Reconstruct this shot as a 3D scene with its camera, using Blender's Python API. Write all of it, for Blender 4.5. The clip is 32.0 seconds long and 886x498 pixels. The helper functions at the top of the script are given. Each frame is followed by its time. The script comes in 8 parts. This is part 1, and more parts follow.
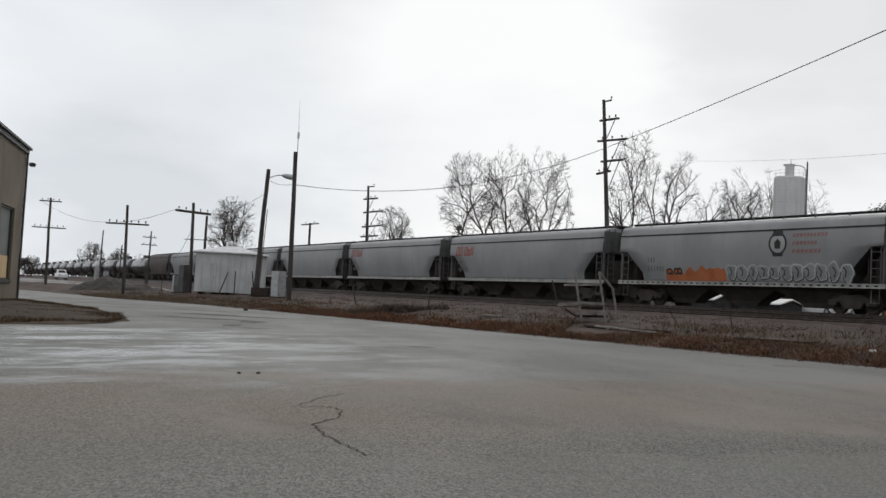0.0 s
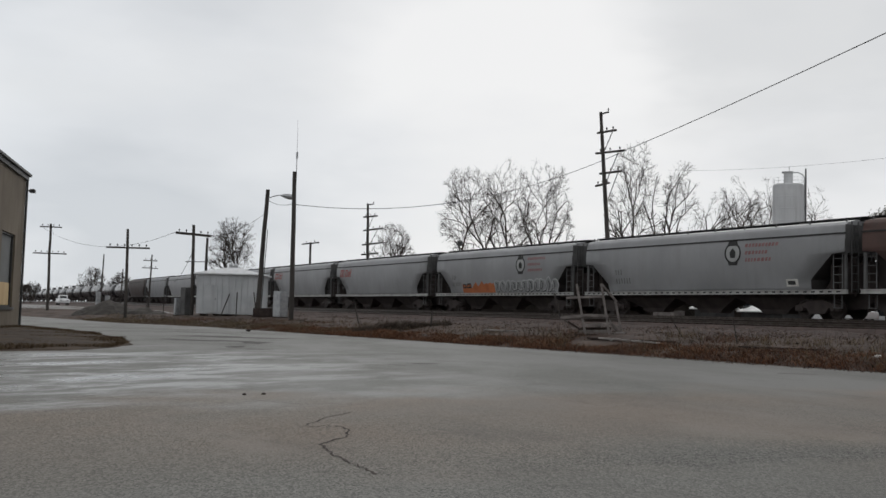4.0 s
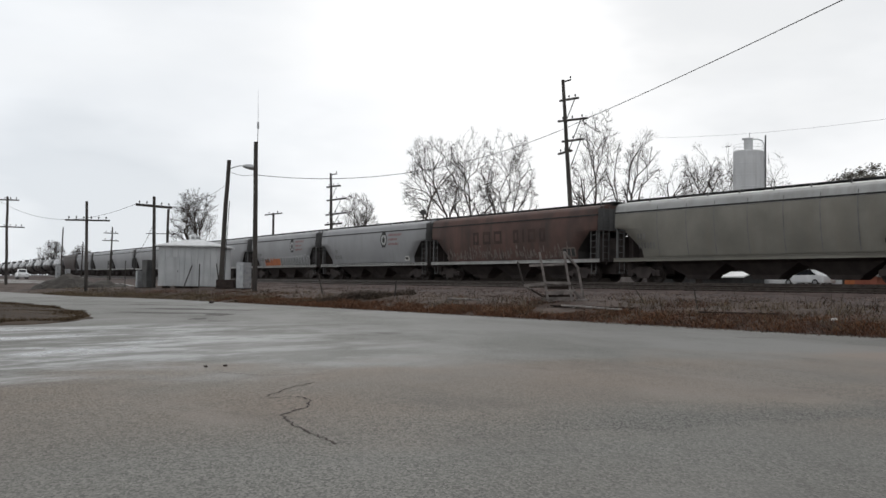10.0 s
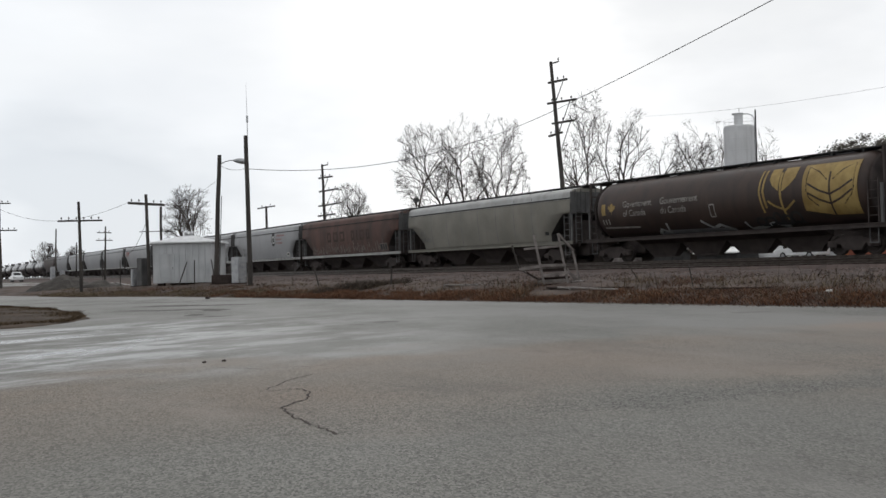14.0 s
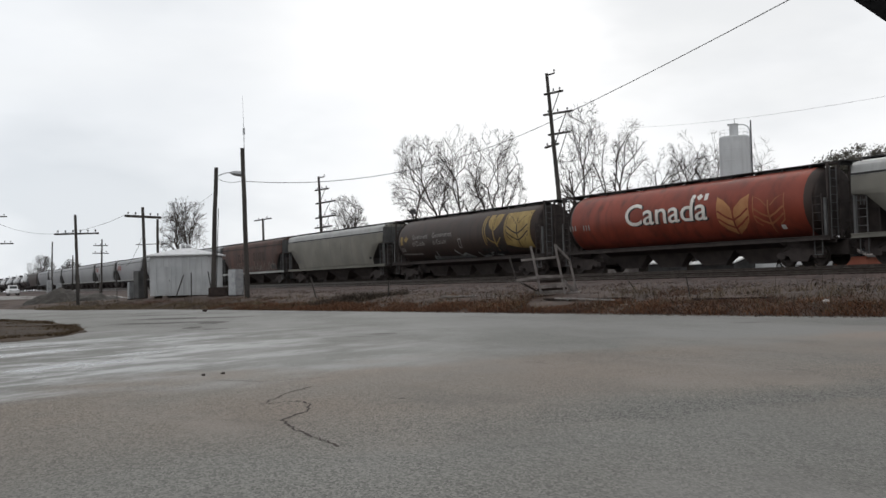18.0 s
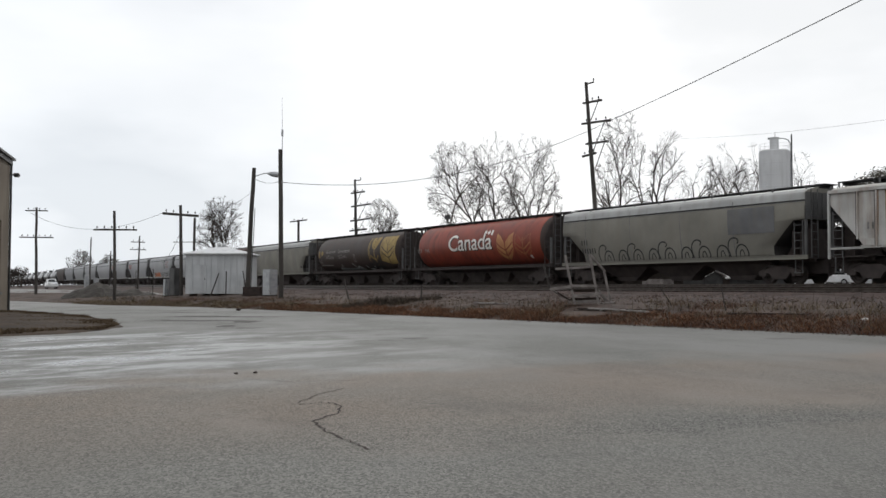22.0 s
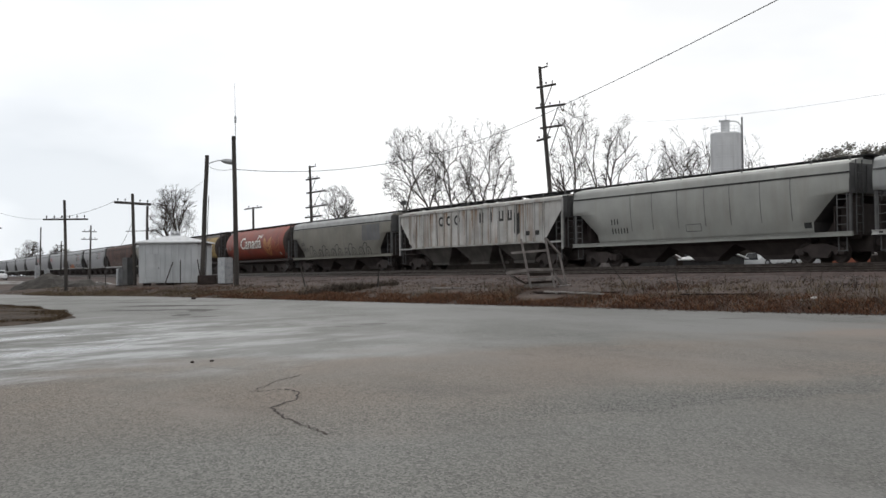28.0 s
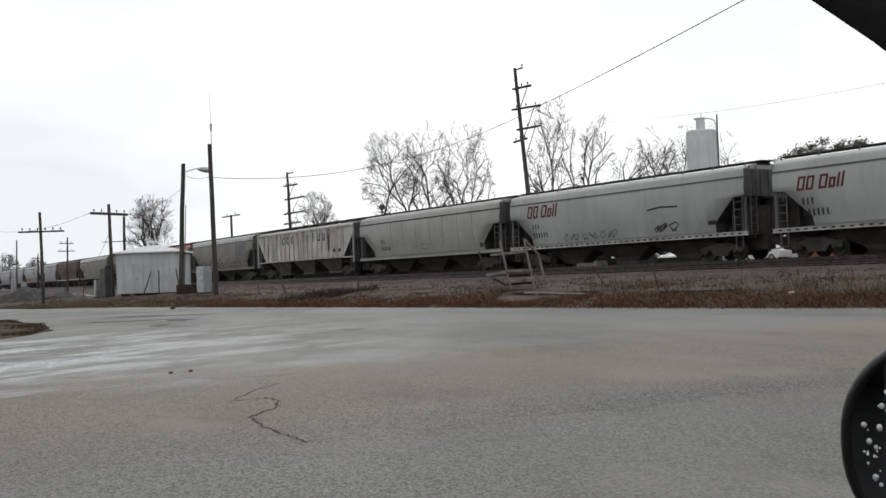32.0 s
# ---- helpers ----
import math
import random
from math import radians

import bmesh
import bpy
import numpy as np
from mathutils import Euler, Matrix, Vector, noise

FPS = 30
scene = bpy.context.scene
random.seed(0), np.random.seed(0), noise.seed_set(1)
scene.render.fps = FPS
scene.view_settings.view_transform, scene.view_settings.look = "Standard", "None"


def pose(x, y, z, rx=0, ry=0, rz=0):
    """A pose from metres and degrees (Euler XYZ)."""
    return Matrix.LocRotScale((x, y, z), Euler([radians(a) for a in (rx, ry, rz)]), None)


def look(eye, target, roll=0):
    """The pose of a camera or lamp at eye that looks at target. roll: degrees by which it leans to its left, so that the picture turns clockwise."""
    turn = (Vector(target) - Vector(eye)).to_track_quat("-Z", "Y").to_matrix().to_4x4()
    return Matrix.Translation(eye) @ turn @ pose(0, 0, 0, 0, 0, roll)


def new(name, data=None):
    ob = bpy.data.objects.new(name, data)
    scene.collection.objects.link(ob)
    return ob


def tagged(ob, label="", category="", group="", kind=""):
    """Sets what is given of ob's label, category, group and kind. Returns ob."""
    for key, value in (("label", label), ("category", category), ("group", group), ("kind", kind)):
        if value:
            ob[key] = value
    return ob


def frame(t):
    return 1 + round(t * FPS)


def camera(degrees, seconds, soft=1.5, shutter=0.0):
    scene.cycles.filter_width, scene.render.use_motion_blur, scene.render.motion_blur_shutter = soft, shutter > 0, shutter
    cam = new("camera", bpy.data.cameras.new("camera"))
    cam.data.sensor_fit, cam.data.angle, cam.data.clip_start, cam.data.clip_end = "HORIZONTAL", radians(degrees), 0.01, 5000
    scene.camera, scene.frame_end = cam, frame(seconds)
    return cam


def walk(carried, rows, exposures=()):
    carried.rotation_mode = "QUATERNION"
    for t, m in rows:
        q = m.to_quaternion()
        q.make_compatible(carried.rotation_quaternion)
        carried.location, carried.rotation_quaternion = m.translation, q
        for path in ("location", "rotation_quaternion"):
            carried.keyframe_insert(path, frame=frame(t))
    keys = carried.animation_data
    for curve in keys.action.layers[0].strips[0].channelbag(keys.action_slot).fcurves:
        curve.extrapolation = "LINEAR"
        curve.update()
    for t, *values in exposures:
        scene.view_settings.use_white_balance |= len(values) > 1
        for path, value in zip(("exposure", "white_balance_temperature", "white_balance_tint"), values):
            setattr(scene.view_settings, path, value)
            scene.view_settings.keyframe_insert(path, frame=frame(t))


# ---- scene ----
cam = camera(49.0, 32.0, soft=1.5)
# ---- the plan: s runs along the track away from the eye, n across it ----
AZ = 29.4
EYE = 1.3
RAIL = EYE + 0.27
SA, CA = math.sin(radians(AZ)), math.cos(radians(AZ))
EDGE = [(-60, 33.0), (-8, 27.6), (8, 26.7), (14, 25.2), (20, 24.2), (36, 22.6), (51, 20.8), (65, 19.2), (74, 15.0), (110, 10.0), (200, -12.0)]


def plan(s, n, z=0.0):
    """A place from the track's own lengths."""
    return Vector((-SA * s + CA * n, CA * s + SA * n, z))


def along(x, y):
    return -SA * x + CA * y, CA * x + SA * y


def bend(s):
    """How far the railway has swung to the east at that length, its slope and its rise: it curves gently beyond the shed."""
    rise = max(0.0, min(0.45, 0.0035 * (s - 110)))
    if s < 70:
        return 0.0, 0.0, rise
    if s < 110:
        return 0.039 * (s - 70) ** 2 / 80, 0.039 * (s - 70) / 40, rise
    return 0.78 + 0.039 * (s - 110), 0.039, rise


def curve(points, v):
    for (a, p), (b, q) in zip(points, points[1:]):
        if v <= b:
            k = max(0.0, (v - a) / (b - a))
            return p + (q - p) * k
    return points[-1][1]


def zg(x, y):
    """The height of the ground."""
    s, n = along(x, y)
    e = curve(EDGE, s)
    if n <= e:
        return 0.0
    if n < 32.0:
        u = (n - e) / (32.0 - e)
        return curve([(0, 0), (0.12, 0.24), (0.3, 0.5), (0.55, 0.74), (1, 1.04)], u)
    return curve([(32, 1.04), (35, 1.2), (44, 1.22), (62, 1.1), (69, 1.6), (90, 1.55)], n)
ROWS = [
    (0.0, -0.004, 0.060, -0.0100, -0.34, 2.91, -3.04),
    (0.5, -0.001, 0.060, -0.0100, -1.21, 3.84, -2.92),
    (1.0, -0.028, 0.060, -0.0100, -1.67, 3.87, -2.92),
    (1.5, -0.021, 0.060, -0.0090, -1.79, 3.76, -2.65),
    (2.0, -0.027, 0.060, -0.0090, -2.12, 3.69, -2.88),
    (2.5, -0.010, 0.060, -0.0090, -2.24, 3.70, -2.93),
    (3.0, -0.026, 0.060, -0.0090, -1.85, 3.84, -2.64),
    (3.5, -0.034, 0.060, -0.0090, -1.13, 3.89, -2.15),
    (5.5, -0.015, 0.060, -0.0080, 1.69, 3.66, -0.54),
    (6.0, 0.003, 0.060, -0.0080, 0.43, 3.83, 0.36),
    (6.5, -0.000, 0.060, -0.0080, 0.13, 3.35, 0.31),
    (7.0, -0.006, 0.060, -0.0070, 0.36, 3.48, 0.20),
    (7.5, -0.025, 0.060, -0.0070, -0.23, 2.90, -0.22),
    (8.0, -0.005, 0.060, -0.0070, -0.45, 2.84, -0.32),
    (8.5, 0.003, 0.060, -0.0070, -2.01, 1.35, 0.22),
    (9.0, 0.008, 0.060, -0.0070, -2.29, 1.93, 0.29),
    (9.5, 0.006, 0.060, -0.0060, -2.34, 1.89, -0.51),
    (10.0, 0.023, 0.060, -0.0060, -2.28, 2.07, -0.89),
    (10.5, 0.021, 0.060, -0.0060, -4.04, 1.19, -0.00),
    (11.0, 0.016, 0.060, -0.0060, -4.42, 1.10, -0.37),
    (11.5, 0.022, 0.069, -0.0060, -4.30, 1.53, -0.09),
    (12.0, 0.018, 0.077, -0.0060, -4.14, 1.24, -0.01),
    (12.5, 0.026, 0.073, -0.0050, -4.54, 1.29, 0.08),
    (13.0, 0.017, 0.069, -0.0050, -4.44, 1.32, -0.09),
    (13.5, 0.035, 0.065, -0.0050, -3.24, 1.22, 0.74),
    (15.5, 0.021, 0.006, 0.0000, -1.98, 2.21, 1.81),
    (16.0, 0.020, 0.008, 0.0078, -1.90, 2.54, 1.84),
    (16.5, 0.027, 0.010, -0.0097, -2.32, 1.85, 1.31),
    (17.0, 0.023, 0.012, 0.0050, -2.45, 2.49, 2.11),
    (17.5, 0.019, 0.010, -0.0063, -2.79, 1.98, 1.72),
    (18.0, 0.002, 0.008, 0.0001, -2.73, 1.95, 1.58),
    (18.5, 0.012, 0.030, -0.0000, -2.74, 1.65, 1.12),
    (19.0, -0.003, 0.045, -0.0000, -2.55, 1.57, 0.97),
    (19.5, 0.006, 0.044, -0.0010, -2.75, 1.34, 0.77),
    (20.0, -0.012, 0.043, -0.0010, -2.47, 1.33, 0.54),
    (20.5, -0.012, 0.042, -0.0010, -2.02, 1.81, 0.63),
    (21.0, -0.022, 0.041, -0.0010, -1.73, 1.65, 0.37),
    (21.5, -0.024, 0.041, -0.0010, -1.04, 2.15, 0.09),
    (22.0, -0.019, 0.040, -0.0020, -0.81, 2.32, -0.16),
    (22.5, -0.014, 0.039, -0.0020, -1.00, 2.30, -0.25),
    (23.0, -0.014, 0.038, -0.0020, -1.03, 2.50, -0.26),
    (23.5, -0.021, 0.037, -0.0020, -1.11, 2.51, -0.46),
    (24.0, -0.024, 0.036, -0.0030, -1.19, 2.17, -0.41),
    (24.5, -0.008, 0.035, -0.0030, -1.52, 1.83, -0.10),
    (25.0, -0.018, 0.034, -0.0030, -1.33, 2.27, -0.06),
    (25.5, -0.007, 0.034, -0.0030, -1.53, 2.37, -0.07),
    (27.5, -0.009, 0.030, -0.0040, -3.10, 1.82, 0.36),
    (28.0, -0.015, -0.004, -0.0105, -3.35, 1.45, 0.68),
    (28.5, 0.028, 0.000, -0.0174, -4.08, 2.23, 1.56),
    (29.0, 0.020, 0.020, 0.0013, -4.35, 2.62, 1.24),
    (29.5, 0.002, 0.015, -0.0030, -4.19, 1.88, 1.15),
    (30.0, -0.003, 0.010, -0.0043, -4.06, 1.89, 1.16),
    (30.5, 0.005, 0.005, -0.0128, -3.78, 1.82, 1.33),
    (31.0, 0.002, 0.000, -0.0102, -3.78, 1.78, 1.67),
    (31.5, 0.010, 0.007, -0.0108, -3.83, 1.53, 1.79),
    (32.0, 0.023, 0.015, -0.0053, -4.49, 1.61, 2.07),
]
# ---- the camera: held at a car's open window, turning and swaying a little ----
walk(cam, [(t, pose(x, y, EYE + z, 90 + pitch, roll, yaw)) for t, x, y, z, yaw, pitch, roll in ROWS],
     exposures=[(0.0, -0.1), (1.0, -0.18), (3.0, -0.24), (6.0, -0.28), (7.0, -0.26), (8.0, -0.22), (9.0, -0.04), (10.0, 0.02), (13.0, 0.14), (15.5, -0.1), (17.0, -0.03), (19.0, 0.05), (25.0, 0.16), (32.0, 0.2)])

# ---- sky and sun: a bright overcast day ----
world = bpy.data.worlds.new("overcast_sky")
scene.world = world
world.use_nodes = True
wn, wl = world.node_tree.nodes, world.node_tree.links
wn.clear()
w_out, w_bg = wn.new("ShaderNodeOutputWorld"), wn.new("ShaderNodeBackground")
w_sky = wn.new("ShaderNodeTexSky")
w_sky.sky_type, w_sky.sun_disc = "NISHITA", False
w_sky.sun_elevation, w_sky.sun_rotation = radians(38), radians(20)
w_co, w_map = wn.new("ShaderNodeTexCoord"), wn.new("ShaderNodeMapping")
w_map.inputs["Scale"].default_value = (1.0, 1.0, 2.6)
w_map.inputs["Location"].default_value = (1.7, 0.4, 0.9)
w_n1, w_n2 = wn.new("ShaderNodeTexNoise"), wn.new("ShaderNodeTexNoise")
w_n1.inputs["Scale"].default_value, w_n1.inputs["Detail"].default_value, w_n1.inputs["Roughness"].default_value = 1.9, 5.0, 0.48
w_n2.inputs["Scale"].default_value, w_n2.inputs["Detail"].default_value = 5.0, 4.0
w_add = wn.new("ShaderNodeMath")
w_add.operation = "MULTIPLY_ADD"
w_add.inputs[1].default_value = 0.22
w_ramp = wn.new("ShaderNodeValToRGB")
w_ramp.color_ramp.elements[0].position, w_ramp.color_ramp.elements[0].color = 0.48, (0.75, 0.77, 0.795, 1)
w_ramp.color_ramp.elements[1].position, w_ramp.color_ramp.elements[1].color = 0.74, (1.0, 1.0, 1.0, 1)
w_mid = w_ramp.color_ramp.elements.new(0.60)
w_mid.color = (0.905, 0.915, 0.93, 1)
w_mix = wn.new("ShaderNodeMix")
w_mix.data_type = "RGBA"
w_mix.inputs["Factor"].default_value = 0.97
w_scale = wn.new("ShaderNodeVectorMath")
w_scale.operation = "SCALE"
w_scale.inputs["Scale"].default_value = 0.12
wl.new(w_co.outputs["Generated"], w_map.inputs["Vector"])
wl.new(w_map.outputs["Vector"], w_n1.inputs["Vector"])
wl.new(w_map.outputs["Vector"], w_n2.inputs["Vector"])
wl.new(w_n2.outputs["Fac"], w_add.inputs[0])
wl.new(w_n1.outputs["Fac"], w_add.inputs[2])
wl.new(w_add.outputs[0], w_ramp.inputs["Fac"])
wl.new(w_sky.outputs["Color"], w_scale.inputs[0])
wl.new(w_scale.outputs[0], w_mix.inputs["A"])
wl.new(w_ramp.outputs["Color"], w_mix.inputs["B"])
w_dot, w_rng, w_dim = wn.new("ShaderNodeVectorMath"), wn.new("ShaderNodeMapRange"), wn.new("ShaderNodeMix")
w_dot.operation = "DOT_PRODUCT"
w_dot.inputs[1].default_value = (-0.62, 0.76, -0.18)
w_rng.inputs["From Min"].default_value, w_rng.inputs["From Max"].default_value = 0.72, 1.0
w_dim.data_type, w_dim.blend_type = "RGBA", "MULTIPLY"
w_dim.inputs["B"].default_value = (0.93, 0.96, 0.99, 1)
wl.new(w_co.outputs["Generated"], w_dot.inputs[0])
wl.new(w_dot.outputs["Value"], w_rng.inputs["Value"])
wl.new(w_rng.outputs["Result"], w_dim.inputs["Factor"])
wl.new(w_mix.outputs["Result"], w_dim.inputs["A"])
sky_colour = w_dim.outputs["Result"]
# two soft grey clouds over the line
for heading, reach, depth in (((-0.255, 0.935, 0.246), 0.978, 0.3), ((0.36, 0.88, 0.31), 0.972, 0.6)):
    c_dot, c_rng, c_mix, c_warp = wn.new("ShaderNodeVectorMath"), wn.new("ShaderNodeMapRange"), wn.new("ShaderNodeMix"), wn.new("ShaderNodeMath")
    c_dot.operation = "DOT_PRODUCT"
    c_dot.inputs[1].default_value = heading
    c_warp.operation = "MULTIPLY_ADD"
    c_warp.inputs[1].default_value = 0.05
    c_rng.interpolation_type = "SMOOTHERSTEP"
    c_rng.inputs["From Min"].default_value, c_rng.inputs["From Max"].default_value = reach + 0.025, 1.03
    c_rng.inputs["To Max"].default_value = depth
    c_mix.data_type, c_mix.blend_type = "RGBA", "MULTIPLY"
    c_mix.inputs["B"].default_value = (0.66, 0.68, 0.70, 1)
    wl.new(w_co.outputs["Generated"], c_dot.inputs[0])
    wl.new(w_n2.outputs["Fac"], c_warp.inputs[0])
    wl.new(c_dot.outputs["Value"], c_warp.inputs[2])
    wl.new(c_warp.outputs[0], c_rng.inputs["Value"])
    wl.new(c_rng.outputs["Result"], c_mix.inputs["Factor"])
    wl.new(sky_colour, c_mix.inputs["A"])
    sky_colour = c_mix.outputs["Result"]
wl.new(sky_colour, w_bg.inputs["Color"])
w_bg.inputs["Strength"].default_value = 1.05
wl.new(w_bg.outputs["Background"], w_out.inputs["Surface"])
sun = new("sun", bpy.data.lights.new("sun", "SUN"))
sun.data.energy, sun.data.angle, sun.data.color = 0.6, radians(25), (1.0, 0.97, 0.93)
sun.matrix_world = look((0, 0, 60), (Vector((0, 0, 60)) - Vector((math.sin(radians(20)) * 0.8, math.cos(radians(20)) * 0.8, 0.62)) * 10))


# ---- materials ----
def mat(name, c1, c2, scale=2.0, rough=0.7, metal=0.0, bump=0.0, stretch=(1, 1, 1), streak=None, streak_amount=0.5, fine=40.0, spec=0.3, vary=0.0):
    """A weathered surface: two colours mixed by broad and fine noise, streaks of a third colour running down, and a fine relief."""
    m = bpy.data.materials.new(name)
    m.use_nodes = True
    nd, ln = m.node_tree.nodes, m.node_tree.links
    bs = nd["Principled BSDF"]
    co, mp = nd.new("ShaderNodeTexCoord"), nd.new("ShaderNodeMapping")
    mp.inputs["Scale"].default_value = stretch
    ln.new(co.outputs["Object"], mp.inputs["Vector"])
    info, off = nd.new("ShaderNodeObjectInfo"), nd.new("ShaderNodeVectorMath")
    off.operation = "MULTIPLY"
    off.inputs[1].default_value = (37.0, 37.0, 37.0)
    ln.new(info.outputs["Random"], off.inputs[0])
    ln.new(off.outputs[0], mp.inputs["Location"])
    big, small = nd.new("ShaderNodeTexNoise"), nd.new("ShaderNodeTexNoise")
    big.inputs["Scale"].default_value, big.inputs["Detail"].default_value = scale, 5.0
    small.inputs["Scale"].default_value, small.inputs["Detail"].default_value = fine, 3.0
    ln.new(mp.outputs["Vector"], big.inputs["Vector"])
    ln.new(mp.outputs["Vector"], small.inputs["Vector"])
    mid = nd.new("ShaderNodeMath")
    mid.operation = "MULTIPLY_ADD"
    mid.inputs[1].default_value, mid.inputs[2].default_value = 0.35, -0.175
    ln.new(small.outputs["Fac"], mid.inputs[0])
    add = nd.new("ShaderNodeMath")
    ln.new(big.outputs["Fac"], add.inputs[0])
    ln.new(mid.outputs[0], add.inputs[1])
    ramp = nd.new("ShaderNodeValToRGB")
    ramp.color_ramp.elements[0].position, ramp.color_ramp.elements[0].color = 0.32, (*c1, 1)
    ramp.color_ramp.elements[1].position, ramp.color_ramp.elements[1].color = 0.68, (*c2, 1)
    ln.new(add.outputs[0], ramp.inputs["Fac"])
    colour = ramp.outputs["Color"]
    if streak:
        m2 = nd.new("ShaderNodeMapping")
        m2.inputs["Scale"].default_value = (1.7, 1.7, 0.22)
        ln.new(off.outputs[0], m2.inputs["Location"])
        ln.new(co.outputs["Object"], m2.inputs["Vector"])
        n3 = nd.new("ShaderNodeTexNoise")
        n3.inputs["Scale"].default_value, n3.inputs["Detail"].default_value = 1.3, 6.0
        ln.new(m2.outputs["Vector"], n3.inputs["Vector"])
        r3 = nd.new("ShaderNodeMapRange")
        r3.inputs["From Min"].default_value, r3.inputs["From Max"].default_value = 0.47, 0.72
        r3.inputs["To Max"].default_value = streak_amount
        ln.new(n3.outputs["Fac"], r3.inputs["Value"])
        mx = nd.new("ShaderNodeMix")
        mx.data_type = "RGBA"
        ln.new(r3.outputs["Result"], mx.inputs["Factor"])
        ln.new(colour, mx.inputs["A"])
        mx.inputs["B"].default_value = (*streak, 1)
        colour = mx.outputs["Result"]
    if vary:
        hs, vr = nd.new("ShaderNodeHueSaturation"), nd.new("ShaderNodeMapRange")
        vr.inputs["To Min"].default_value, vr.inputs["To Max"].default_value = 1 - vary, 1 + vary
        ln.new(info.outputs["Random"], vr.inputs["Value"])
        ln.new(vr.outputs["Result"], hs.inputs["Value"])
        ln.new(colour, hs.inputs["Color"])
        colour = hs.outputs["Color"]
    ln.new(colour, bs.inputs["Base Color"])
    rr = nd.new("ShaderNodeMapRange")
    rr.inputs["To Min"].default_value, rr.inputs["To Max"].default_value = max(0.02, rough - 0.12), min(1.0, rough + 0.12)
    ln.new(add.outputs[0], rr.inputs["Value"])
    ln.new(rr.outputs["Result"], bs.inputs["Roughness"])
    bs.inputs["Metallic"].default_value = metal
    bs.inputs["Specular IOR Level"].default_value = spec
    if bump:
        bp = nd.new("ShaderNodeBump")
        bp.inputs["Strength"].default_value, bp.inputs["Distance"].default_value = min(1.0, bump * 10), bump
        ln.new(add.outputs[0], bp.inputs["Height"])
        ln.new(bp.outputs["Normal"], bs.inputs["Normal"])
    return m


M_PALEGREY = mat("pale_hopper_grey_paint", (0.255, 0.262, 0.258), (0.34, 0.348, 0.342), 0.4, 0.5, 0.0, 0.003, streak=(0.17, 0.17, 0.17), streak_amount=0.3, spec=0.5)
M_GREY = mat("hopper_grey_paint", (0.205, 0.21, 0.216), (0.275, 0.28, 0.288), 0.4, 0.5, 0.0, 0.003, streak=(0.17, 0.17, 0.17), streak_amount=0.3, spec=0.5)
M_CREAM = mat("hopper_cream_grey_paint", (0.235, 0.24, 0.225), (0.31, 0.315, 0.295), 0.6, 0.5, 0.0, 0.004, streak=(0.19, 0.17, 0.14), streak_amount=0.3, spec=0.5)
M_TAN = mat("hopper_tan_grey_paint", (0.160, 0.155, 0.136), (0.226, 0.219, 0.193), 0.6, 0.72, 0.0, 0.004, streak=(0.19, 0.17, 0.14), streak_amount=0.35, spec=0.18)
M_RUST = mat("faded_oxide_paint", (0.065, 0.042, 0.037), (0.12, 0.071, 0.06), 0.7, 0.8, 0.0, 0.006, streak=(0.05, 0.043, 0.04), streak_amount=0.6)
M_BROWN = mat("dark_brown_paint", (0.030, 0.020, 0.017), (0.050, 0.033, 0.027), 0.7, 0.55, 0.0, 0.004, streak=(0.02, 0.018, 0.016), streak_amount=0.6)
M_RED = mat("faded_red_paint", (0.16, 0.03, 0.017), (0.25, 0.052, 0.03), 0.6, 0.5, 0.0, 0.004, streak=(0.065, 0.022, 0.016), streak_amount=0.65)
M_RIB = mat("rusty_white_paint", (0.34, 0.335, 0.32), (0.48, 0.475, 0.46), 0.8, 0.7, 0.0, 0.005, streak=(0.20, 0.13, 0.085), streak_amount=0.65)
M_PATCH = mat("grey_repaint", (0.105, 0.107, 0.112), (0.15, 0.152, 0.158), 1.2, 0.7, streak=(0.14, 0.13, 0.11), streak_amount=0.4)
M_TANROOF = mat("sky_lit_zinc_roof", (0.27, 0.275, 0.27), (0.36, 0.365, 0.36), 0.8, 0.55, 0.2, 0.003, streak=(0.2, 0.19, 0.17), streak_amount=0.5)
M_DULL = mat("dull_blue_grey_paint", (0.16, 0.165, 0.175), (0.22, 0.225, 0.235), 0.6, 0.5, 0.0, 0.004, streak=(0.09, 0.09, 0.09), spec=0.5)
M_TANK = mat("black_tank_paint", (0.020, 0.020, 0.022), (0.042, 0.042, 0.045), 0.8, 0.28, 0.0, 0.003, spec=0.6)
M_UNDER = mat("underframe_grime_and_shade", (0.033, 0.027, 0.0255), (0.06, 0.049, 0.046), 2.0, 0.85, 0.0, 0.006)
M_RUST2 = mat("ghost_of_old_letters", (0.036, 0.025, 0.022), (0.07, 0.045, 0.038), 0.7, 0.8)
M_CHUTE = mat("grimy_chute_paint", (0.055, 0.05, 0.046), (0.10, 0.092, 0.084), 1.2, 0.8, streak=(0.03, 0.027, 0.025), streak_amount=0.5)
M_RIBPANEL = mat("weathered_white_panel", (0.33, 0.33, 0.315), (0.52, 0.515, 0.495), 0.9, 0.7, 0.0, 0.004, streak=(0.20, 0.115, 0.065), streak_amount=0.7, vary=0.2)
M_SLOPE = mat("shaded_sooty_slope", (0.03, 0.028, 0.028), (0.058, 0.054, 0.053), 1.0, 0.75)
M_END = mat("sooty_car_end", (0.06, 0.06, 0.06), (0.11, 0.11, 0.11), 1.0, 0.7, 0.0, 0.004)
M_WHEEL = mat("dull_wheel_steel", (0.028, 0.023, 0.021), (0.052, 0.043, 0.039), 3.0, 0.7, 0.2, 0.002)
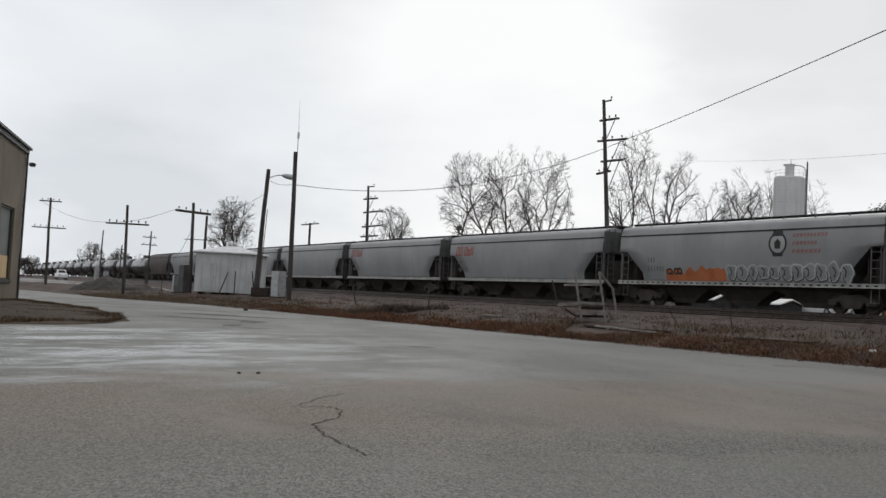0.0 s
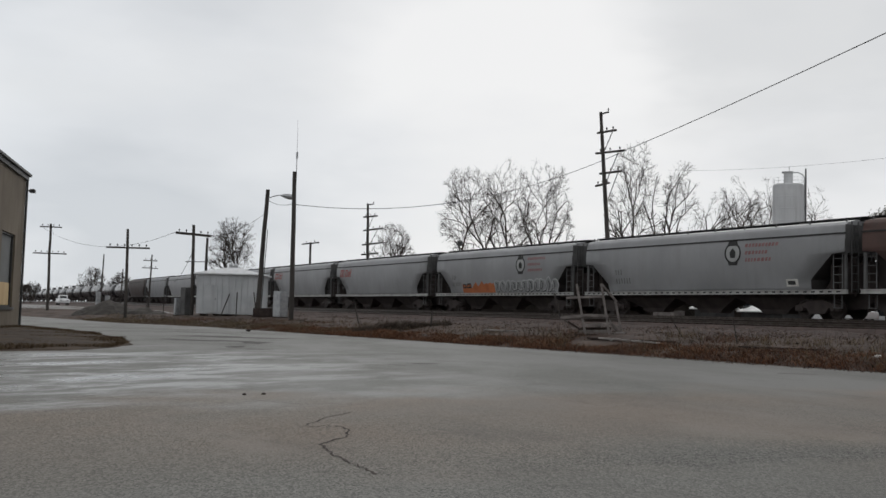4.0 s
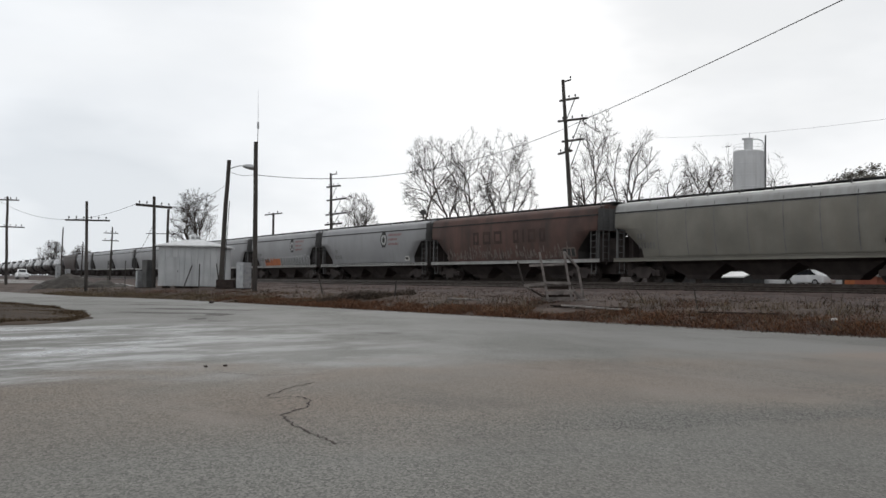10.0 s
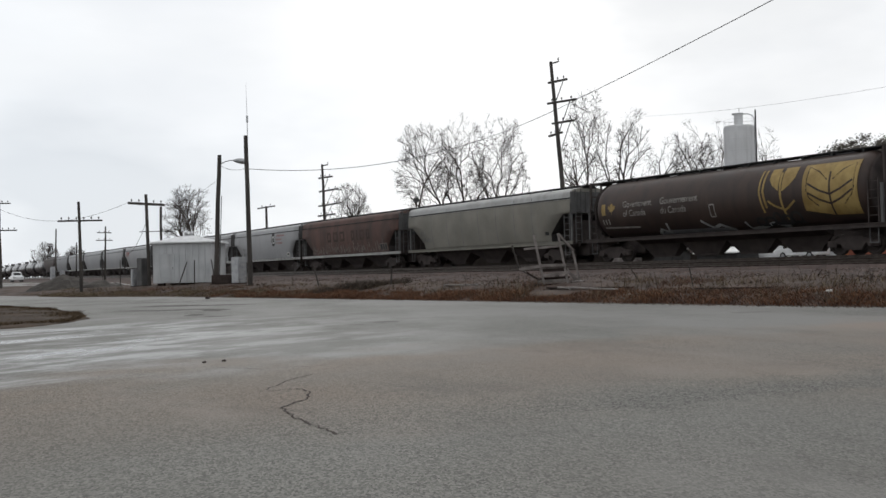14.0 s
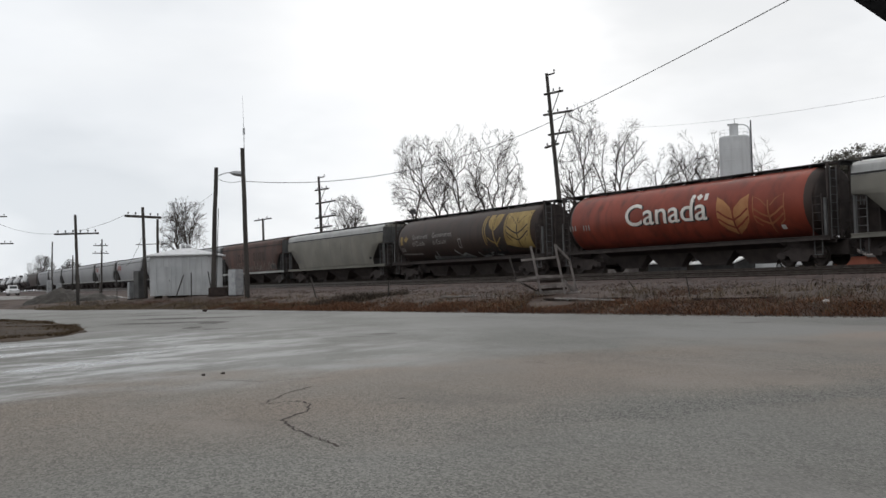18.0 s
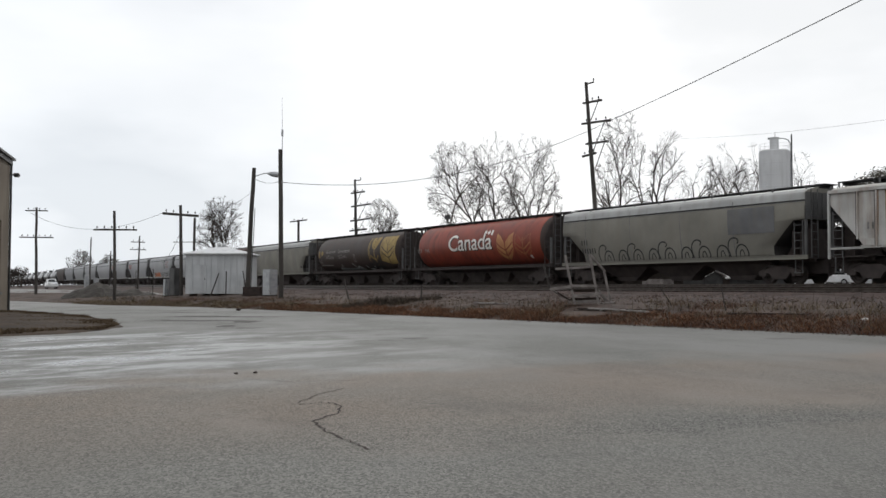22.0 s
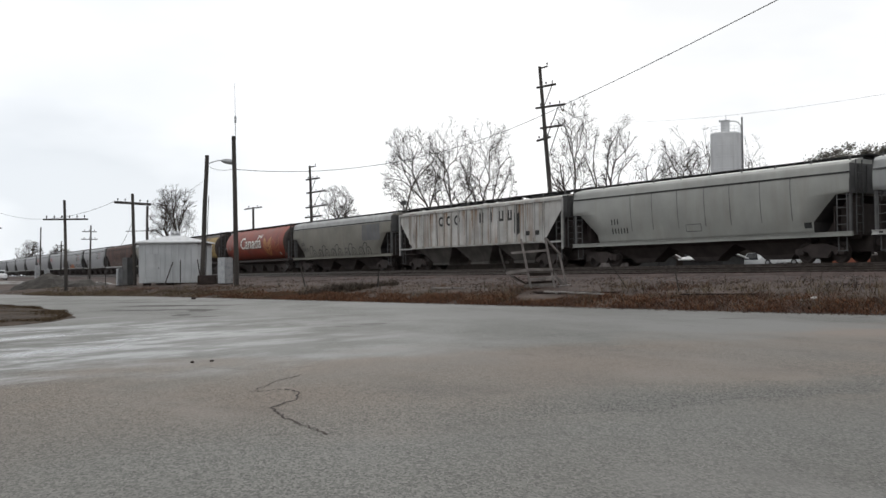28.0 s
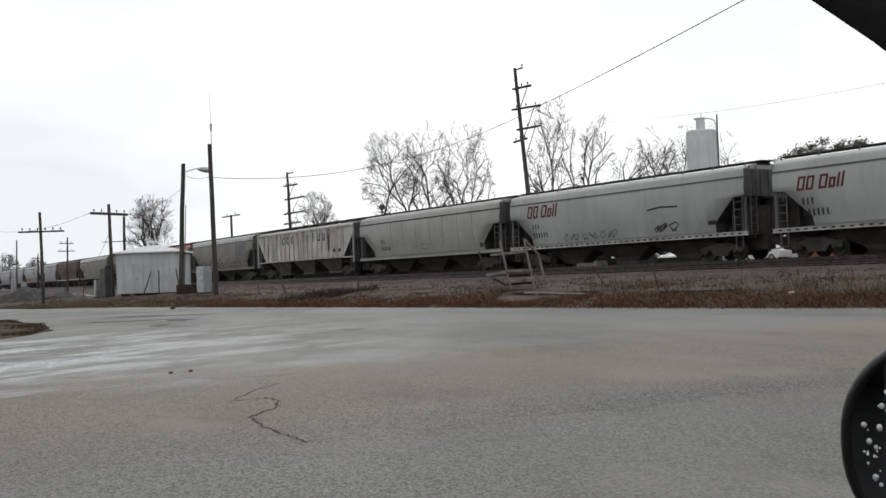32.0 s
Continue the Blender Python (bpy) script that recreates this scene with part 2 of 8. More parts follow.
M_SILL = mat("dirty_white_sill", (0.30, 0.30, 0.29), (0.46, 0.46, 0.45), 1.6, 0.6, 0.0, 0.004, streak=(0.15, 0.14, 0.13))
M_WALKWAY = mat("dark_roof_walk", (0.02, 0.02, 0.02), (0.05, 0.05, 0.05), 2.0, 0.8, 0.2)
M_LETTER_W = mat("faded_white_lettering", (0.42, 0.41, 0.39), (0.66, 0.65, 0.62), 2.5, 0.7)
M_LETTER_R = mat("faded_red_lettering", (0.065, 0.012, 0.016), (0.105, 0.02, 0.026), 2.5, 0.7)
M_LETTER_R3 = mat("orange_red_lettering", (0.25, 0.06, 0.05), (0.33, 0.10, 0.085), 2.5, 0.7)
M_LETTER_R2 = mat("weathered_red_lettering", (0.21, 0.10, 0.10), (0.28, 0.16, 0.16), 2.5, 0.7)
M_LETTER_K = mat("black_lettering", (0.018, 0.018, 0.018), (0.045, 0.045, 0.045), 2.5, 0.7)
M_LETTER_G = mat("grey_stencil", (0.10, 0.10, 0.10), (0.18, 0.18, 0.18), 2.5, 0.7)
M_LETTER_T = mat("worn_pale_lettering", (0.16, 0.15, 0.14), (0.32, 0.31, 0.29), 4.0, 0.7)
M_LETTER_W3 = mat("clean_white_lettering", (0.55, 0.52, 0.48), (0.70, 0.68, 0.64), 2.0, 0.6)
M_PEEL = mat("peeling_pale_paint", (0.09, 0.07, 0.062), (0.19, 0.16, 0.145), 3.0, 0.85)
M_RUSTRUN = mat("brown_rust_run", (0.18, 0.105, 0.06), (0.28, 0.19, 0.12), 2.0, 0.85)
M_GOLD = mat("wheat_yellow_paint", (0.21, 0.14, 0.045), (0.33, 0.24, 0.09), 1.4, 0.6, streak=(0.12, 0.08, 0.03))
M_GOLD2 = mat("faded_wheat_yellow", (0.30, 0.12, 0.05), (0.42, 0.22, 0.09), 1.4, 0.6)
M_GOLD3 = mat("worn_wheat_yellow", (0.24, 0.085, 0.04), (0.33, 0.14, 0.065), 1.4, 0.6)
M_ORANGE = mat("orange_spray_paint", (0.30, 0.09, 0.035), (0.42, 0.14, 0.055), 1.5, 0.6)
M_SPRAY = mat("pale_spray_paint", (0.28, 0.29, 0.29), (0.45, 0.46, 0.46), 2.5, 0.6)
M_POLE = mat("weathered_pole_wood", (0.030, 0.027, 0.025), (0.066, 0.059, 0.054), 3.0, 0.9, 0.0, 0.01, stretch=(1, 1, 0.12))
M_WOOD = mat("grey_weathered_boards", (0.11, 0.098, 0.092), (0.22, 0.2, 0.19), 3.0, 0.85, 0.0, 0.008)
M_METALGREY = mat("galvanised_steel", (0.28, 0.29, 0.30), (0.42, 0.43, 0.44), 4.0, 0.45, 0.6)
M_WIRE = mat("black_cable", (0.02, 0.02, 0.02), (0.035, 0.035, 0.035), 3.0, 0.7)
M_SHED = mat("painted_shed_steel", (0.34, 0.355, 0.365), (0.44, 0.455, 0.465), 0.8, 0.5, 0.0, 0.003, streak=(0.22, 0.22, 0.22), streak_amount=0.5)
M_WALL = mat("grey_tan_stucco", (0.115, 0.095, 0.072), (0.175, 0.148, 0.115), 0.35, 0.9, 0.0, 0.02, streak=(0.085, 0.07, 0.055), streak_amount=0.6)
M_BOARD = mat("pale_plywood", (0.42, 0.30, 0.16), (0.55, 0.42, 0.25), 1.2, 0.8, stretch=(1, 1, 0.2))
M_SHUTTER = mat("grey_window_infill", (0.11, 0.115, 0.115), (0.16, 0.165, 0.165), 0.8, 0.7)
M_TRIM = mat("dark_metal_flashing", (0.03, 0.03, 0.03), (0.06, 0.06, 0.06), 2.0, 0.5, 0.3)
M_BARK = mat("grey_brown_bark", (0.035, 0.028, 0.024), (0.075, 0.063, 0.054), 2.0, 0.95, 0.0, 0.02)
M_TWIG = mat("bare_twigs", (0.034, 0.028, 0.025), (0.064, 0.054, 0.049), 1.5, 0.95)
M_STEEL = mat("rail_steel", (0.05, 0.04, 0.035), (0.11, 0.095, 0.085), 4.0, 0.45, 0.7)
M_TIE = mat("creosoted_ties", (0.024, 0.017, 0.015), (0.048, 0.036, 0.032), 3.0, 0.9, 0.0, 0.01)
M_BALLAST = mat("ballast_stone", (0.031, 0.021, 0.0185), (0.074, 0.052, 0.046), 1.0, 0.95, 0.0, 0.05, fine=9.0)
M_GRAVELPILE = mat("dark_gravel", (0.032, 0.029, 0.026), (0.07, 0.064, 0.058), 1.5, 0.95, 0.0, 0.05, fine=9.0)
M_WHITE = mat("white_car_paint", (0.62, 0.63, 0.64), (0.72, 0.73, 0.74), 1.0, 0.25, spec=0.5)
M_GLASS = mat("dark_glass", (0.012, 0.014, 0.016), (0.02, 0.022, 0.025), 1.0, 0.08, spec=0.6)
M_SILO = mat("pale_concrete", (0.47, 0.48, 0.49), (0.58, 0.59, 0.60), 0.3, 0.85, 0.0, 0.02, streak=(0.33, 0.33, 0.33), streak_amount=0.4)
M_BLACK = mat("black_plastic", (0.010, 0.010, 0.011), (0.018, 0.018, 0.019), 6.0, 0.45, 0.0, 0.0005, fine=300.0)


# ---- mesh helpers ----
def part(name, bm, material, parent=None, label="", smooth=False):
    me = bpy.data.meshes.new(name)
    bm.normal_update()
    bm.to_mesh(me)
    bm.free()
    if smooth:
        for p in me.polygons:
            p.use_smooth = True
    me.materials.append(material)
    ob = new(name, me)
    ob.parent = parent
    if label:
        tagged(ob, label)
    return ob


def share(name, like, parent, m=None, label=""):
    """Another part on the mesh of a part that is there already."""
    ob = new(name, like.data)
    ob.parent = parent
    if m is not None:
        ob.matrix_basis = m
    if label:
        tagged(ob, label)
    return ob


def thing(name, m, label, category, group="", kind=""):
    ob = new(name)
    ob.empty_display_size = 0.3
    ob.matrix_basis = m
    return tagged(ob, label, category, group, kind)


def box(bm, x0, x1, y0, y1, z0, z1, m=None):
    v = [bm.verts.new((x, y, z)) for x in (x0, x1) for y in (y0, y1) for z in (z0, z1)]
    for f in ((0, 1, 3, 2), (4, 6, 7, 5), (0, 4, 5, 1), (2, 3, 7, 6), (0, 2, 6, 4), (1, 5, 7, 3)):
        bm.faces.new([v[i] for i in f])
    if m is not None:
        bmesh.ops.transform(bm, matrix=m, verts=v)
    return v


def soft_box(bm, x0, x1, y0, y1, z0, z1, b=0.02, m=None):
    """A box with its edges rounded off."""
    v = box(bm, x0, x1, y0, y1, z0, z1)
    edges = list({e for w in v for e in w.link_edges})
    r = bmesh.ops.bevel(bm, geom=edges, offset=b, segments=2, affect="EDGES")
    vs = list({w for f in r["faces"] for w in f.verts} | {w for w in v if w.is_valid})
    if m is not None:
        bmesh.ops.transform(bm, matrix=m, verts=vs)
    return vs


def tube(bm, p, q, r0, r1=None, n=8, caps=True):
    p, q = Vector(p), Vector(q)
    r1 = r0 if r1 is None else r1
    ax = (q - p).normalized()
    u = ax.orthogonal().normalized()
    w = ax.cross(u)
    rings = []
    for c, r in ((p, r0), (q, r1)):
        rings.append([bm.verts.new(c + (u * math.cos(2 * math.pi * k / n) + w * math.sin(2 * math.pi * k / n)) * r) for k in range(n)])
    for k in range(n):
        bm.faces.new((rings[0][k], rings[0][(k + 1) % n], rings[1][(k + 1) % n], rings[1][k]))
    if caps:
        bm.faces.new(rings[0][::-1])
        bm.faces.new(rings[1])


def loft(bm, rings, caps=True, closed=True):
    vs = [[bm.verts.new(c) for c in r] for r in rings]
    n = len(vs[0])
    for a, b in zip(vs, vs[1:]):
        for k in range(n if closed else n - 1):
            bm.faces.new((a[k], a[(k + 1) % n], b[(k + 1) % n], b[k]))
    if caps:
        bm.faces.new(vs[0][::-1])
        bm.faces.new(vs[-1])
    return vs


def prism(bm, poly, y0, y1):
    """A flat outline in x and z, thick from y0 to y1."""
    loft(bm, [[(x, y0, z) for x, z in poly], [(x, y1, z) for x, z in poly]])


def tidy(bm):
    bmesh.ops.recalc_face_normals(bm, faces=bm.faces)
    return bm


def chain(bm, pts, r, n=5):
    for a, b in zip(pts, pts[1:]):
        tube(bm, a, b, r, r, n, caps=False)


def structure(name, bm, material, label, category):
    return tagged(part(name, bm, material), label, category, kind="structure")


# ---- ground, road, track bed ----
def ground_material():
    """Brown earth by the road that turns to grey ballast gravel towards the line."""
    m = mat("verge_earth", (0.031, 0.020, 0.0155), (0.08, 0.056, 0.044), 0.6, 0.97, 0.0, 0.03, fine=7.0)
    nd, ln = m.node_tree.nodes, m.node_tree.links
    bs = nd["Principled BSDF"]
    earth = bs.inputs["Base Color"].links[0].from_socket
    co, sep = nd.new("ShaderNodeTexCoord"), nd.new("ShaderNodeSeparateXYZ")
    ln.new(co.outputs["Object"], sep.inputs[0])
    across = nd.new("ShaderNodeVectorMath")
    across.operation = "DOT_PRODUCT"
    across.inputs[1].default_value = (CA, SA, 0)
    ln.new(co.outputs["Object"], across.inputs[0])
    wob, wm = nd.new("ShaderNodeTexNoise"), nd.new("ShaderNodeMath")
    wob.inputs["Scale"].default_value, wob.inputs["Detail"].default_value = 0.35, 5.0
    ln.new(co.outputs["Object"], wob.inputs["Vector"])
    wm.operation = "MULTIPLY_ADD"
    wm.inputs[1].default_value = 7.0
    ln.new(wob.outputs["Fac"], wm.inputs[0])
    ln.new(across.outputs["Value"], wm.inputs[2])
    rg = nd.new("ShaderNodeMapRange")
    rg.inputs["From Min"].default_value, rg.inputs["From Max"].default_value = 30.0, 33.0
    ln.new(wm.outputs[0], rg.inputs["Value"])
    gv, gr = nd.new("ShaderNodeTexVoronoi"), nd.new("ShaderNodeValToRGB")
    gv.inputs["Scale"].default_value = 9.0
    ln.new(co.outputs["Object"], gv.inputs["Vector"])
    gs = nd.new("ShaderNodeSeparateColor")
    ln.new(gv.outputs["Color"], gs.inputs["Color"])
    gr.color_ramp.elements[0].color = (0.017, 0.0112, 0.0098, 1)
    gr.color_ramp.elements[1].color = (0.070, 0.048, 0.042, 1)
    ln.new(gs.outputs[0], gr.inputs["Fac"])
    mx = nd.new("ShaderNodeMix")
    mx.data_type = "RGBA"
    ln.new(rg.outputs["Result"], mx.inputs["Factor"])
    ln.new(earth, mx.inputs["A"])
    ln.new(gr.outputs["Color"], mx.inputs["B"])
    ln.new(mx.outputs["Result"], bs.inputs["Base Color"])
    return m


def road_material():
    """Worn asphalt: pale aggregate, browner wheel lanes, damp streaks with painted pale sheen, dark stains."""
    m = bpy.data.materials.new("worn_asphalt")
    m.use_nodes = True
    nd, ln = m.node_tree.nodes, m.node_tree.links
    bs = nd["Principled BSDF"]
    co = nd.new("ShaderNodeTexCoord")

    def noise_node(scale, detail, stretch=(1, 1, 1), turn=0.0, rough=0.5):
        mp, n = nd.new("ShaderNodeMapping"), nd.new("ShaderNodeTexNoise")
        mp.vector_type = "TEXTURE"
        mp.inputs["Scale"].default_value = (1 / stretch[0], 1 / stretch[1], 1)
        mp.inputs["Rotation"].default_value = (0, 0, turn)
        n.inputs["Scale"].default_value, n.inputs["Detail"].default_value, n.inputs["Roughness"].default_value = scale, detail, rough
        ln.new(co.outputs["Object"], mp.inputs["Vector"])
        ln.new(mp.outputs["Vector"], n.inputs["Vector"])
        return n.outputs["Fac"]

    def ranged(v, a, b, lo=0.0, hi=1.0):
        r = nd.new("ShaderNodeMapRange")
        r.inputs["From Min"].default_value, r.inputs["From Max"].default_value = a, b
        r.inputs["To Min"].default_value, r.inputs["To Max"].default_value = lo, hi
        ln.new(v, r.inputs["Value"])
        return r.outputs["Result"]

    def blend(f, a, b):
        x = nd.new("ShaderNodeMix")
        x.data_type = "RGBA"
        ln.new(f, x.inputs["Factor"])
        for k, c in (("A", a), ("B", b)):
            if isinstance(c, tuple):
                x.inputs[k].default_value = (*c, 1)
            else:
                ln.new(c, x.inputs[k])
        return x.outputs["Result"]

    vor = nd.new("ShaderNodeTexVoronoi")
    vor.inputs["Scale"].default_value = 70.0
    roll = nd.new("ShaderNodeMapping")
    roll.inputs["Scale"].default_value = (1.0, 0.5, 1.0)
    ln.new(co.outputs["Object"], roll.inputs["Vector"])
    ln.new(roll.outputs["Vector"], vor.inputs["Vector"])
    stone = nd.new("ShaderNodeSeparateColor")
    ln.new(vor.outputs["Color"], stone.inputs["Color"])
    c = blend(stone.outputs[0], (0.060, 0.0605, 0.056), (0.222, 0.223, 0.206))
    grit = noise_node(14.0, 6.0)
    c = blend(ranged(grit, 0.35, 0.7, 0.0, 0.3), c, (0.116, 0.118, 0.108))
    lanes = noise_node(0.22, 4.0, (0.95, 0.55, 1), radians(-8))
    c = blend(ranged(lanes, 0.40, 0.60, 0.0, 0.35), c, (0.125, 0.121, 0.110))
    stains = noise_node(0.5, 6.0, (1.0, 0.6, 1), radians(12), 0.66)
    c = blend(ranged(stains, 0.52, 0.72, 0.0, 0.6), c, (0.078, 0.076, 0.070))
    pale = noise_node(0.3, 5.0, (1.0, 0.5, 1), radians(14), 0.64)
    c = blend(ranged(pale, 0.53, 0.66, 0.0, 0.6), c, (0.19, 0.188, 0.178))
    # the far half of the lot is bleached and patched
    sep0 = nd.new("ShaderNodeSeparateXYZ")
    ln.new(co.outputs["Object"], sep0.inputs[0])
    far, fm = ranged(sep0.outputs["Y"], 11.0, 19.0), nd.new("ShaderNodeMath")
    fm.operation = "MULTIPLY"
    bleach = noise_node(0.16, 6.0, (1.1, 0.5, 1), radians(10), 0.66)
    ln.new(far, fm.inputs[0])
    ln.new(ranged(bleach, 0.4, 0.57, 0.05, 0.9), fm.inputs[1])
    c = blend(fm.outputs[0], c, (0.205, 0.205, 0.196))
    tar = noise_node(0.35, 7.0, (1.0, 0.6, 1), radians(6), 0.68)
    c = blend(ranged(tar, 0.63, 0.7, 0.0, 0.6), c, (0.075, 0.072, 0.068))
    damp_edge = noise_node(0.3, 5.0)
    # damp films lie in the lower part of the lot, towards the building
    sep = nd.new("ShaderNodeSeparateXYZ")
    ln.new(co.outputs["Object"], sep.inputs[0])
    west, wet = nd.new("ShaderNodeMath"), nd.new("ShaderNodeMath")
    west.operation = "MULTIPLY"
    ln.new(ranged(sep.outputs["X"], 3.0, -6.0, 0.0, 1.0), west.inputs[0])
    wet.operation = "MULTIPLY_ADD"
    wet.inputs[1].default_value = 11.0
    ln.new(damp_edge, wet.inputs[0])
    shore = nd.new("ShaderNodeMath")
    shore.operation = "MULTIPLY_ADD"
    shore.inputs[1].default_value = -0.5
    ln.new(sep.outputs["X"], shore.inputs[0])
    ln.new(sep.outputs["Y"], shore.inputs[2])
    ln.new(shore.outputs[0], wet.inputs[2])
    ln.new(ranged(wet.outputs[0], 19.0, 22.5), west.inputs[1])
    # the near lanes are worn brown
    brown, bm_ = nd.new("ShaderNodeMath"), noise_node(0.35, 4.0, (0.9, 0.5, 1), radians(5))
    brown.operation = "MULTIPLY"
    strip_, near = nd.new("ShaderNodeMath"), nd.new("ShaderNodeMath")
    strip_.operation, near.operation = "MULTIPLY", "MULTIPLY_ADD"
    near.inputs[1].default_value = 5.0
    ln.new(damp_edge, near.inputs[0])
    lee = nd.new("ShaderNodeMath")
    lee.operation = "MULTIPLY_ADD"
    lee.inputs[1].default_value = -0.28
    ln.new(sep.outputs["X"], lee.inputs[0])
    ln.new(sep.outputs["Y"], lee.inputs[2])
    ln.new(lee.outputs[0], near.inputs[2])
    ln.new(ranged(wet.outputs[0], 22.5, 20.0), strip_.inputs[0])
    ln.new(ranged(near.outputs[0], 9.6, 12.8, 0.12, 1.0), strip_.inputs[1])
    ln.new(strip_.outputs[0], brown.inputs[0])
    ln.new(ranged(bm_, 0.33, 0.6, 0.4, 1.0), brown.inputs[1])
    tint = nd.new("ShaderNodeMix")
    tint.data_type, tint.blend_type = "RGBA", "MULTIPLY"
    ln.new(brown.outputs[0], tint.inputs["Factor"])
    ln.new(c, tint.inputs["A"])
    tint.inputs["B"].default_value = (1.13, 0.94, 0.83, 1)
    c = tint.outputs["Result"]
    # a band where the binder has worn off the coarse dark stone
    off, gate, band = nd.new("ShaderNodeMath"), nd.new("ShaderNodeMath"), nd.new("ShaderNodeMath")
    off.operation, gate.operation, band.operation = "MULTIPLY_ADD", "MULTIPLY", "MULTIPLY"
    off.inputs[1].default_value = -0.366
    ln.new(sep.outputs["X"], off.inputs[0])
    ln.new(sep.outputs["Y"], off.inputs[2])
    rag = nd.new("ShaderNodeMath")
    rag.operation = "MULTIPLY_ADD"
    rag.inputs[1].default_value = 1.6
    ln.new(noise_node(0.9, 5.0), rag.inputs[0])
    ln.new(off.outputs[0], rag.inputs[2])
    ln.new(ranged(rag.outputs[0], 8.6, 8.95), gate.inputs[0])
    ln.new(ranged(rag.outputs[0], 10.4, 9.5), gate.inputs[1])
    ln.new(gate.outputs[0], band.inputs[0])
    ln.new(ranged(sep.outputs["X"], 0.4, 2.2, 0.15, 0.85), band.inputs[1])
    c = blend(band.outputs[0], c, blend(stone.outputs[0], (0.014, 0.014, 0.012), (0.19, 0.188, 0.17)))
    # loose pale chips
    chip = nd.new("ShaderNodeSeparateColor")
    ln.new(vor.outputs["Color"], chip.inputs["Color"])
    c = blend(ranged(chip.outputs[1], 0.93, 0.96, 0.0, 0.2), c, (0.27, 0.265, 0.25))
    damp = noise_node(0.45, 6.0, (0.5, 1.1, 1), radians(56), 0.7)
    damp_sheen = nd.new("ShaderNodeMath")
    damp_sheen.operation = "MULTIPLY"
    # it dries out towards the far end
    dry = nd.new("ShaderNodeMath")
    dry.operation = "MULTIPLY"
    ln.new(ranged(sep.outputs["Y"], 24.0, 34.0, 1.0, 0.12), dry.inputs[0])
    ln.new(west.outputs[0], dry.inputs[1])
    ln.new(ranged(damp, 0.44, 0.57, 0.12, 1.0), damp_sheen.inputs[0])
    ln.new(dry.outputs[0], damp_sheen.inputs[1])
    # pale sky sheen of the damp film, painted into the colour
    c = blend(ranged(damp_sheen.outputs[0], 0.0, 1.0, 0.0, 0.5), c, (0.25, 0.256, 0.258))
    # the lot is darker towards its eastern half
    east = nd.new("ShaderNodeMix")
    east.data_type, east.blend_type = "RGBA", "MULTIPLY"
    wave = nd.new("ShaderNodeMath")
    wave.operation = "MULTIPLY_ADD"
    wave.inputs[1].default_value = 9.0
    ln.new(lanes, wave.inputs[0])
    ln.new(sep.outputs["X"], wave.inputs[2])
    ln.new(ranged(wave.outputs[0], 2.0, 11.0), east.inputs["Factor"])
    ln.new(c, east.inputs["A"])
    east.inputs["B"].default_value = (0.71, 0.71, 0.71, 1)
    ln.new(east.outputs["Result"], bs.inputs["Base Color"])
    ln.new(ranged(damp_sheen.outputs[0], 0.0, 1.0, 0.86, 0.2), bs.inputs["Roughness"])
    bs.inputs["Specular IOR Level"].default_value = 0.35
    hm = nd.new("ShaderNodeMath")
    hm.operation = "MULTIPLY_ADD"
    hm.inputs[1].default_value = 0.6
    ln.new(vor.outputs["Distance"], hm.inputs[0])
    ln.new(grit, hm.inputs[2])
    bp = nd.new("ShaderNodeBump")
    bp.inputs["Strength"].default_value, bp.inputs["Distance"].default_value = 0.5, 0.012
    ln.new(hm.outputs[0], bp.inputs["Height"])
    ln.new(bp.outputs["Normal"], bs.inputs["Normal"])
    return m


M_EARTH = ground_material()
M_ROAD = road_material()


def ground_height(s, n):
    e = curve(EDGE, s)
    if n <= e - 0.25:
        return -0.06
    p = plan(s, n)
    z = zg(p.x, p.y)
    if e < n < 33 and -20 < s < 160:
        z += 0.09 * noise.noise(Vector((p.x * 0.7, p.y * 0.7, 0.3))) * min(1.0, (n - e) / 0.8) + 0.05 * noise.noise(Vector((p.x * 2.1, p.y * 2.1, 4.0))) * min(1.0, (n - e) / 0.8)
    return z - (0.02 if n <= e + 0.01 else 0.0)


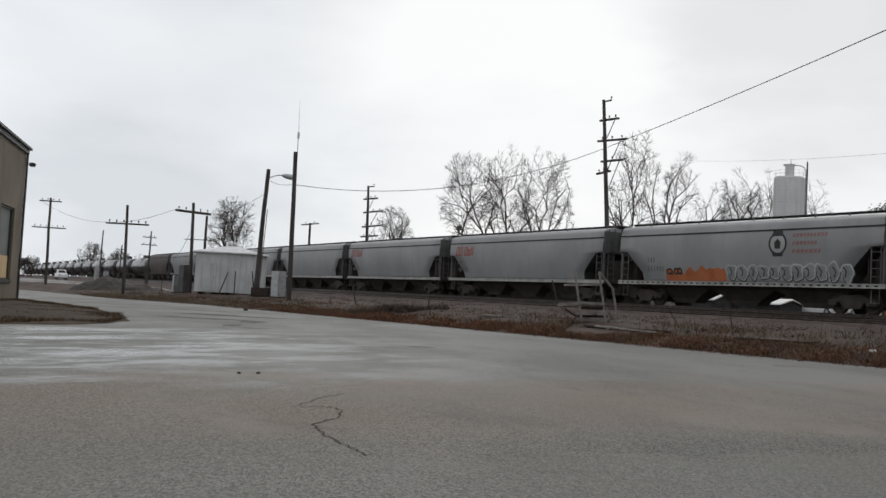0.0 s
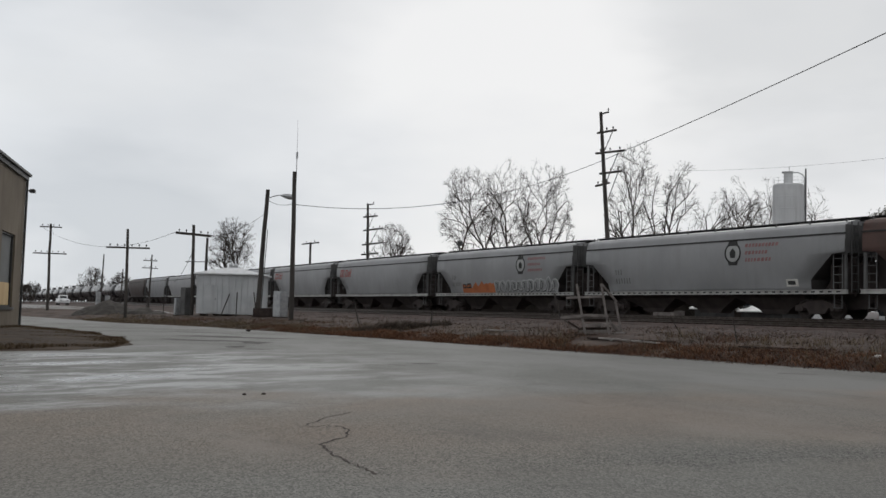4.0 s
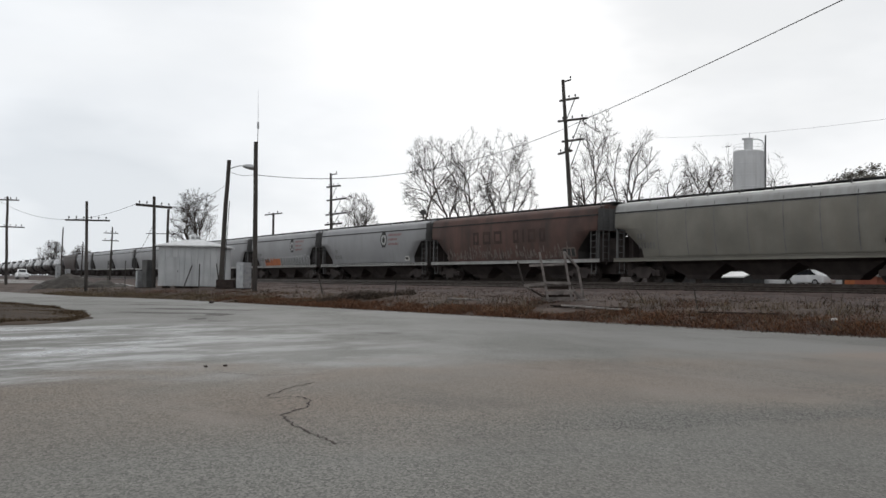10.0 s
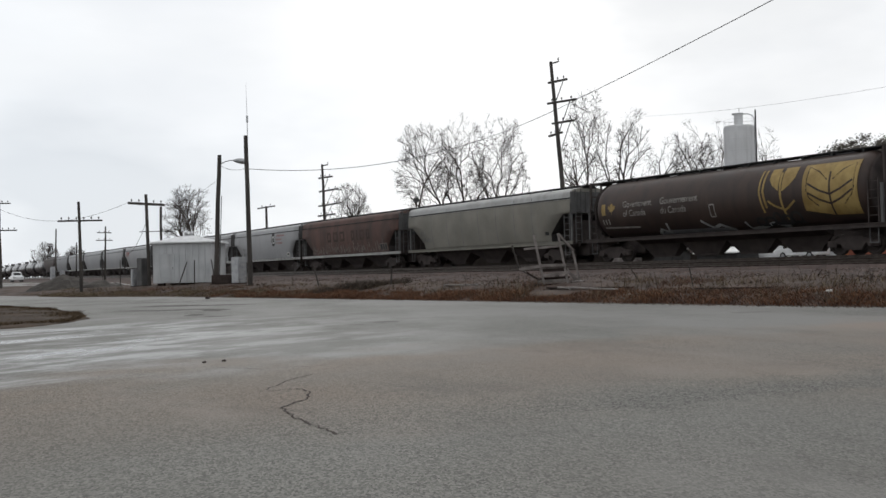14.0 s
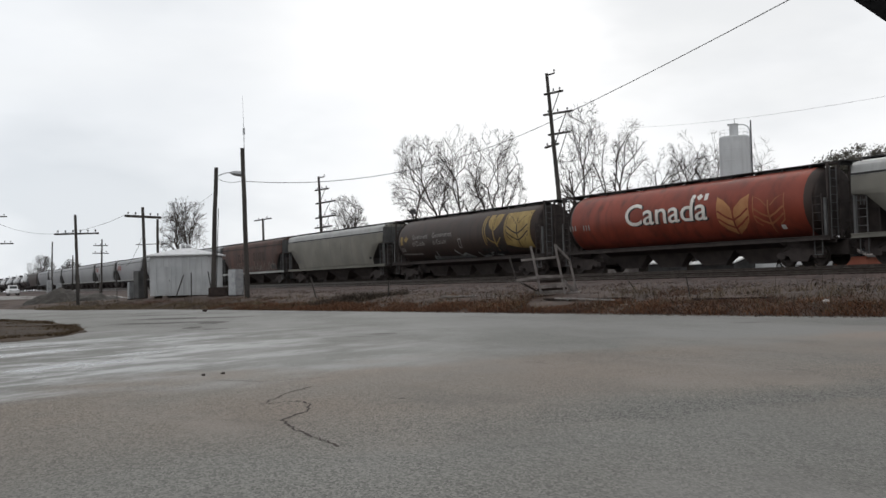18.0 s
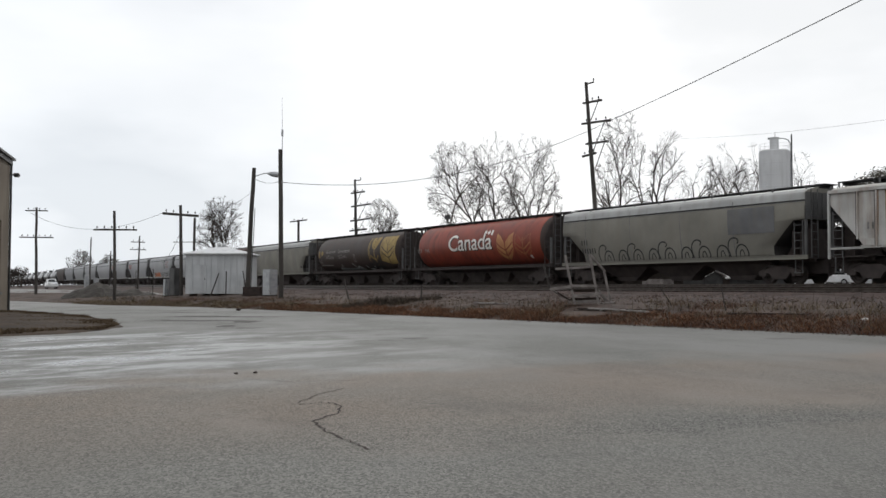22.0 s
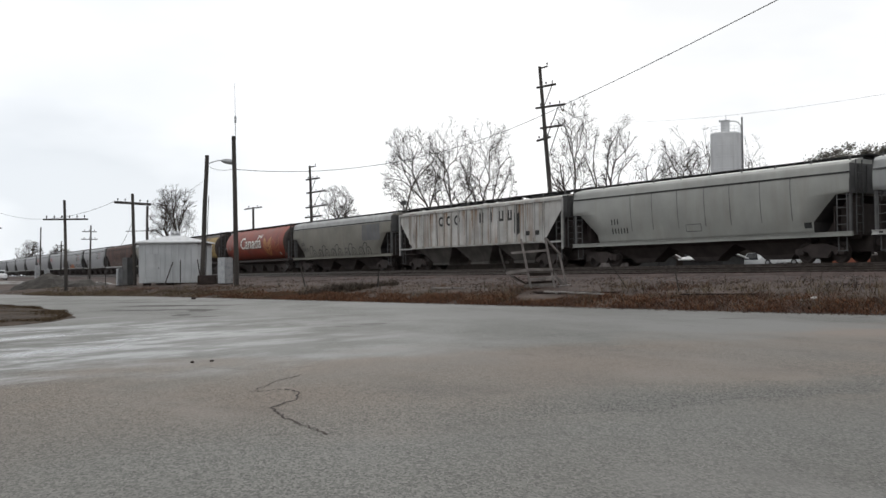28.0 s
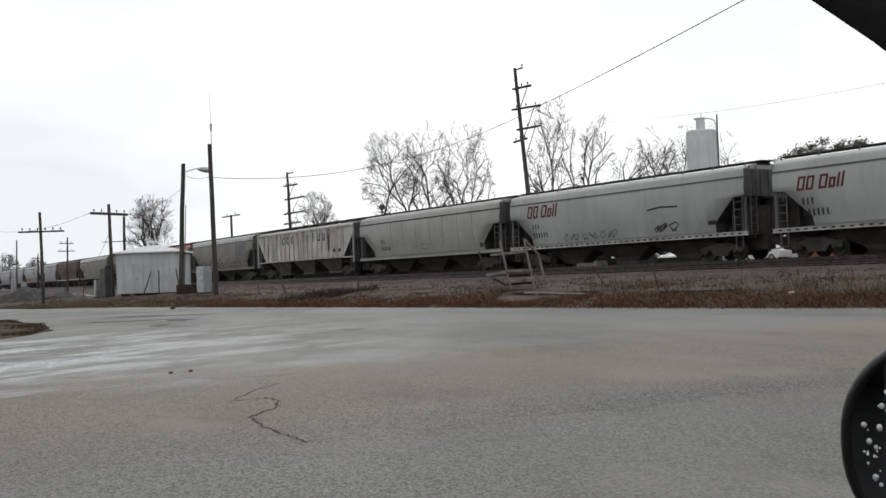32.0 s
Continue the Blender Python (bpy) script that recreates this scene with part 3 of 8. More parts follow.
def build_ground():
    bm = bmesh.new()
    ss = [-3000, -900, -300, -120, -60, -40, -30] + [-20 + 0.8 * k for k in range(226)] + [170, 190, 220, 260, 320, 420, 600, 1000, 1800, 3000]
    cols = []
    for s in ss:
        e = curve(EDGE, s)
        near = [-3000, -900, -300, -60, 0, e - 6, e - 0.3, e]
        verge = [e + (32 - e) * k / 26 for k in range(1, 27)]
        cols.append([(s, n) for n in near + verge + [33, 35, 38, 41, 44, 50, 62, 65, 69, 80, 90, 150, 300, 900, 3000]])
    vs = [[bm.verts.new((*plan(s, n).xy, ground_height(s, n))) for s, n in c] for c in cols]
    for a, b in zip(vs, vs[1:]):
        for k in range(len(a) - 1):
            bm.faces.new((a[k], a[k + 1], b[k + 1], b[k]))
    structure("ground", bm, M_EARTH, "bare brown earth and dead weeds rising towards the railway", "ground")
    bm = bmesh.new()
    ss = [-160, -60, -30] + [-20 + 1.0 * k for k in range(131)] + [130, 160, 200]
    rows = []
    for s in ss:
        e = curve(EDGE, s) + 0.16 * noise.noise(Vector((s * 0.6, 0, 0))) + 0.08 * noise.noise(Vector((s * 2.3, 5, 0)))
        rows.append([bm.verts.new((*plan(s, n).xy, 0.0)) for n in (-160, -40, 0, 8, e - 0.5)] + [bm.verts.new((*plan(s, e).xy, -0.012)), bm.verts.new((*plan(s, e + 0.03).xy, -0.1))])
    for a, b in zip(rows, rows[1:]):
        for k in range(len(a) - 1):
            bm.faces.new((a[k], a[k + 1], b[k + 1], b[k]))
    structure("road", bm, M_ROAD, "worn grey asphalt lot with cracks and damp streaks, pale sheen painted in", "road")


def crack(points, width):
    bm = bmesh.new()
    rnd = random.Random(5)
    pts = []
    for (x0, y0), (x1, y1) in zip(points, points[1:]):
        for k in range(7):
            u = k / 7
            pts.append(Vector((x0 + (x1 - x0) * u + rnd.uniform(-0.022, 0.022), y0 + (y1 - y0) * u + rnd.uniform(-0.04, 0.04), 0)))
    last = None
    for i, p in enumerate(pts[:-1]):
        d = (pts[i + 1] - p).normalized()
        w = width * rnd.uniform(0.45, 1.3) * min(1, 0.25 + i / 4, 0.25 + (len(pts) - i) / 4)
        o = Vector((-d.y, d.x, 0)) * w / 2
        pair = [bm.verts.new((*(p + o).xy, 0.004)), bm.verts.new((*(p - o).xy, 0.004))]
        if last:
            bm.faces.new((last[0], last[1], pair[1], pair[0]))
        last = pair
    structure("road_crack", tidy(bm), M_TIE, "dark jagged crack in the asphalt", "crack")


build_ground()

TRACK_N = 38.5


def build_track(n0, top, name, label):
    """Two rails on ties in a bank of ballast, seen at their near side."""
    tr = thing(name, Matrix.Identity(4), label, "railway track", kind="structure")
    bm = bmesh.new()
    prof = [(-3.3, -1.1), (-2.6, -0.62), (-1.7, -0.2), (1.7, -0.2), (2.6, -0.62), (3.3, -1.1)]
    ss = [-150 + 2.0 * k for k in range(176)] + [220 + 20 * k for k in range(50)]
    rings = [[plan(s, n0 + bend(s)[0] + a + 0.08 * noise.noise(Vector((s * 0.5, a, 0))), top + bend(s)[2] + b + 0.03 * noise.noise(Vector((s * 0.9, a, 3)))) for a, b in prof] for s in ss]
    loft(bm, rings, caps=False, closed=False)
    part("ballast_bed", tidy(bm), M_BALLAST, tr)
    for o in (-0.755, 0.755):
        bm = bmesh.new()
        pr = [(-0.07, -0.16), (-0.07, -0.145), (-0.012, -0.12), (-0.012, -0.045), (-0.036, -0.035), (-0.036, 0), (0.036, 0), (0.036, -0.035), (0.012, -0.045), (0.012, -0.12), (0.07, -0.145), (0.07, -0.16)]
        loft(bm, [[plan(s, n0 + bend(s)[0] + o + a, top + bend(s)[2] + b) for a, b in pr] for s in (-150, 60, 70, 75, 80, 85, 90, 95, 100, 105, 110, 238, 400, 1200)])
        part("rail", tidy(bm), M_STEEL, tr)
    tie = None
    for k in range(150):
        m = Matrix.Translation(plan(-4 + 0.56 * k, n0 + bend(-4 + 0.56 * k)[0], top - 0.2)) @ pose(0, 0, 0, 0, 0, AZ)
        if tie is None:
            bm = bmesh.new()
            soft_box(bm, -1.3, 1.3, -0.11, 0.11, -0.12, 0.045, 0.015)
            tie = part("tie", bm, M_TIE, tr)
            tie.matrix_basis = m
        else:
            share("tie", tie, tr, m)


build_track(TRACK_N, RAIL, "main_track", "railway track on grey ballast beneath the freight train")
build_track(TRACK_N - 4.6, RAIL - 0.2, "siding_track", "empty rusty siding track on dark ballast")

# ---- the freight train ----
def side_profile(z, style):
    """Half the car's width at a height over the rail."""
    if style == "round":
        u = max(-1.0, min(1.0, (z - 2.92) / 1.62))
        return 1.56 * math.sqrt(max(0.0, 1 - u * u))
    if style == "ribbed":
        return 1.46
    return 1.52 - 0.067 * (3.35 - z) ** 2 if z < 3.35 else 1.52 - 0.14 * (z - 3.35) ** 2


def half_length(z, style):
    if style == "ribbed":
        return curve([(1.6, 7.0), (3.5, 8.55), (5, 8.55)], z)
    return curve([(1.3, 6.75), (1.8, 6.8), (2.95, 8.0), (3.0, 8.62), (5, 8.62)], z)


STOCK = {}


def stock(key, material, make, smooth=False):
    """One mesh for all parts of a kind."""
    if key not in STOCK:
        bm = bmesh.new()
        make(bm)
        tidy(bm)
        me = bpy.data.meshes.new(key)
        bm.to_mesh(me)
        bm.free()
        for p in me.polygons:
            p.use_smooth = smooth
        me.materials.append(material)
        STOCK[key] = me
    return STOCK[key]


def fit_part(name, key, material, make, parent, m=None, smooth=False, label=""):
    ob = new(name, stock(key, material, make, smooth))
    ob.parent = parent
    if m is not None:
        ob.matrix_basis = m
    if label:
        tagged(ob, label)
    return ob


def make_side_frame(bm):
    prism(bm, [(-1.25, 0.36), (-1.25, 0.62), (-0.95, 0.66), (-0.4, 0.84), (0.4, 0.84), (0.95, 0.66), (1.25, 0.62), (1.25, 0.36), (0.95, 0.36), (0.88, 0.5), (0.62, 0.5), (0.42, 0.22), (-0.42, 0.22), (-0.62, 0.5), (-0.88, 0.5), (-0.95, 0.36)], -0.09, 0.09)
    for x in (-0.2, 0.0, 0.2):
        tube(bm, (x, 0, 0.28), (x, 0, 0.6), 0.075, 0.075, 8)
    for x in (-0.87, 0.87):
        tube(bm, (x, -0.15, 0.46), (x, 0.15, 0.46), 0.12, 0.12, 10)


def make_wheelset(bm):
    tube(bm, (0, -0.95, 0), (0, 0.95, 0), 0.08, 0.08, 8)
    for y in (-0.755, 0.755):
        s = 1 if y > 0 else -1
        rings = []
        for dy, r in ((-0.07, 0.50), (-0.045, 0.50), (-0.04, 0.455), (0.065, 0.45), (0.065, 0.36), (0.02, 0.32), (0.02, 0.16), (0.07, 0.13)):
            rings.append([(math.cos(a) * r, y + dy * s, math.sin(a) * r) for a in [2 * math.pi * k / 20 for k in range(20)]])
        loft(bm, rings)


def make_bolster(bm):
    soft_box(bm, -0.2, 0.2, -0.95, 0.95, 0.42, 0.78, 0.03)


def make_coupler(bm):
    soft_box(bm, -0.55, 0.05, -0.11, 0.11, -0.1, 0.1, 0.02)
    soft_box(bm, 0.02, 0.34, -0.17, 0.17, -0.15, 0.15, 0.04)


def make_ladder(bm):
    for x in (-0.24, 0.24):
        box(bm, x - 0.022, x + 0.022, -0.02, 0.02, 0.0, 2.05)
    for k in range(6):
        box(bm, -0.24, 0.24, -0.016, 0.016, 0.12 + 0.36 * k, 0.15 + 0.36 * k)


def make_tall_ladder(bm):
    for x in (-0.22, 0.22):
        box(bm, x - 0.022, x + 0.022, -0.02, 0.02, 0.0, 3.2)
    for k in range(9):
        box(bm, -0.22, 0.22, -0.016, 0.016, 0.12 + 0.36 * k, 0.15 + 0.36 * k)


def make_post(bm):
    box(bm, -0.06, 0.06, -0.05, 0.05, 0.0, 1.8)


def make_walk(bm):
    box(bm, -8.9, 8.9, -0.46, 0.46, 0.0, 0.045)
    for k in range(13):
        x = -8.6 + 17.2 * k / 12
        box(bm, x - 0.03, x + 0.03, -0.5, 0.5, -0.16, 0.0)


def make_platform(bm):
    box(bm, -1.0, 1.0, -1.38, 1.38, -0.06, 0.0)
    for y in (-0.9, 0.9):
        box(bm, -1.0, 1.0, y - 0.05, y + 0.05, -0.2, -0.06)


def make_chute(bm):
    for_rings = []
    for z, l, w in ((1.3, 2.19, 1.2), (1.0, 2.19, 0.8), (0.42, 0.98, 0.42), (0.2, 0.72, 0.38)):
        for_rings.append([(-l, -w, z), (l, -w, z), (l, w, z), (-l, w, z)])
    loft(bm, for_rings)


def make_small_chute(bm):
    loft(bm, [[(-l, -w, z), (l, -w, z), (l, w, z), (-l, w, z)] for z, l, w in ((1.36, 1.53, 1.25), (0.92, 1.53, 0.4), (0.3, 0.84, 0.2), (0.2, 0.8, 0.2))])


def make_deep_chute(bm):
    top = [(-2.3, -1.36, 1.6), (2.3, -1.36, 1.6), (2.3, 1.36, 1.6), (-2.3, 1.36, 1.6)]
    low = [(-1.0, -0.75, 0.5), (1.0, -0.75, 0.5), (1.0, 0.75, 0.5), (-1.0, 0.75, 0.5)]
    loft(bm, [top, low])
    box(bm, -1.08, 1.08, -0.82, 0.82, 0.34, 0.5)


def make_centre_sill(bm):
    box(bm, -8.75, 8.75, -0.24, 0.24, 0.88, 1.18)


def make_sill(bm):
    box(bm, -8.7, 8.7, -0.05, 0.05, -0.2, 0.0)
    box(bm, -8.7, 8.7, 0.05, 0.1, -0.2, -0.17)
    box(bm, -8.7, 8.7, 0.05, 0.1, -0.03, 0.0)


def make_dashes(bm):
    for k in range(40):
        x = -8.3 + 16.6 * k / 39
        box(bm, x - 0.09, x + 0.09, 0.0, 0.012, -0.135, -0.065)


def make_hatch(bm):
    soft_box(bm, -1.2, 1.2, -0.3, 0.3, 0.0, 0.1, 0.03)


def make_tank(bm):
    rings = []
    for x, r in ((-7.6, 0.25), (-7.52, 0.75), (-7.3, 1.15), (-6.95, 1.42), (-6.6, 1.5), (6.6, 1.5), (6.95, 1.42), (7.3, 1.15), (7.52, 0.75), (7.6, 0.25)):
        rings.append([(x, math.cos(a) * r, 2.55 + math.sin(a) * r) for a in [2 * math.pi * k / 28 for k in range(28)]])
    loft(bm, rings)


def make_dome(bm):
    tube(bm, (0, 0, 3.9), (0, 0, 4.55), 0.55, 0.55, 14)
    tube(bm, (0, 0, 4.55), (0, 0, 4.62), 0.6, 0.5, 14)


def make_tank_walk(bm):
    for y in (-0.95, 0.95):
        box(bm, -1.2, 1.2, y - 0.25, y + 0.25, 4.0, 4.05)
    for x in (-1.2, 0.0, 1.2):
        for y in (-1.2, 1.2):
            tube(bm, (x, y, 4.0), (x, y, 4.75), 0.025, 0.025, 5)
    for y in (-1.2, 1.2):
        tube(bm, (-1.2, y, 4.75), (1.2, y, 4.75), 0.025, 0.025, 5)


def make_tank_sill(bm):
    box(bm, -8.3, 8.3, -0.3, 0.3, 0.75, 1.1)
    for x in (-7.6, 7.6):
        box(bm, x - 0.7, x + 0.7, -1.4, 1.4, 1.02, 1.1)
    for x in (-6.2, 6.2):
        box(bm, x - 0.2, x + 0.2, -1.1, 1.1, 1.1, 1.6)


WHEELSETS = []


def add_truck(car, x):
    tk = fit_part("truck", "truck_bolster", M_UNDER, make_bolster, car, Matrix.Translation((x, 0, 0)))
    for y in (-1.0, 1.0):
        fit_part("side_frame", "side_frame", M_UNDER, make_side_frame, tk, Matrix.Translation((0, y, 0)))
    for dx in (-0.87, 0.87):
        w = fit_part("wheelset", "wheelset", M_WHEEL, make_wheelset, tk, Matrix.Translation((dx, 0, 0.455)))
        WHEELSETS.append((w, dx))
    return tk


def body_mesh(style, kx):
    """The closed shell of a car's body, with sloped ends."""
    bm = bmesh.new()
    if style == "round":
        n = 36
        rings = []
        for x, k in ((-8.0, 0.62), (-7.93, 0.8), (-7.75, 0.93), (-7.52, 0.99), (-7.4, 1.0), (-3.9, 1.0), (0, 1.0), (3.9, 1.0), (7.4, 1.0), (7.52, 0.99), (7.75, 0.93), (7.93, 0.8), (8.0, 0.62)):
            ring = []
            for i in range(n):
                a = 2 * math.pi * i / n
                z = 2.92 + 1.62 * math.sin(a) * k
                ring.append((x, 1.56 * math.cos(a) * k, max(1.36, z)))
            rings.append(ring)
        loft(bm, rings)
    else:
        if style == "ribbed":
            zs = [1.6, 2.55, 3.5, 3.51, 4.12]
        else:
            zs = [1.3, 1.45, 1.6, 1.8, 2.0, 2.2, 2.4, 2.6, 2.8, 2.95, 3.0, 3.2, 3.4, 3.6, 3.8, 3.95, 4.1, 4.25]
        rings = []
        for z in zs:
            L, w = half_length(z, style), side_profile(z, style)
            rings.append([(L * (k / 6 - 1), -w, z) for k in range(13)] + [(L * (1 - k / 6), w, z) for k in range(13)])
        L = half_length(4.2, style)
        for z, w in ((zs[-1] + 0.13, side_profile(zs[-1], style) - 0.16), (zs[-1] + 0.25, 0.72), (zs[-1] + 0.31, 0.3)):
            rings.append([(L * (k / 6 - 1), -w, z) for k in range(13)] + [(L * (1 - k / 6), w, z) for k in range(13)])
        loft(bm, rings)
    for v in bm.verts:
        v.co.x *= kx
    return tidy(bm)


def hopper(front, rear, style, paint, label, dashes=False, sill=None):
    """A covered hopper whose front end is at that length of the track when the clip starts."""
    car = thing("covered_hopper", Matrix.Identity(4), label, "rail car", "covered hoppers of the freight train")
    CARS.append((car, (front + rear) / 2))
    kx = (front - rear) / (17.24 if style != "round" else 16.0)
    long = Matrix.Diagonal((kx, 1, 1, 1))
    end = kx * (1.0 if style != "round" else 0.985)
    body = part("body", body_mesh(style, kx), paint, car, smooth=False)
    if style in ("curved", "round"):
        for p in body.data.polygons:
            p.use_smooth = abs(p.normal.x) < 0.97 if style == "round" else (abs(p.normal.y) > 0.5 and p.center.z < 4.26)
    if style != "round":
        # sloped ends: shade of the recess painted in along with the soot
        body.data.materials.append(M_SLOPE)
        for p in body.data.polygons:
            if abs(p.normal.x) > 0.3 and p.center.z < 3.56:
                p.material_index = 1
        # pale zinc shoulder of the tan cars, sky brightness painted in
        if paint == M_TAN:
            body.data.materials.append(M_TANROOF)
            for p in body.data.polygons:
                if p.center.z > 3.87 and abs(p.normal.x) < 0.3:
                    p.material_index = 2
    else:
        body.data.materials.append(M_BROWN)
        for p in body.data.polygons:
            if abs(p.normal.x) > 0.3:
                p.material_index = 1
    roof_z = 4.62
    walk_board = fit_part("roof_walk", "roof_walk", M_WALKWAY, make_walk, car, Matrix.Translation((0, 0, roof_z)) @ long)
    if style != "round":
        for k in range(10):
            fit_part("roof_bracket", "roof_bracket", M_END, lambda bm: box(bm, -0.03, 0.03, -0.02, 0.05, -0.2, 0.03), car, Matrix.Translation(((-8.4 + 16.8 * k / 9) * kx, 1.06, 4.56)))
    for x in (-5.6, -2.0, 2.0, 5.6):
        fit_part("roof_hatch", "roof_hatch", M_END, make_hatch, car, Matrix.Translation((x * kx, 0, 4.48)))
    zsill = 1.66 if style == "ribbed" else 1.33
    for y, r in ((1.45, 0), (-1.45, 180)):
        sl = fit_part("side_sill", "side_sill_" + (sill or M_SILL).name, sill or M_SILL, make_sill, car, Matrix.Translation((0, y, zsill)) @ pose(0, 0, 0, 0, 0, r) @ (long if style != "ribbed" else Matrix.Diagonal((kx * 0.82, 1, 0.6, 1))))
        if dashes:
            tagged(fit_part("sill_stripe", "sill_dashes", M_LETTER_K, make_dashes, sl, Matrix.Translation((0, 0.052, 0))), kind="stuff")
    fit_part("centre_sill", "centre_sill", M_UNDER, make_centre_sill, car, long)
    if style == "ribbed":
        for x in (-4.9, 0.0, 4.9):
            fit_part("hopper_chute", "deep_chute", M_CHUTE, make_deep_chute, car, Matrix.Translation((x, 0, 0)))
        def foot(x):
            return max(1.6, 1.6 + (abs(x) / kx - 7.0) * 1.23)
        xs = [-7.8 + 15.85 * k / 17 for k in range(18)]
        for y in (-1.46, 1.46):
            s = 1 if y > 0 else -1
            for x in xs:
                bm = bmesh.new()
                box(bm, x - 0.035, x + 0.035, min(y, y + 0.1 * s), max(y, y + 0.1 * s), foot(x), 4.12)
                part("side_rib", tidy(bm), paint, car)
                # the rib's shadow side, built as a thin dark strip
                bm = bmesh.new()
                box(bm, x + 0.035, x + 0.075, min(y, y + 0.09 * s), max(y, y + 0.09 * s), foot(x), 4.02)
                part("rib_flange", tidy(bm), M_UNDER, car)
            for p, q in zip(xs, xs[1:]):
                bm = bmesh.new()
                box(bm, p + 0.08, q - 0.04, min(y, y + 0.012 * s), max(y, y + 0.012 * s), max(foot(p), foot(q)) + 0.02, 4.02)
                part("side_panel", tidy(bm), M_RIBPANEL, car)
        for y in (-1.46, 1.46):
            s = 1 if y > 0 else -1
            bm = bmesh.new()
            box(bm, -8.6 * kx, 8.6 * kx, min(y, y + 0.11 * s), max(y, y + 0.11 * s), 4.02, 4.17)
            part("top_rail", tidy(bm), paint, car)
        for sx in (-1, 1):
            for y in (-1.5, 1.5):
                bm = bmesh.new()
                box(bm, sx * 8.6 * kx - 0.05, sx * 8.6 * kx + 0.05, y - 0.05, y + 0.05, 1.1, 4.1)
                box(bm, min(sx * 8.6, sx * 7.0) * kx, max(sx * 8.6, sx * 7.0) * kx, y - 0.04, y + 0.04, 1.5, 1.6)
                part("end_post", tidy(bm), M_SILL, car, "dirty white end post and step rail")
    else:
        if style == "round":
            for x in (-4.59, -1.53, 1.53, 4.59):
                fit_part("hopper_chute", "small_chute", M_UNDER, make_small_chute, car, Matrix.Translation((x, 0, 0)))
        else:
            for x in (-4.38, 0.0, 4.38):
                fit_part("hopper_chute", "chute", M_UNDER, make_chute, car, Matrix.Translation((x, 0, 0)))
        bm = bmesh.new()
        if style == "curved":
            for y in (-1.40, 1.40):
                s = 1 if y > 0 else -1
                box(bm, -8.64 * kx, 8.64 * kx, min(y, y + 0.12 * s), max(y, y + 0.12 * s), 3.83, 3.9)
            # shadow line under the eave lip, put into the rail's dark colour
            part("eave_rail", tidy(bm), M_END if paint == M_PALEGREY else M_WALKWAY, car)
    for sx in (-1, 1):
        fit_part("end_platform", "end_platform", M_UNDER, make_platform, car, Matrix.Translation((sx * (8.72 * end - 1.0), 0, 1.22)))
        for y in (-1.36, 1.36):
            fit_part("corner_post", "corner_post", M_END, make_post, car, Matrix.Translation((sx * (8.62 * end - 0.05), y, 1.2)))
            fit_part("ladder", "ladder" if style != "round" else "dark_ladder", M_SILL if style == "ribbed" else M_UNDER if style == "round" else M_END, make_ladder, car, Matrix.Translation((sx * (8.62 * end - 0.42), y * 1.05, 1.15)))
        fit_part("end_ladder", "end_ladder", M_END, make_tall_ladder, car, Matrix.Translation((sx * (8.72 * end), 0.95, 1.2)) @ pose(0, 0, 0, 0, 0, 90))
        e = 8.62 * end
        bm = bmesh.new()
        for y in (-0.35, 0.35):
            tube(bm, (sx * (e - 0.3), y, 1.3), (sx * (e - 1.2), y, 3.0), 0.05, 0.05, 6)
        tube(bm, (sx * (e - 0.6), -0.6, 1.5), (sx * (e - 0.6), 0.5, 1.5), 0.16, 0.16, 10)
        # plates added to block daylight through the end cage
        block_plate = [(sx * (e - (1.85 if style == "curved" else 2.2)), 1.2), (sx * (e - 0.06), 1.2), (sx * (e - 0.1), 2.1), (sx * (e - 0.06), 2.9 if style == "curved" else 3.3), (sx * (e - 0.62), 2.9 if style == "curved" else 3.3)] if style != "round" else [(sx * (e - 0.5), 1.2), (sx * (e - 0.1), 1.2), (sx * (e - 0.1), 1.6), (sx * (e - 0.5), 1.6)]
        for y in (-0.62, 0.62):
            prism(bm, block_plate, y - 0.03, y + 0.03)
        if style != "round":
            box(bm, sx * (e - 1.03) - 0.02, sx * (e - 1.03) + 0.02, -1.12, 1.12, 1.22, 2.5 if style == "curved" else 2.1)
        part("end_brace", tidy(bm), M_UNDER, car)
        if style == "round":
            bm = bmesh.new()
            for y in (-1.2, -0.4, 0.4, 1.2):
                box(bm, sx * e - 0.05, sx * e + 0.05, y - 0.05, y + 0.05, 1.2, 4.6)
            for z in (2.0, 2.9, 3.8, 4.56):
                box(bm, sx * e - 0.03, sx * e + 0.03, -1.2, 1.2, z - 0.04, z + 0.04)
            part("end_frame", tidy(bm), M_UNDER, car)
            bm = bmesh.new()
            x8 = 8.0 * kx
            loft(bm, [[(sx * x, 1.56 * math.cos(a) * k, max(1.37, 2.92 + 1.62 * math.sin(a) * k)) for a in [2 * math.pi * i / 28 for i in range(28)]] for x, k in ((x8 - 0.01, 0.95), (x8 + 0.03, 0.9))])
            part("end_sheet", tidy(bm), M_UNDER, car)
        else:
            bm = bmesh.new()
            box(bm, min(sx * e, sx * (e + 0.025)), max(sx * e, sx * (e + 0.025)), -1.47, 1.47, 2.98, 4.26)
            for y in (-0.9, -0.3, 0.3, 0.9):
                box(bm, min(sx * e, sx * (e + 0.07)), max(sx * e, sx * (e + 0.07)), y - 0.03, y + 0.03, 3.0, 4.2)
            part("end_panel", tidy(bm), M_END, car)
            # added dark sheet, keeps daylight from showing between the end posts
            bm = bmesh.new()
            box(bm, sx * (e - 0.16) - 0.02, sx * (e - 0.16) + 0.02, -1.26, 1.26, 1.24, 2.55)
            part("end_guard", bm, M_UNDER, car, "dark sheet added across the car end to stop daylight")
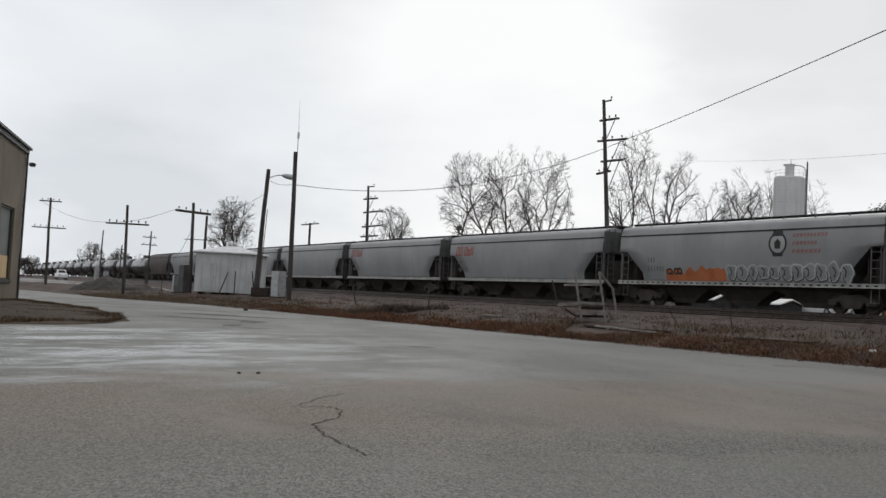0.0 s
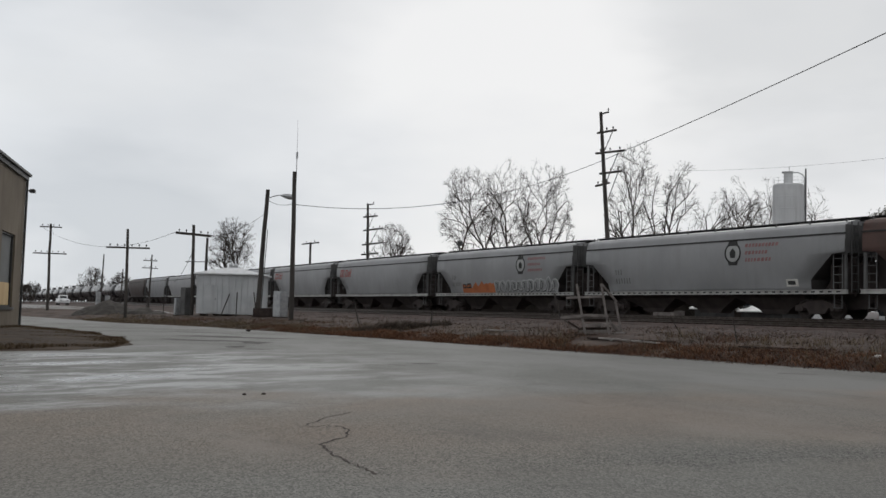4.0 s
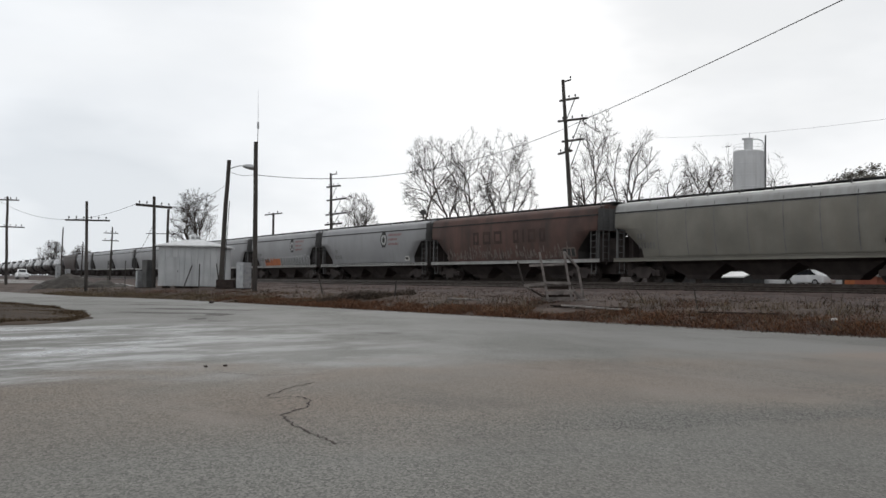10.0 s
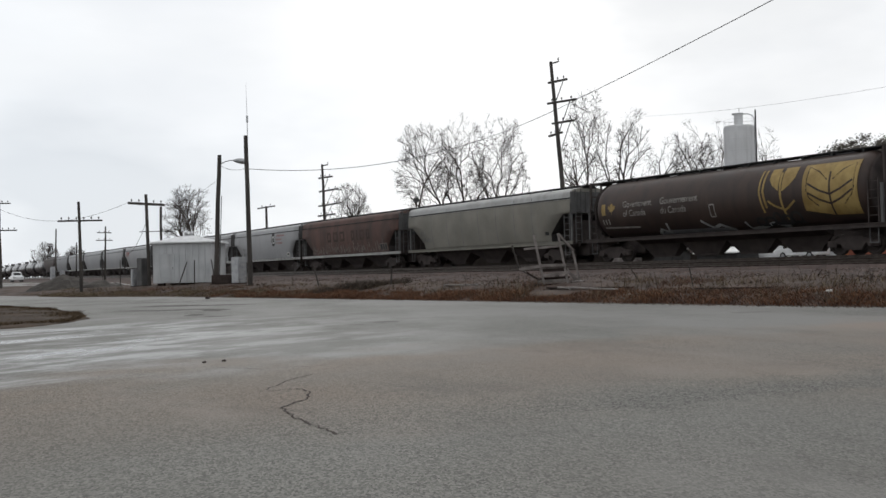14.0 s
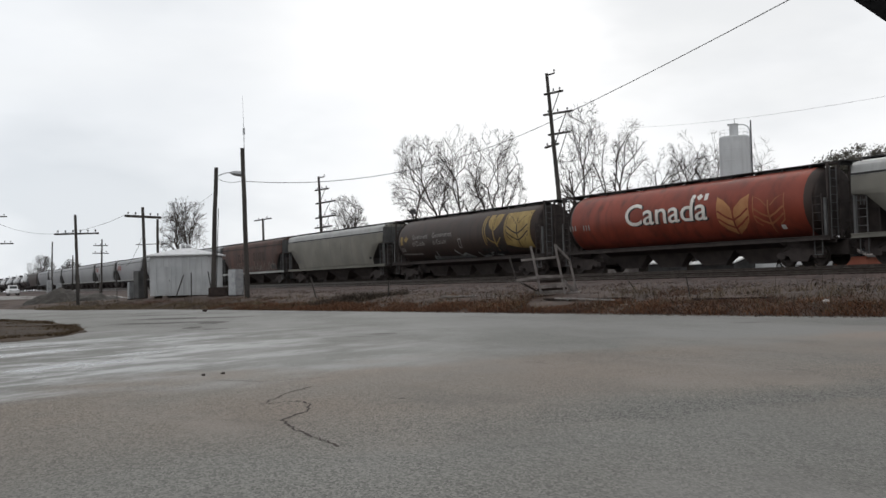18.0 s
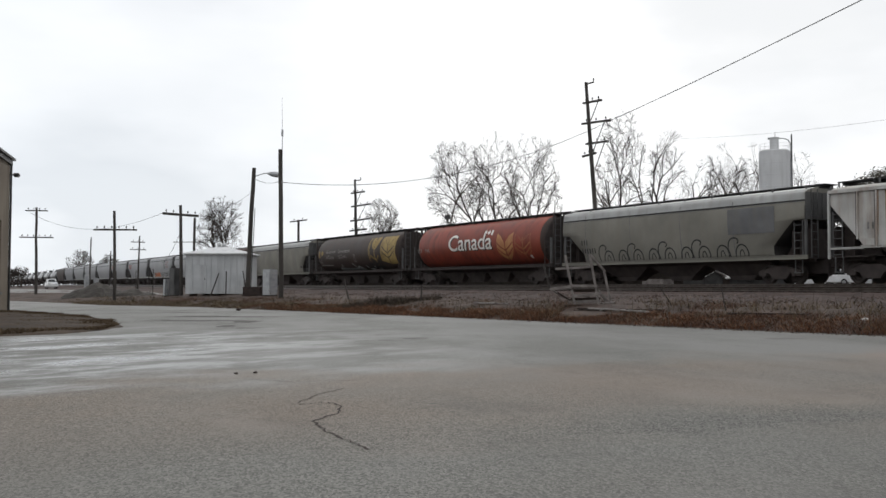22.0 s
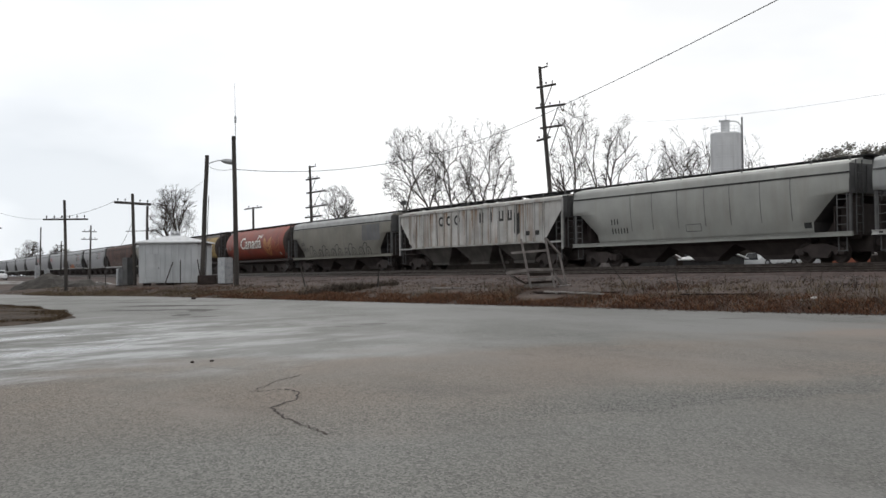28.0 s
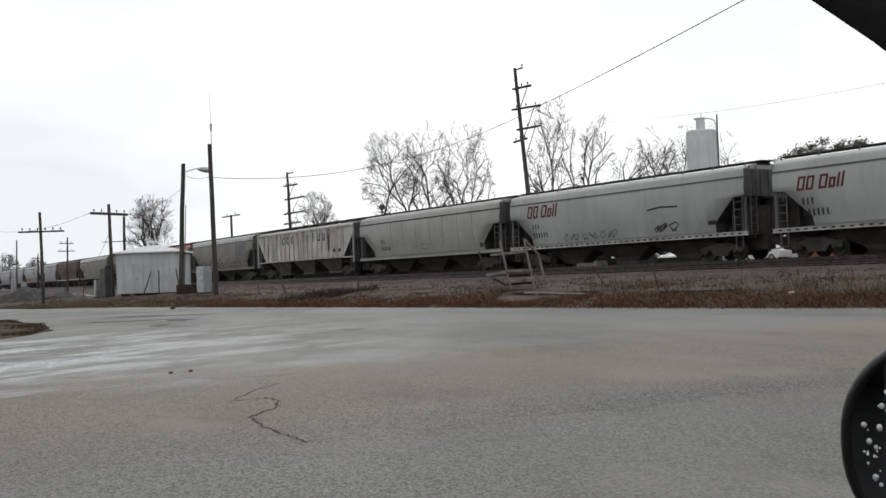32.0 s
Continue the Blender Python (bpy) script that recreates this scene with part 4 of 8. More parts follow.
        bm = bmesh.new()
        soft_box(bm, min(sx * (e - 3.4), sx * (e + 0.3)), max(sx * (e - 3.4), sx * (e + 0.3)), -0.3, 0.3, 0.46, 1.12, 0.03)
        part("draft_sill", bm, M_UNDER, car)
        for y in (-1.38, 1.38):
            bm = bmesh.new()
            for x in (-0.2, 0.2):
                box(bm, sx * (e - 0.45) + x - 0.02, sx * (e - 0.45) + x + 0.02, y - 0.02, y + 0.02, 0.5, 1.2)
            box(bm, sx * (e - 0.45) - 0.22, sx * (e - 0.45) + 0.22, y - 0.06, y + 0.06, 0.48, 0.52)
            part("sill_step", tidy(bm), M_END, car)
        add_truck(car, sx * (8.62 * kx - 1.85))
        fit_part("coupler", "coupler", M_UNDER, make_coupler, car, Matrix.Translation((sx * (8.62 * end + 0.45), 0, 0.86)) @ pose(0, 0, 0, 0, 0, 0 if sx > 0 else 180))
    return car


def tank_car(front):
    car = thing("tank_car", Matrix.Identity(4), "glossy black tank car with a top platform", "rail car", "tank cars of the freight train")
    CARS.append((car, front - 8.5))
    fit_part("tank", "tank", M_TANK, make_tank, car, smooth=True)
    fit_part("dome", "tank_dome", M_TANK, make_dome, car)
    fit_part("top_platform", "tank_walk", M_UNDER, make_tank_walk, car)
    fit_part("underframe", "tank_sill", M_UNDER, make_tank_sill, car)
    for sx in (-1, 1):
        add_truck(car, sx * 6.4)
        fit_part("coupler", "coupler", M_UNDER, make_coupler, car, Matrix.Translation((sx * 8.8, 0, 0.86)) @ pose(0, 0, 0, 0, 0, 0 if sx > 0 else 180))
    return car


CARS = []


def rolled(t):
    """How far the train has gone at t seconds."""
    return 5.4775 * t + 0.0083536 * t * t - 0.000081819 * t ** 3


CAR, SPAN = {}, {}
for key, front, rear, style, paint, label, dashes, sill in (
    ("a", 140.0, 122.4, "curved", M_GREY, "light grey covered hopper of the far part of the train", False, None),
    ("b", 121.0, 103.4, "curved", M_GREY, "light grey covered hopper with a pale side sill", False, None),
    ("c", 102.0, 84.4, "curved", M_GREY, "light grey covered hopper with dirt stains", False, None),
    ("c1", 82.9, 65.6, "curved", M_GREY, "grey covered hopper with a faded red name", False, None),
    ("c2", 64.0, 45.8, "curved", M_GREY, "grey covered hopper with a red name", False, None),
    ("A", 44.2, 26.9, "curved", M_GREY, "grey covered hopper with a round emblem and orange graffiti", True, None),
    ("B", 25.5, 6.9, "curved", M_GREY, "grey covered hopper with a round emblem and faded red words", True, None),
    ("rust", 6.0, -12.5, "curved", M_RUST, "faded rust-red covered hopper with peeling white letters", False, None),
    ("tan", -14.0, -33.2, "curved", M_TAN, "tan-grey covered hopper with vertical weld seams", False, M_TAN),
    ("gov", -35.3, -52.9, "round", M_BROWN, "dark brown cylindrical hopper with a yellow wheat sign", False, M_UNDER),
    ("can", -55.9, -73.1, "round", M_RED, "red cylindrical hopper with the white word Canada", False, M_UNDER),
    ("gra", -75.0, -93.3, "curved", M_TAN, "grey covered hopper with black looping graffiti", False, M_TAN),
    ("soo", -94.6, -113.7, "ribbed", M_RIB, "rusty white ribbed hopper with black letters", False, M_RIB),
    ("gr2", -114.7, -132.7, "curved", M_CREAM, "clean grey covered hopper with weld seams", False, M_CREAM),
    ("cp", -133.8, -151.5, "curved", M_PALEGREY, "grey covered hopper with a dark red name and scrawls", True, None),
    ("cp2", -153.1, -171.0, "curved", M_PALEGREY, "grey covered hopper with a large red name", True, None),
    ("z", -172.4, -190.0, "curved", M_PALEGREY, "grey covered hopper near the end of the train", False, None),
):
    SPAN[key] = (front - rear, style)
    CAR[key] = hopper(front, rear, style, paint, label, dashes, sill)
CAR["dull"] = hopper(159.0, 141.4, "curved", M_DULL, "dull blue-grey covered hopper of the far part of the train", False, M_DULL)
CAR["brown"] = hopper(178.0, 160.4, "curved", M_BROWN, "dark brown covered hopper behind the tank cars", False, M_BROWN)
for k in range(16):
    tank_car(197.0 + 18.2 * k)


# ---- building, island, shed ----
def build_building():
    """A tall stuccoed works wall with three boarded windows, running towards the eye from its far corner."""
    a = radians(14.0)
    corner = Vector((-22.4, 52.0, 0))
    m = Matrix.Translation(corner) @ Matrix(((math.sin(a), -math.cos(a), 0, 0), (-math.cos(a), -math.sin(a), 0, 0), (0, 0, 1, 0), (0, 0, 0, 1)))
    # local x runs along the front wall towards the eye, local y into the building
    b = thing("industrial_building", m, "tall grey-tan stucco works building with boarded windows", "building")
    L, H, T, D = 44.0, 8.05, 0.35, 22.0
    spots = [(2.2, 5.75), (8.5, 9.85), (12.35, 13.9), (17.0, 20.4), (23.4, 26.9), (29.8, 33.3)]
    z0, z1 = 1.05, 4.72
    bm = bmesh.new()
    xs = [0.0] + [v for p in spots for v in p] + [L]
    for k in range(0, len(xs), 2):
        box(bm, xs[k], xs[k + 1], 0, T, 0, H)
    for p, q in spots:
        box(bm, p, q, 0, T, 0, z0)
        box(bm, p, q, 0, T, z1, H)
    part("front_wall", tidy(bm), M_WALL, b)
    for nm, x0, x1, y0, y1 in (("end_wall", 0.0, T, T, D), ("end_wall", L - T, L, T, D), ("back_wall", 0.0, L, D, D + T)):
        bm = bmesh.new()
        box(bm, x0, x1, y0, y1, 0, H)
        part(nm, bm, M_WALL, b)
    bm = bmesh.new()
    box(bm, -0.25, L + 0.2, -0.25, D + 0.5, H, H + 0.12)
    box(bm, -0.12, L + 0.1, -0.12, -0.02, H - 0.22, H)
    part("roof", tidy(bm), M_TRIM, b)
    for i, (p, q) in enumerate(spots):
        w = thing("window", Matrix.Identity(4), "tall window closed by grey sheeting over pale plywood", "")
        w.parent = b
        bm = bmesh.new()
        split = 2.28 if i != 1 else 2.75
        box(bm, p + 0.06, q - 0.06, 0.2, 0.24, split, z1 - 0.05)
        part("window_infill", bm, M_SHUTTER, w)
        bm = bmesh.new()
        box(bm, p + 0.06, q - 0.06, 0.17, 0.21, z0 + 0.1, split - 0.01)
        part("plywood_board", bm, M_BOARD, w)
        bm = bmesh.new()
        for x0, x1, za, zb in ((p, p + 0.09, z0, z1), (q - 0.09, q, z0, z1), (p + 0.09, q - 0.09, z1 - 0.09, z1), (p + 0.09, q - 0.09, z0, z0 + 0.08)):
            box(bm, x0, x1, 0.1, 0.19, za, zb)
        part("window_frame", tidy(bm), M_TRIM, w)
        bm = bmesh.new()
        soft_box(bm, p - 0.1, q + 0.1, -0.1, 0.12, z0 - 0.13, z0, 0.02)
        part("window_sill", bm, M_TRIM, w)
    bm = bmesh.new()
    tube(bm, (0.15, 0.0, 7.25), (-0.25, -0.25, 7.35), 0.03, 0.03, 6)
    soft_box(bm, -0.62, -0.2, -0.42, -0.12, 7.22, 7.42, 0.04)
    part("wall_lamp", tidy(bm), M_TRIM, b, "dark flood lamp at the corner")
    bm = bmesh.new()
    tube(bm, (0.1, -0.08, 0.0), (0.1, -0.08, 7.9), 0.06, 0.06, 8)
    part("downpipe", bm, M_TRIM, b)


M_TURF = mat("dead_brown_turf", (0.026, 0.018, 0.012), (0.066, 0.046, 0.031), 1.2, 0.97, 0.0, 0.02, fine=9.0)


def build_island():
    """A low bank of earth and dead grass in front of the building."""
    rim = [(-13.5, 22.0), (-11.6, 25.4), (-10.3, 27.2), (-9.8, 29.4), (-10.2, 32.4), (-12.0, 36.7), (-15.0, 42.4), (-19.4, 48.3), (-22.0, 51.8), (-22.0, 44.0), (-19.0, 34.0), (-16.5, 22.0)]
    c = Vector((-15.5, 35.0, 0))
    bm = bmesh.new()
    rings = []
    n = len(rim)
    pts = []
    for k in range(n):
        p, q = Vector((*rim[k], 0)), Vector((*rim[(k + 1) % n], 0))
        for j in range(6):
            v = p.lerp(q, j / 6)
            pts.append(v + Vector((noise.noise(v * 0.8), noise.noise(v * 0.8 + Vector((9, 0, 0))), 0)) * 0.25)
    for f, z in ((1.0, -0.02), (0.985, 0.03), (0.94, 0.07), (0.8, 0.1), (0.5, 0.13), (0.02, 0.14)):
        rings.append([c.lerp(p, f) + Vector((0, 0, z + (0.03 * noise.noise(p * f * 1.5) if 0.1 < f < 0.97 else 0))) for p in pts])
    loft(bm, rings, caps=False)
    structure("grass_island", tidy(bm), M_TURF, "low bank of brown dead grass before the building", "ground")


def build_shed():
    A, B = Vector((-19.4, 77.6, 0)), Vector((-14.75, 77.2, 0))
    d = (B - A)
    w = d.length
    rz = math.degrees(math.atan2(d.y, d.x))
    sh = thing("equipment_shed", pose(A.x, A.y, 0.6, 0, 0, rz), "pale grey steel railway equipment shed with a low hipped roof", "shed")
    bm = bmesh.new()
    h = 3.35
    box(bm, 0, w, 0, 4.2, 0.22, h)
    part("wall", bm, M_SHED, sh)
    bm = bmesh.new()
    for k in range(1, 9):
        x = w * k / 9
        box(bm, x - 0.03, x + 0.03, -0.035, 0.0, 0.25, h - 0.05)
    part("wall_seams", tidy(bm), M_SHED, sh)
    bm = bmesh.new()
    e = 0.22
    loft(bm, [[(-e, -e, h), (w + e, -e, h), (w + e, 4.2 + e, h), (-e, 4.2 + e, h)], [(-e, -e, h + 0.1), (w + e, -e, h + 0.1), (w + e, 4.2 + e, h + 0.1), (-e, 4.2 + e, h + 0.1)], [(w * 0.42, 1.9, h + 0.66), (w * 0.58, 1.9, h + 0.66), (w * 0.58, 2.3, h + 0.66), (w * 0.42, 2.3, h + 0.66)]])
    part("roof", tidy(bm), M_SILO, sh, "pale shallow hipped roof")
    for x in (w * 0.44, w * 0.53):
        bm = bmesh.new()
        tube(bm, (x, 2.1, h + 0.55), (x, 2.1, h + 0.85), 0.16, 0.16, 10)
        tube(bm, (x, 2.1, h + 0.85), (x, 2.1, h + 1.0), 0.26, 0.1, 10)
        part("roof_vent", tidy(bm), M_METALGREY, sh)
    bm = bmesh.new()
    soft_box(bm, 0.7, 1.75, -0.06, -0.005, 0.3, 2.5, 0.015)
    dr = part("door", bm, M_SHED, sh)
    bm = bmesh.new()
    tube(bm, (1.6, -0.1, 1.3), (1.6, -0.1, 1.5), 0.02, 0.02, 6)
    part("door_handle", bm, M_TRIM, dr)
    for x in (0.5, w / 2, w - 0.5):
        for y in (0.5, 3.7):
            bm = bmesh.new()
            box(bm, x - 0.25, x + 0.25, y - 0.25, y + 0.25, -0.5, 0.22)
            part("footing", tidy(bm), M_TIE, sh)


def cabinet(x, y, w, dpt, h, material, label, rz=-40):
    z = zg(x, y)
    c = thing("trackside_cabinet", pose(x, y, z - 0.05, 0, 0, rz), label, "cabinet")
    bm = bmesh.new()
    soft_box(bm, -w / 2, w / 2, -dpt / 2, dpt / 2, 0.12, h, 0.03)
    part("body", bm, material, c)
    bm = bmesh.new()
    soft_box(bm, -w / 2 + 0.05, w / 2 - 0.05, -dpt / 2 - 0.025, -dpt / 2, 0.2, h - 0.1, 0.01)
    part("door", bm, material, c)
    bm = bmesh.new()
    box(bm, -w / 2 - 0.05, w / 2 + 0.05, -dpt / 2 - 0.05, dpt / 2 + 0.05, -0.3, 0.12)
    part("base", bm, M_TIE, c)


build_building()
build_island()
build_shed()
cabinet(-11.7, 71.6, 0.9, 0.7, 2.0, M_METALGREY, "pale grey steel cabinet beside the pole", -42)
cabinet(-20.85, 80.2, 0.75, 0.7, 2.35, M_END, "dark grey equipment cabinet on a stand", -42)
cabinet(-21.75, 80.8, 0.35, 0.4, 1.5, M_METALGREY, "small white relay box on a post", -42)
cabinet(-33.05, 97.0, 0.36, 0.4, 1.7, M_METALGREY, "small grey relay box by the level crossing", -42)
cabinet(-34.05, 97.2, 0.3, 0.4, 2.1, M_METALGREY, "narrow grey relay box by the level crossing", -42)
cabinet(-13.1, 72.6, 1.5, 0.6, 0.75, M_TIE, "low dark timber box at the foot of the lamp pole", -20)


# ---- poles and wires ----
def pole(name, foot, top, r0, r1, label, category="utility pole", group=""):
    foot, top = Vector(foot), Vector(top)
    p = thing(name, Matrix.Translation(foot), label, category, group)
    bm = bmesh.new()
    v = top - foot
    pts = [v * (k / 6) + Vector((noise.noise(foot + Vector((k, 0, 0))), noise.noise(foot + Vector((0, k, 0))), 0)) * (0.05 if 0 < k < 6 else 0) for k in range(7)]
    pts[0] = Vector((0, 0, -0.4))
    loft(bm, [[q + Vector((math.cos(c), math.sin(c), 0)) * (r0 + (r1 - r0) * k / 6) for c in [2 * math.pi * i / 10 for i in range(10)]] for k, q in enumerate(pts)])
    tidy(bm)
    part("shaft", bm, M_POLE, p)
    return p


def crossarm(p, a, b, size=0.12, pins=4, brace=None, material=None):
    """A beam across the pole, with its insulators; a and b are places in the world."""
    o = p.matrix_basis.translation
    a, b = Vector(a) - o, Vector(b) - o
    d = (b - a).normalized()
    rot = d.to_track_quat("X", "Z").to_matrix().to_4x4()
    bm = bmesh.new()
    soft_box(bm, 0, (b - a).length, -size / 2, size / 2, -size / 2, size / 2, 0.012, Matrix.Translation(a) @ rot)
    arm = part("crossarm", bm, material or M_POLE, p)
    for k in range(pins):
        c = a.lerp(b, (k + 0.5) / pins if pins > 1 else 0.95)
        if "pin" not in STOCK:
            q = bmesh.new()
            tube(q, (0, 0, 0), (0, 0, 0.12), 0.02, 0.02, 5)
            tube(q, (0, 0, 0.1), (0, 0, 0.24), 0.07, 0.045, 8)
            me = bpy.data.meshes.new("insulator")
            tidy(q).to_mesh(me)
            q.free()
            me.materials.append(M_WIRE)
            STOCK["pin"] = me
        i = new("insulator", STOCK["pin"])
        i.parent = arm
        i.matrix_basis = Matrix.Translation(c + Vector((0, 0, size / 2)))
    if brace:
        bm = bmesh.new()
        tube(bm, Vector(brace[0]) - o, Vector(brace[1]) - o, 0.035, 0.035, 5)
        part("brace", bm, M_POLE, p)
    return arm


def wire(a, b, sag, r=0.02, n=24, name="overhead_wire", label="thin dark overhead wire strung between poles"):
    a, b = Vector(a), Vector(b)
    cu = bpy.data.curves.new(name, "CURVE")
    cu.dimensions, cu.bevel_depth, cu.bevel_resolution = "3D", r, 1
    sp = cu.splines.new("POLY")
    sp.points.add(n)
    for k in range(n + 1):
        u = k / n
        p = a.lerp(b, u) - Vector((0, 0, sag * 4 * u * (1 - u)))
        sp.points[k].co = (*p, 1)
    cu.materials.append(M_WIRE)
    return tagged(new(name, cu), label, "wire", "overhead wires")


def build_poles():
    side = Vector((-CA, -SA, 0))
    along_ = Vector((-SA, CA, 0))
    P = lambda s, n, z: plan(s, n, z)
    # tall pole behind the train, with four arms that reach to the right along the line
    big = pole("transmission_pole", P(55.95, 46, 1.1), P(57.65, 46, 16.9), 0.21, 0.12, "tall weathered wooden transmission pole with staggered arms", "utility pole", "poles of the power line")
    for a, b, br in (((57.8, 15.35), (55.6, 15.25), ((56.2, 15.25), (57.1, 13.9))), ((57.95, 13.8), (54.6, 13.6), ((55.5, 13.6), (56.85, 11.5))), ((57.45, 12.2), (54.9, 12.1), ((55.5, 12.1), (56.6, 10.2))), ((57.9, 11.3), (56.3, 11.4), None)):
        crossarm(big, P(a[0] + 0.2, 46, a[1]), P(b[0] + 0.2, 46, b[1]), 0.15, 3, [P(br[0][0], 46, br[0][1]), P(br[1][0], 46, br[1][1])] if br else None)
    crossarm(big, P(57.65, 46, 16.75), P(56.7, 46, 16.75), 0.1, 1)
    far = pole("transmission_pole", P(106.4, 50, 1.1), P(107.3, 50, 14.5), 0.24, 0.13, "tall wooden transmission pole with staggered arms, far off", "utility pole", "poles of the power line")
    for a, b, br in (((108.3, 12.9), (104.6, 12.8), ((105.6, 12.8), (107.1, 11.2))), ((108.2, 11.25), (102.9, 11.2), ((104.2, 11.2), (107.0, 9.0))), ((108.4, 9.5), (103.1, 9.5), ((104.6, 9.5), (107.0, 7.6))), ((108.6, 8.3), (104.0, 8.3), None)):
        crossarm(far, P(a[0], 50, a[1]), P(b[0], 50, b[1]), 0.18, 3, [P(br[0][0], 50, br[0][1]), P(br[1][0], 50, br[1][1])] if br else None)
    crossarm(far, P(107.3, 50, 14.35), P(105.6, 50, 14.3), 0.12, 1)
    tp = pole("short_pole", P(110.4, 44, 1.1), P(110.45, 44, 9.55), 0.16, 0.13, "short wooden pole with a single arm behind the train", "utility pole")
    crossarm(tp, P(113.2, 44, 9.45), P(107.8, 44, 9.4), 0.14, 2)
    sg = pole("signal_post", P(74.75, 44, 1.1), P(74.75, 44, 7.6), 0.06, 0.06, "thin post with a small dark signal box on top", "signal")
    bm = bmesh.new()
    soft_box(bm, -0.12, 0.12, -0.24, 0.24, 6.35, 6.75, 0.03, pose(0, 0, 0, 0, 0, AZ + 90))
    part("signal_box", bm, M_TRIM, sg)
    # the old line poles by the road
    p1 = pole("line_pole", (-44.0, 109.5, 0.4), (-44.1, 109.45, 10.25), 0.17, 0.125, "old wooden line pole with two crossarms", "utility pole", "old line poles")
    crossarm(p1, (-45.15, 109.0, 9.86), (-43.0, 109.9, 9.9), 0.13, 4)
    crossarm(p1, (-45.7, 108.8, 6.87), (-42.4, 110.1, 6.9), 0.13, 6)
    p2 = pole("line_pole", (-25.05, 77.85, 0.2), (-25.18, 77.83, 7.41), 0.14, 0.105, "old dark line pole with one crossarm", "utility pole", "old line poles")
    crossarm(p2, (-26.65, 77.3, 5.87), (-23.5, 78.35, 5.93), 0.13, 6)
    p3 = pole("line_pole", (-20.2, 79.6, 0.45), (-20.4, 79.7, 8.04), 0.155, 0.12, "old dark line pole with a thick crossarm", "utility pole", "old line poles")
    crossarm(p3, (-21.75, 79.3, 7.34), (-19.0, 80.1, 7.18), 0.2, 5)
    p4 = pole("line_pole", (-19.4, 80.3, 0.5), (-19.3, 80.05, 7.05), 0.12, 0.1, "thin pole beside the old line pole", "utility pole", "old line poles")
    crossarm(p3, (-20.9, 79.4, 5.0), (-18.6, 80.1, 5.05), 0.06, 2)
    # lamp pole, leaning, and the pole with the whip antenna
    lp = pole("street_lamp", (-13.85, 74.1, 0.55), (-13.43, 74.2, 10.45), 0.2, 0.15, "leaning wooden pole with a cobra-head street lamp", "street lamp")
    o = Vector((-13.85, 74.1, 0.55))
    bm = bmesh.new()
    pts = [Vector((0.42, 0.1, 9.2)), Vector((0.8, 0.15, 9.38)), Vector((1.2, 0.2, 9.5)), Vector((1.55, 0.25, 9.52))]
    chain(bm, pts, 0.035, 6)
    part("lamp_arm", bm, M_METALGREY, lp)
    bm = bmesh.new()
    loft(bm, [[(x, 0.28 + w * math.cos(a), 9.5 - (x - 1.4) * 0.12 + h * math.sin(a)) for a in [2 * math.pi * k / 10 for k in range(10)]] for x, w, h in ((1.4, 0.04, 0.05), (1.6, 0.18, 0.15), (1.95, 0.28, 0.22), (2.3, 0.28, 0.2), (2.52, 0.12, 0.09))])
    part("lamp_head", tidy(bm), M_METALGREY, lp, smooth=True)
    bm = bmesh.new()
    tube(bm, (0.3, -0.2, 0.3), (0.55, -0.05, 6.8), 0.03, 0.03, 5)
    part("conduit", bm, M_WIRE, lp)
    ap = pole("antenna_pole", (-10.2, 67.0, 0.4), (-10.33, 67.0, 10.86), 0.175, 0.14, "plain wooden pole carrying a thin whip antenna", "utility pole")
    bm = bmesh.new()
    tube(bm, (-0.02, 0.1, 7.4), (-0.02, 0.1, 11.4), 0.035, 0.03, 6)
    tube(bm, (-0.02, 0.1, 11.4), (-0.02, 0.1, 11.85), 0.075, 0.075, 8)
    tube(bm, (-0.02, 0.1, 11.85), (-0.06, 0.1, 14.1), 0.018, 0.008, 5)
    part("whip_antenna", tidy(bm), M_METALGREY, ap)
    # wires
    tip = P(54.6, 46, 13.6)
    wire((-10.2, 67.0, 8.58), tip, 1.72, 0.022, 32)
    wire((-13.5, 74.2, 9.7), (-10.3, 67.0, 8.65), 0.25, 0.015)
    wire(tip, Vector(tip) + (Vector((17.5, 41.46, 13.56)) - Vector(tip)) * 2.1, 0.31, 0.022, 32)
    wire((31.7, 136.4, 22.5), (50.0, 67.0, 16.3), 1.1, 0.012, 24)
    wire((-45.1, 109.0, 9.95), (-21.7, 79.3, 7.4), 1.75, 0.014)
    wire((-20.3, 79.6, 6.0), (-31.5, 115.0, 4.2), 0.5, 0.02)
    wire((-19.0, 80.1, 7.2), (-13.6, 74.2, 8.6), 0.4, 0.012)
    # far poles along the line beyond the crossing
    for x, y, zt, arms in ((-42.7, 143.0, 8.85, 2), (-62.2, 190.0, 8.4, 1), (-56.0, 161.0, 9.6, 0)):
        fp = pole("far_pole", (x, y, 0.2), (x + 0.2, y, zt), 0.16, 0.1, "far thin wooden pole near the level crossing", "utility pole")
        for k in range(arms):
            z = zt - 0.9 - 1.1 * k
            w = 0.85 + 0.15 * k
            crossarm(fp, (x - w, y - 0.6, z), (x + w, y + 0.6, z), 0.12, 3)


build_poles()


# ---- trees ----
def tube_to(V, F, p, q, r0, r1, n):
    ax = (q - p)
    if ax.length < 1e-6:
        return
    ax = ax.normalized()
    u = ax.orthogonal().normalized()
    w = ax.cross(u)
    b = len(V)
    for c, r in ((p, r0), (q, r1)):
        for k in range(n):
            a = 2 * math.pi * k / n
            V.append(c + (u * math.cos(a) + w * math.sin(a)) * r)
    for k in range(n):
        F.append((b + k, b + (k + 1) % n, b + n + (k + 1) % n, b + n + k))


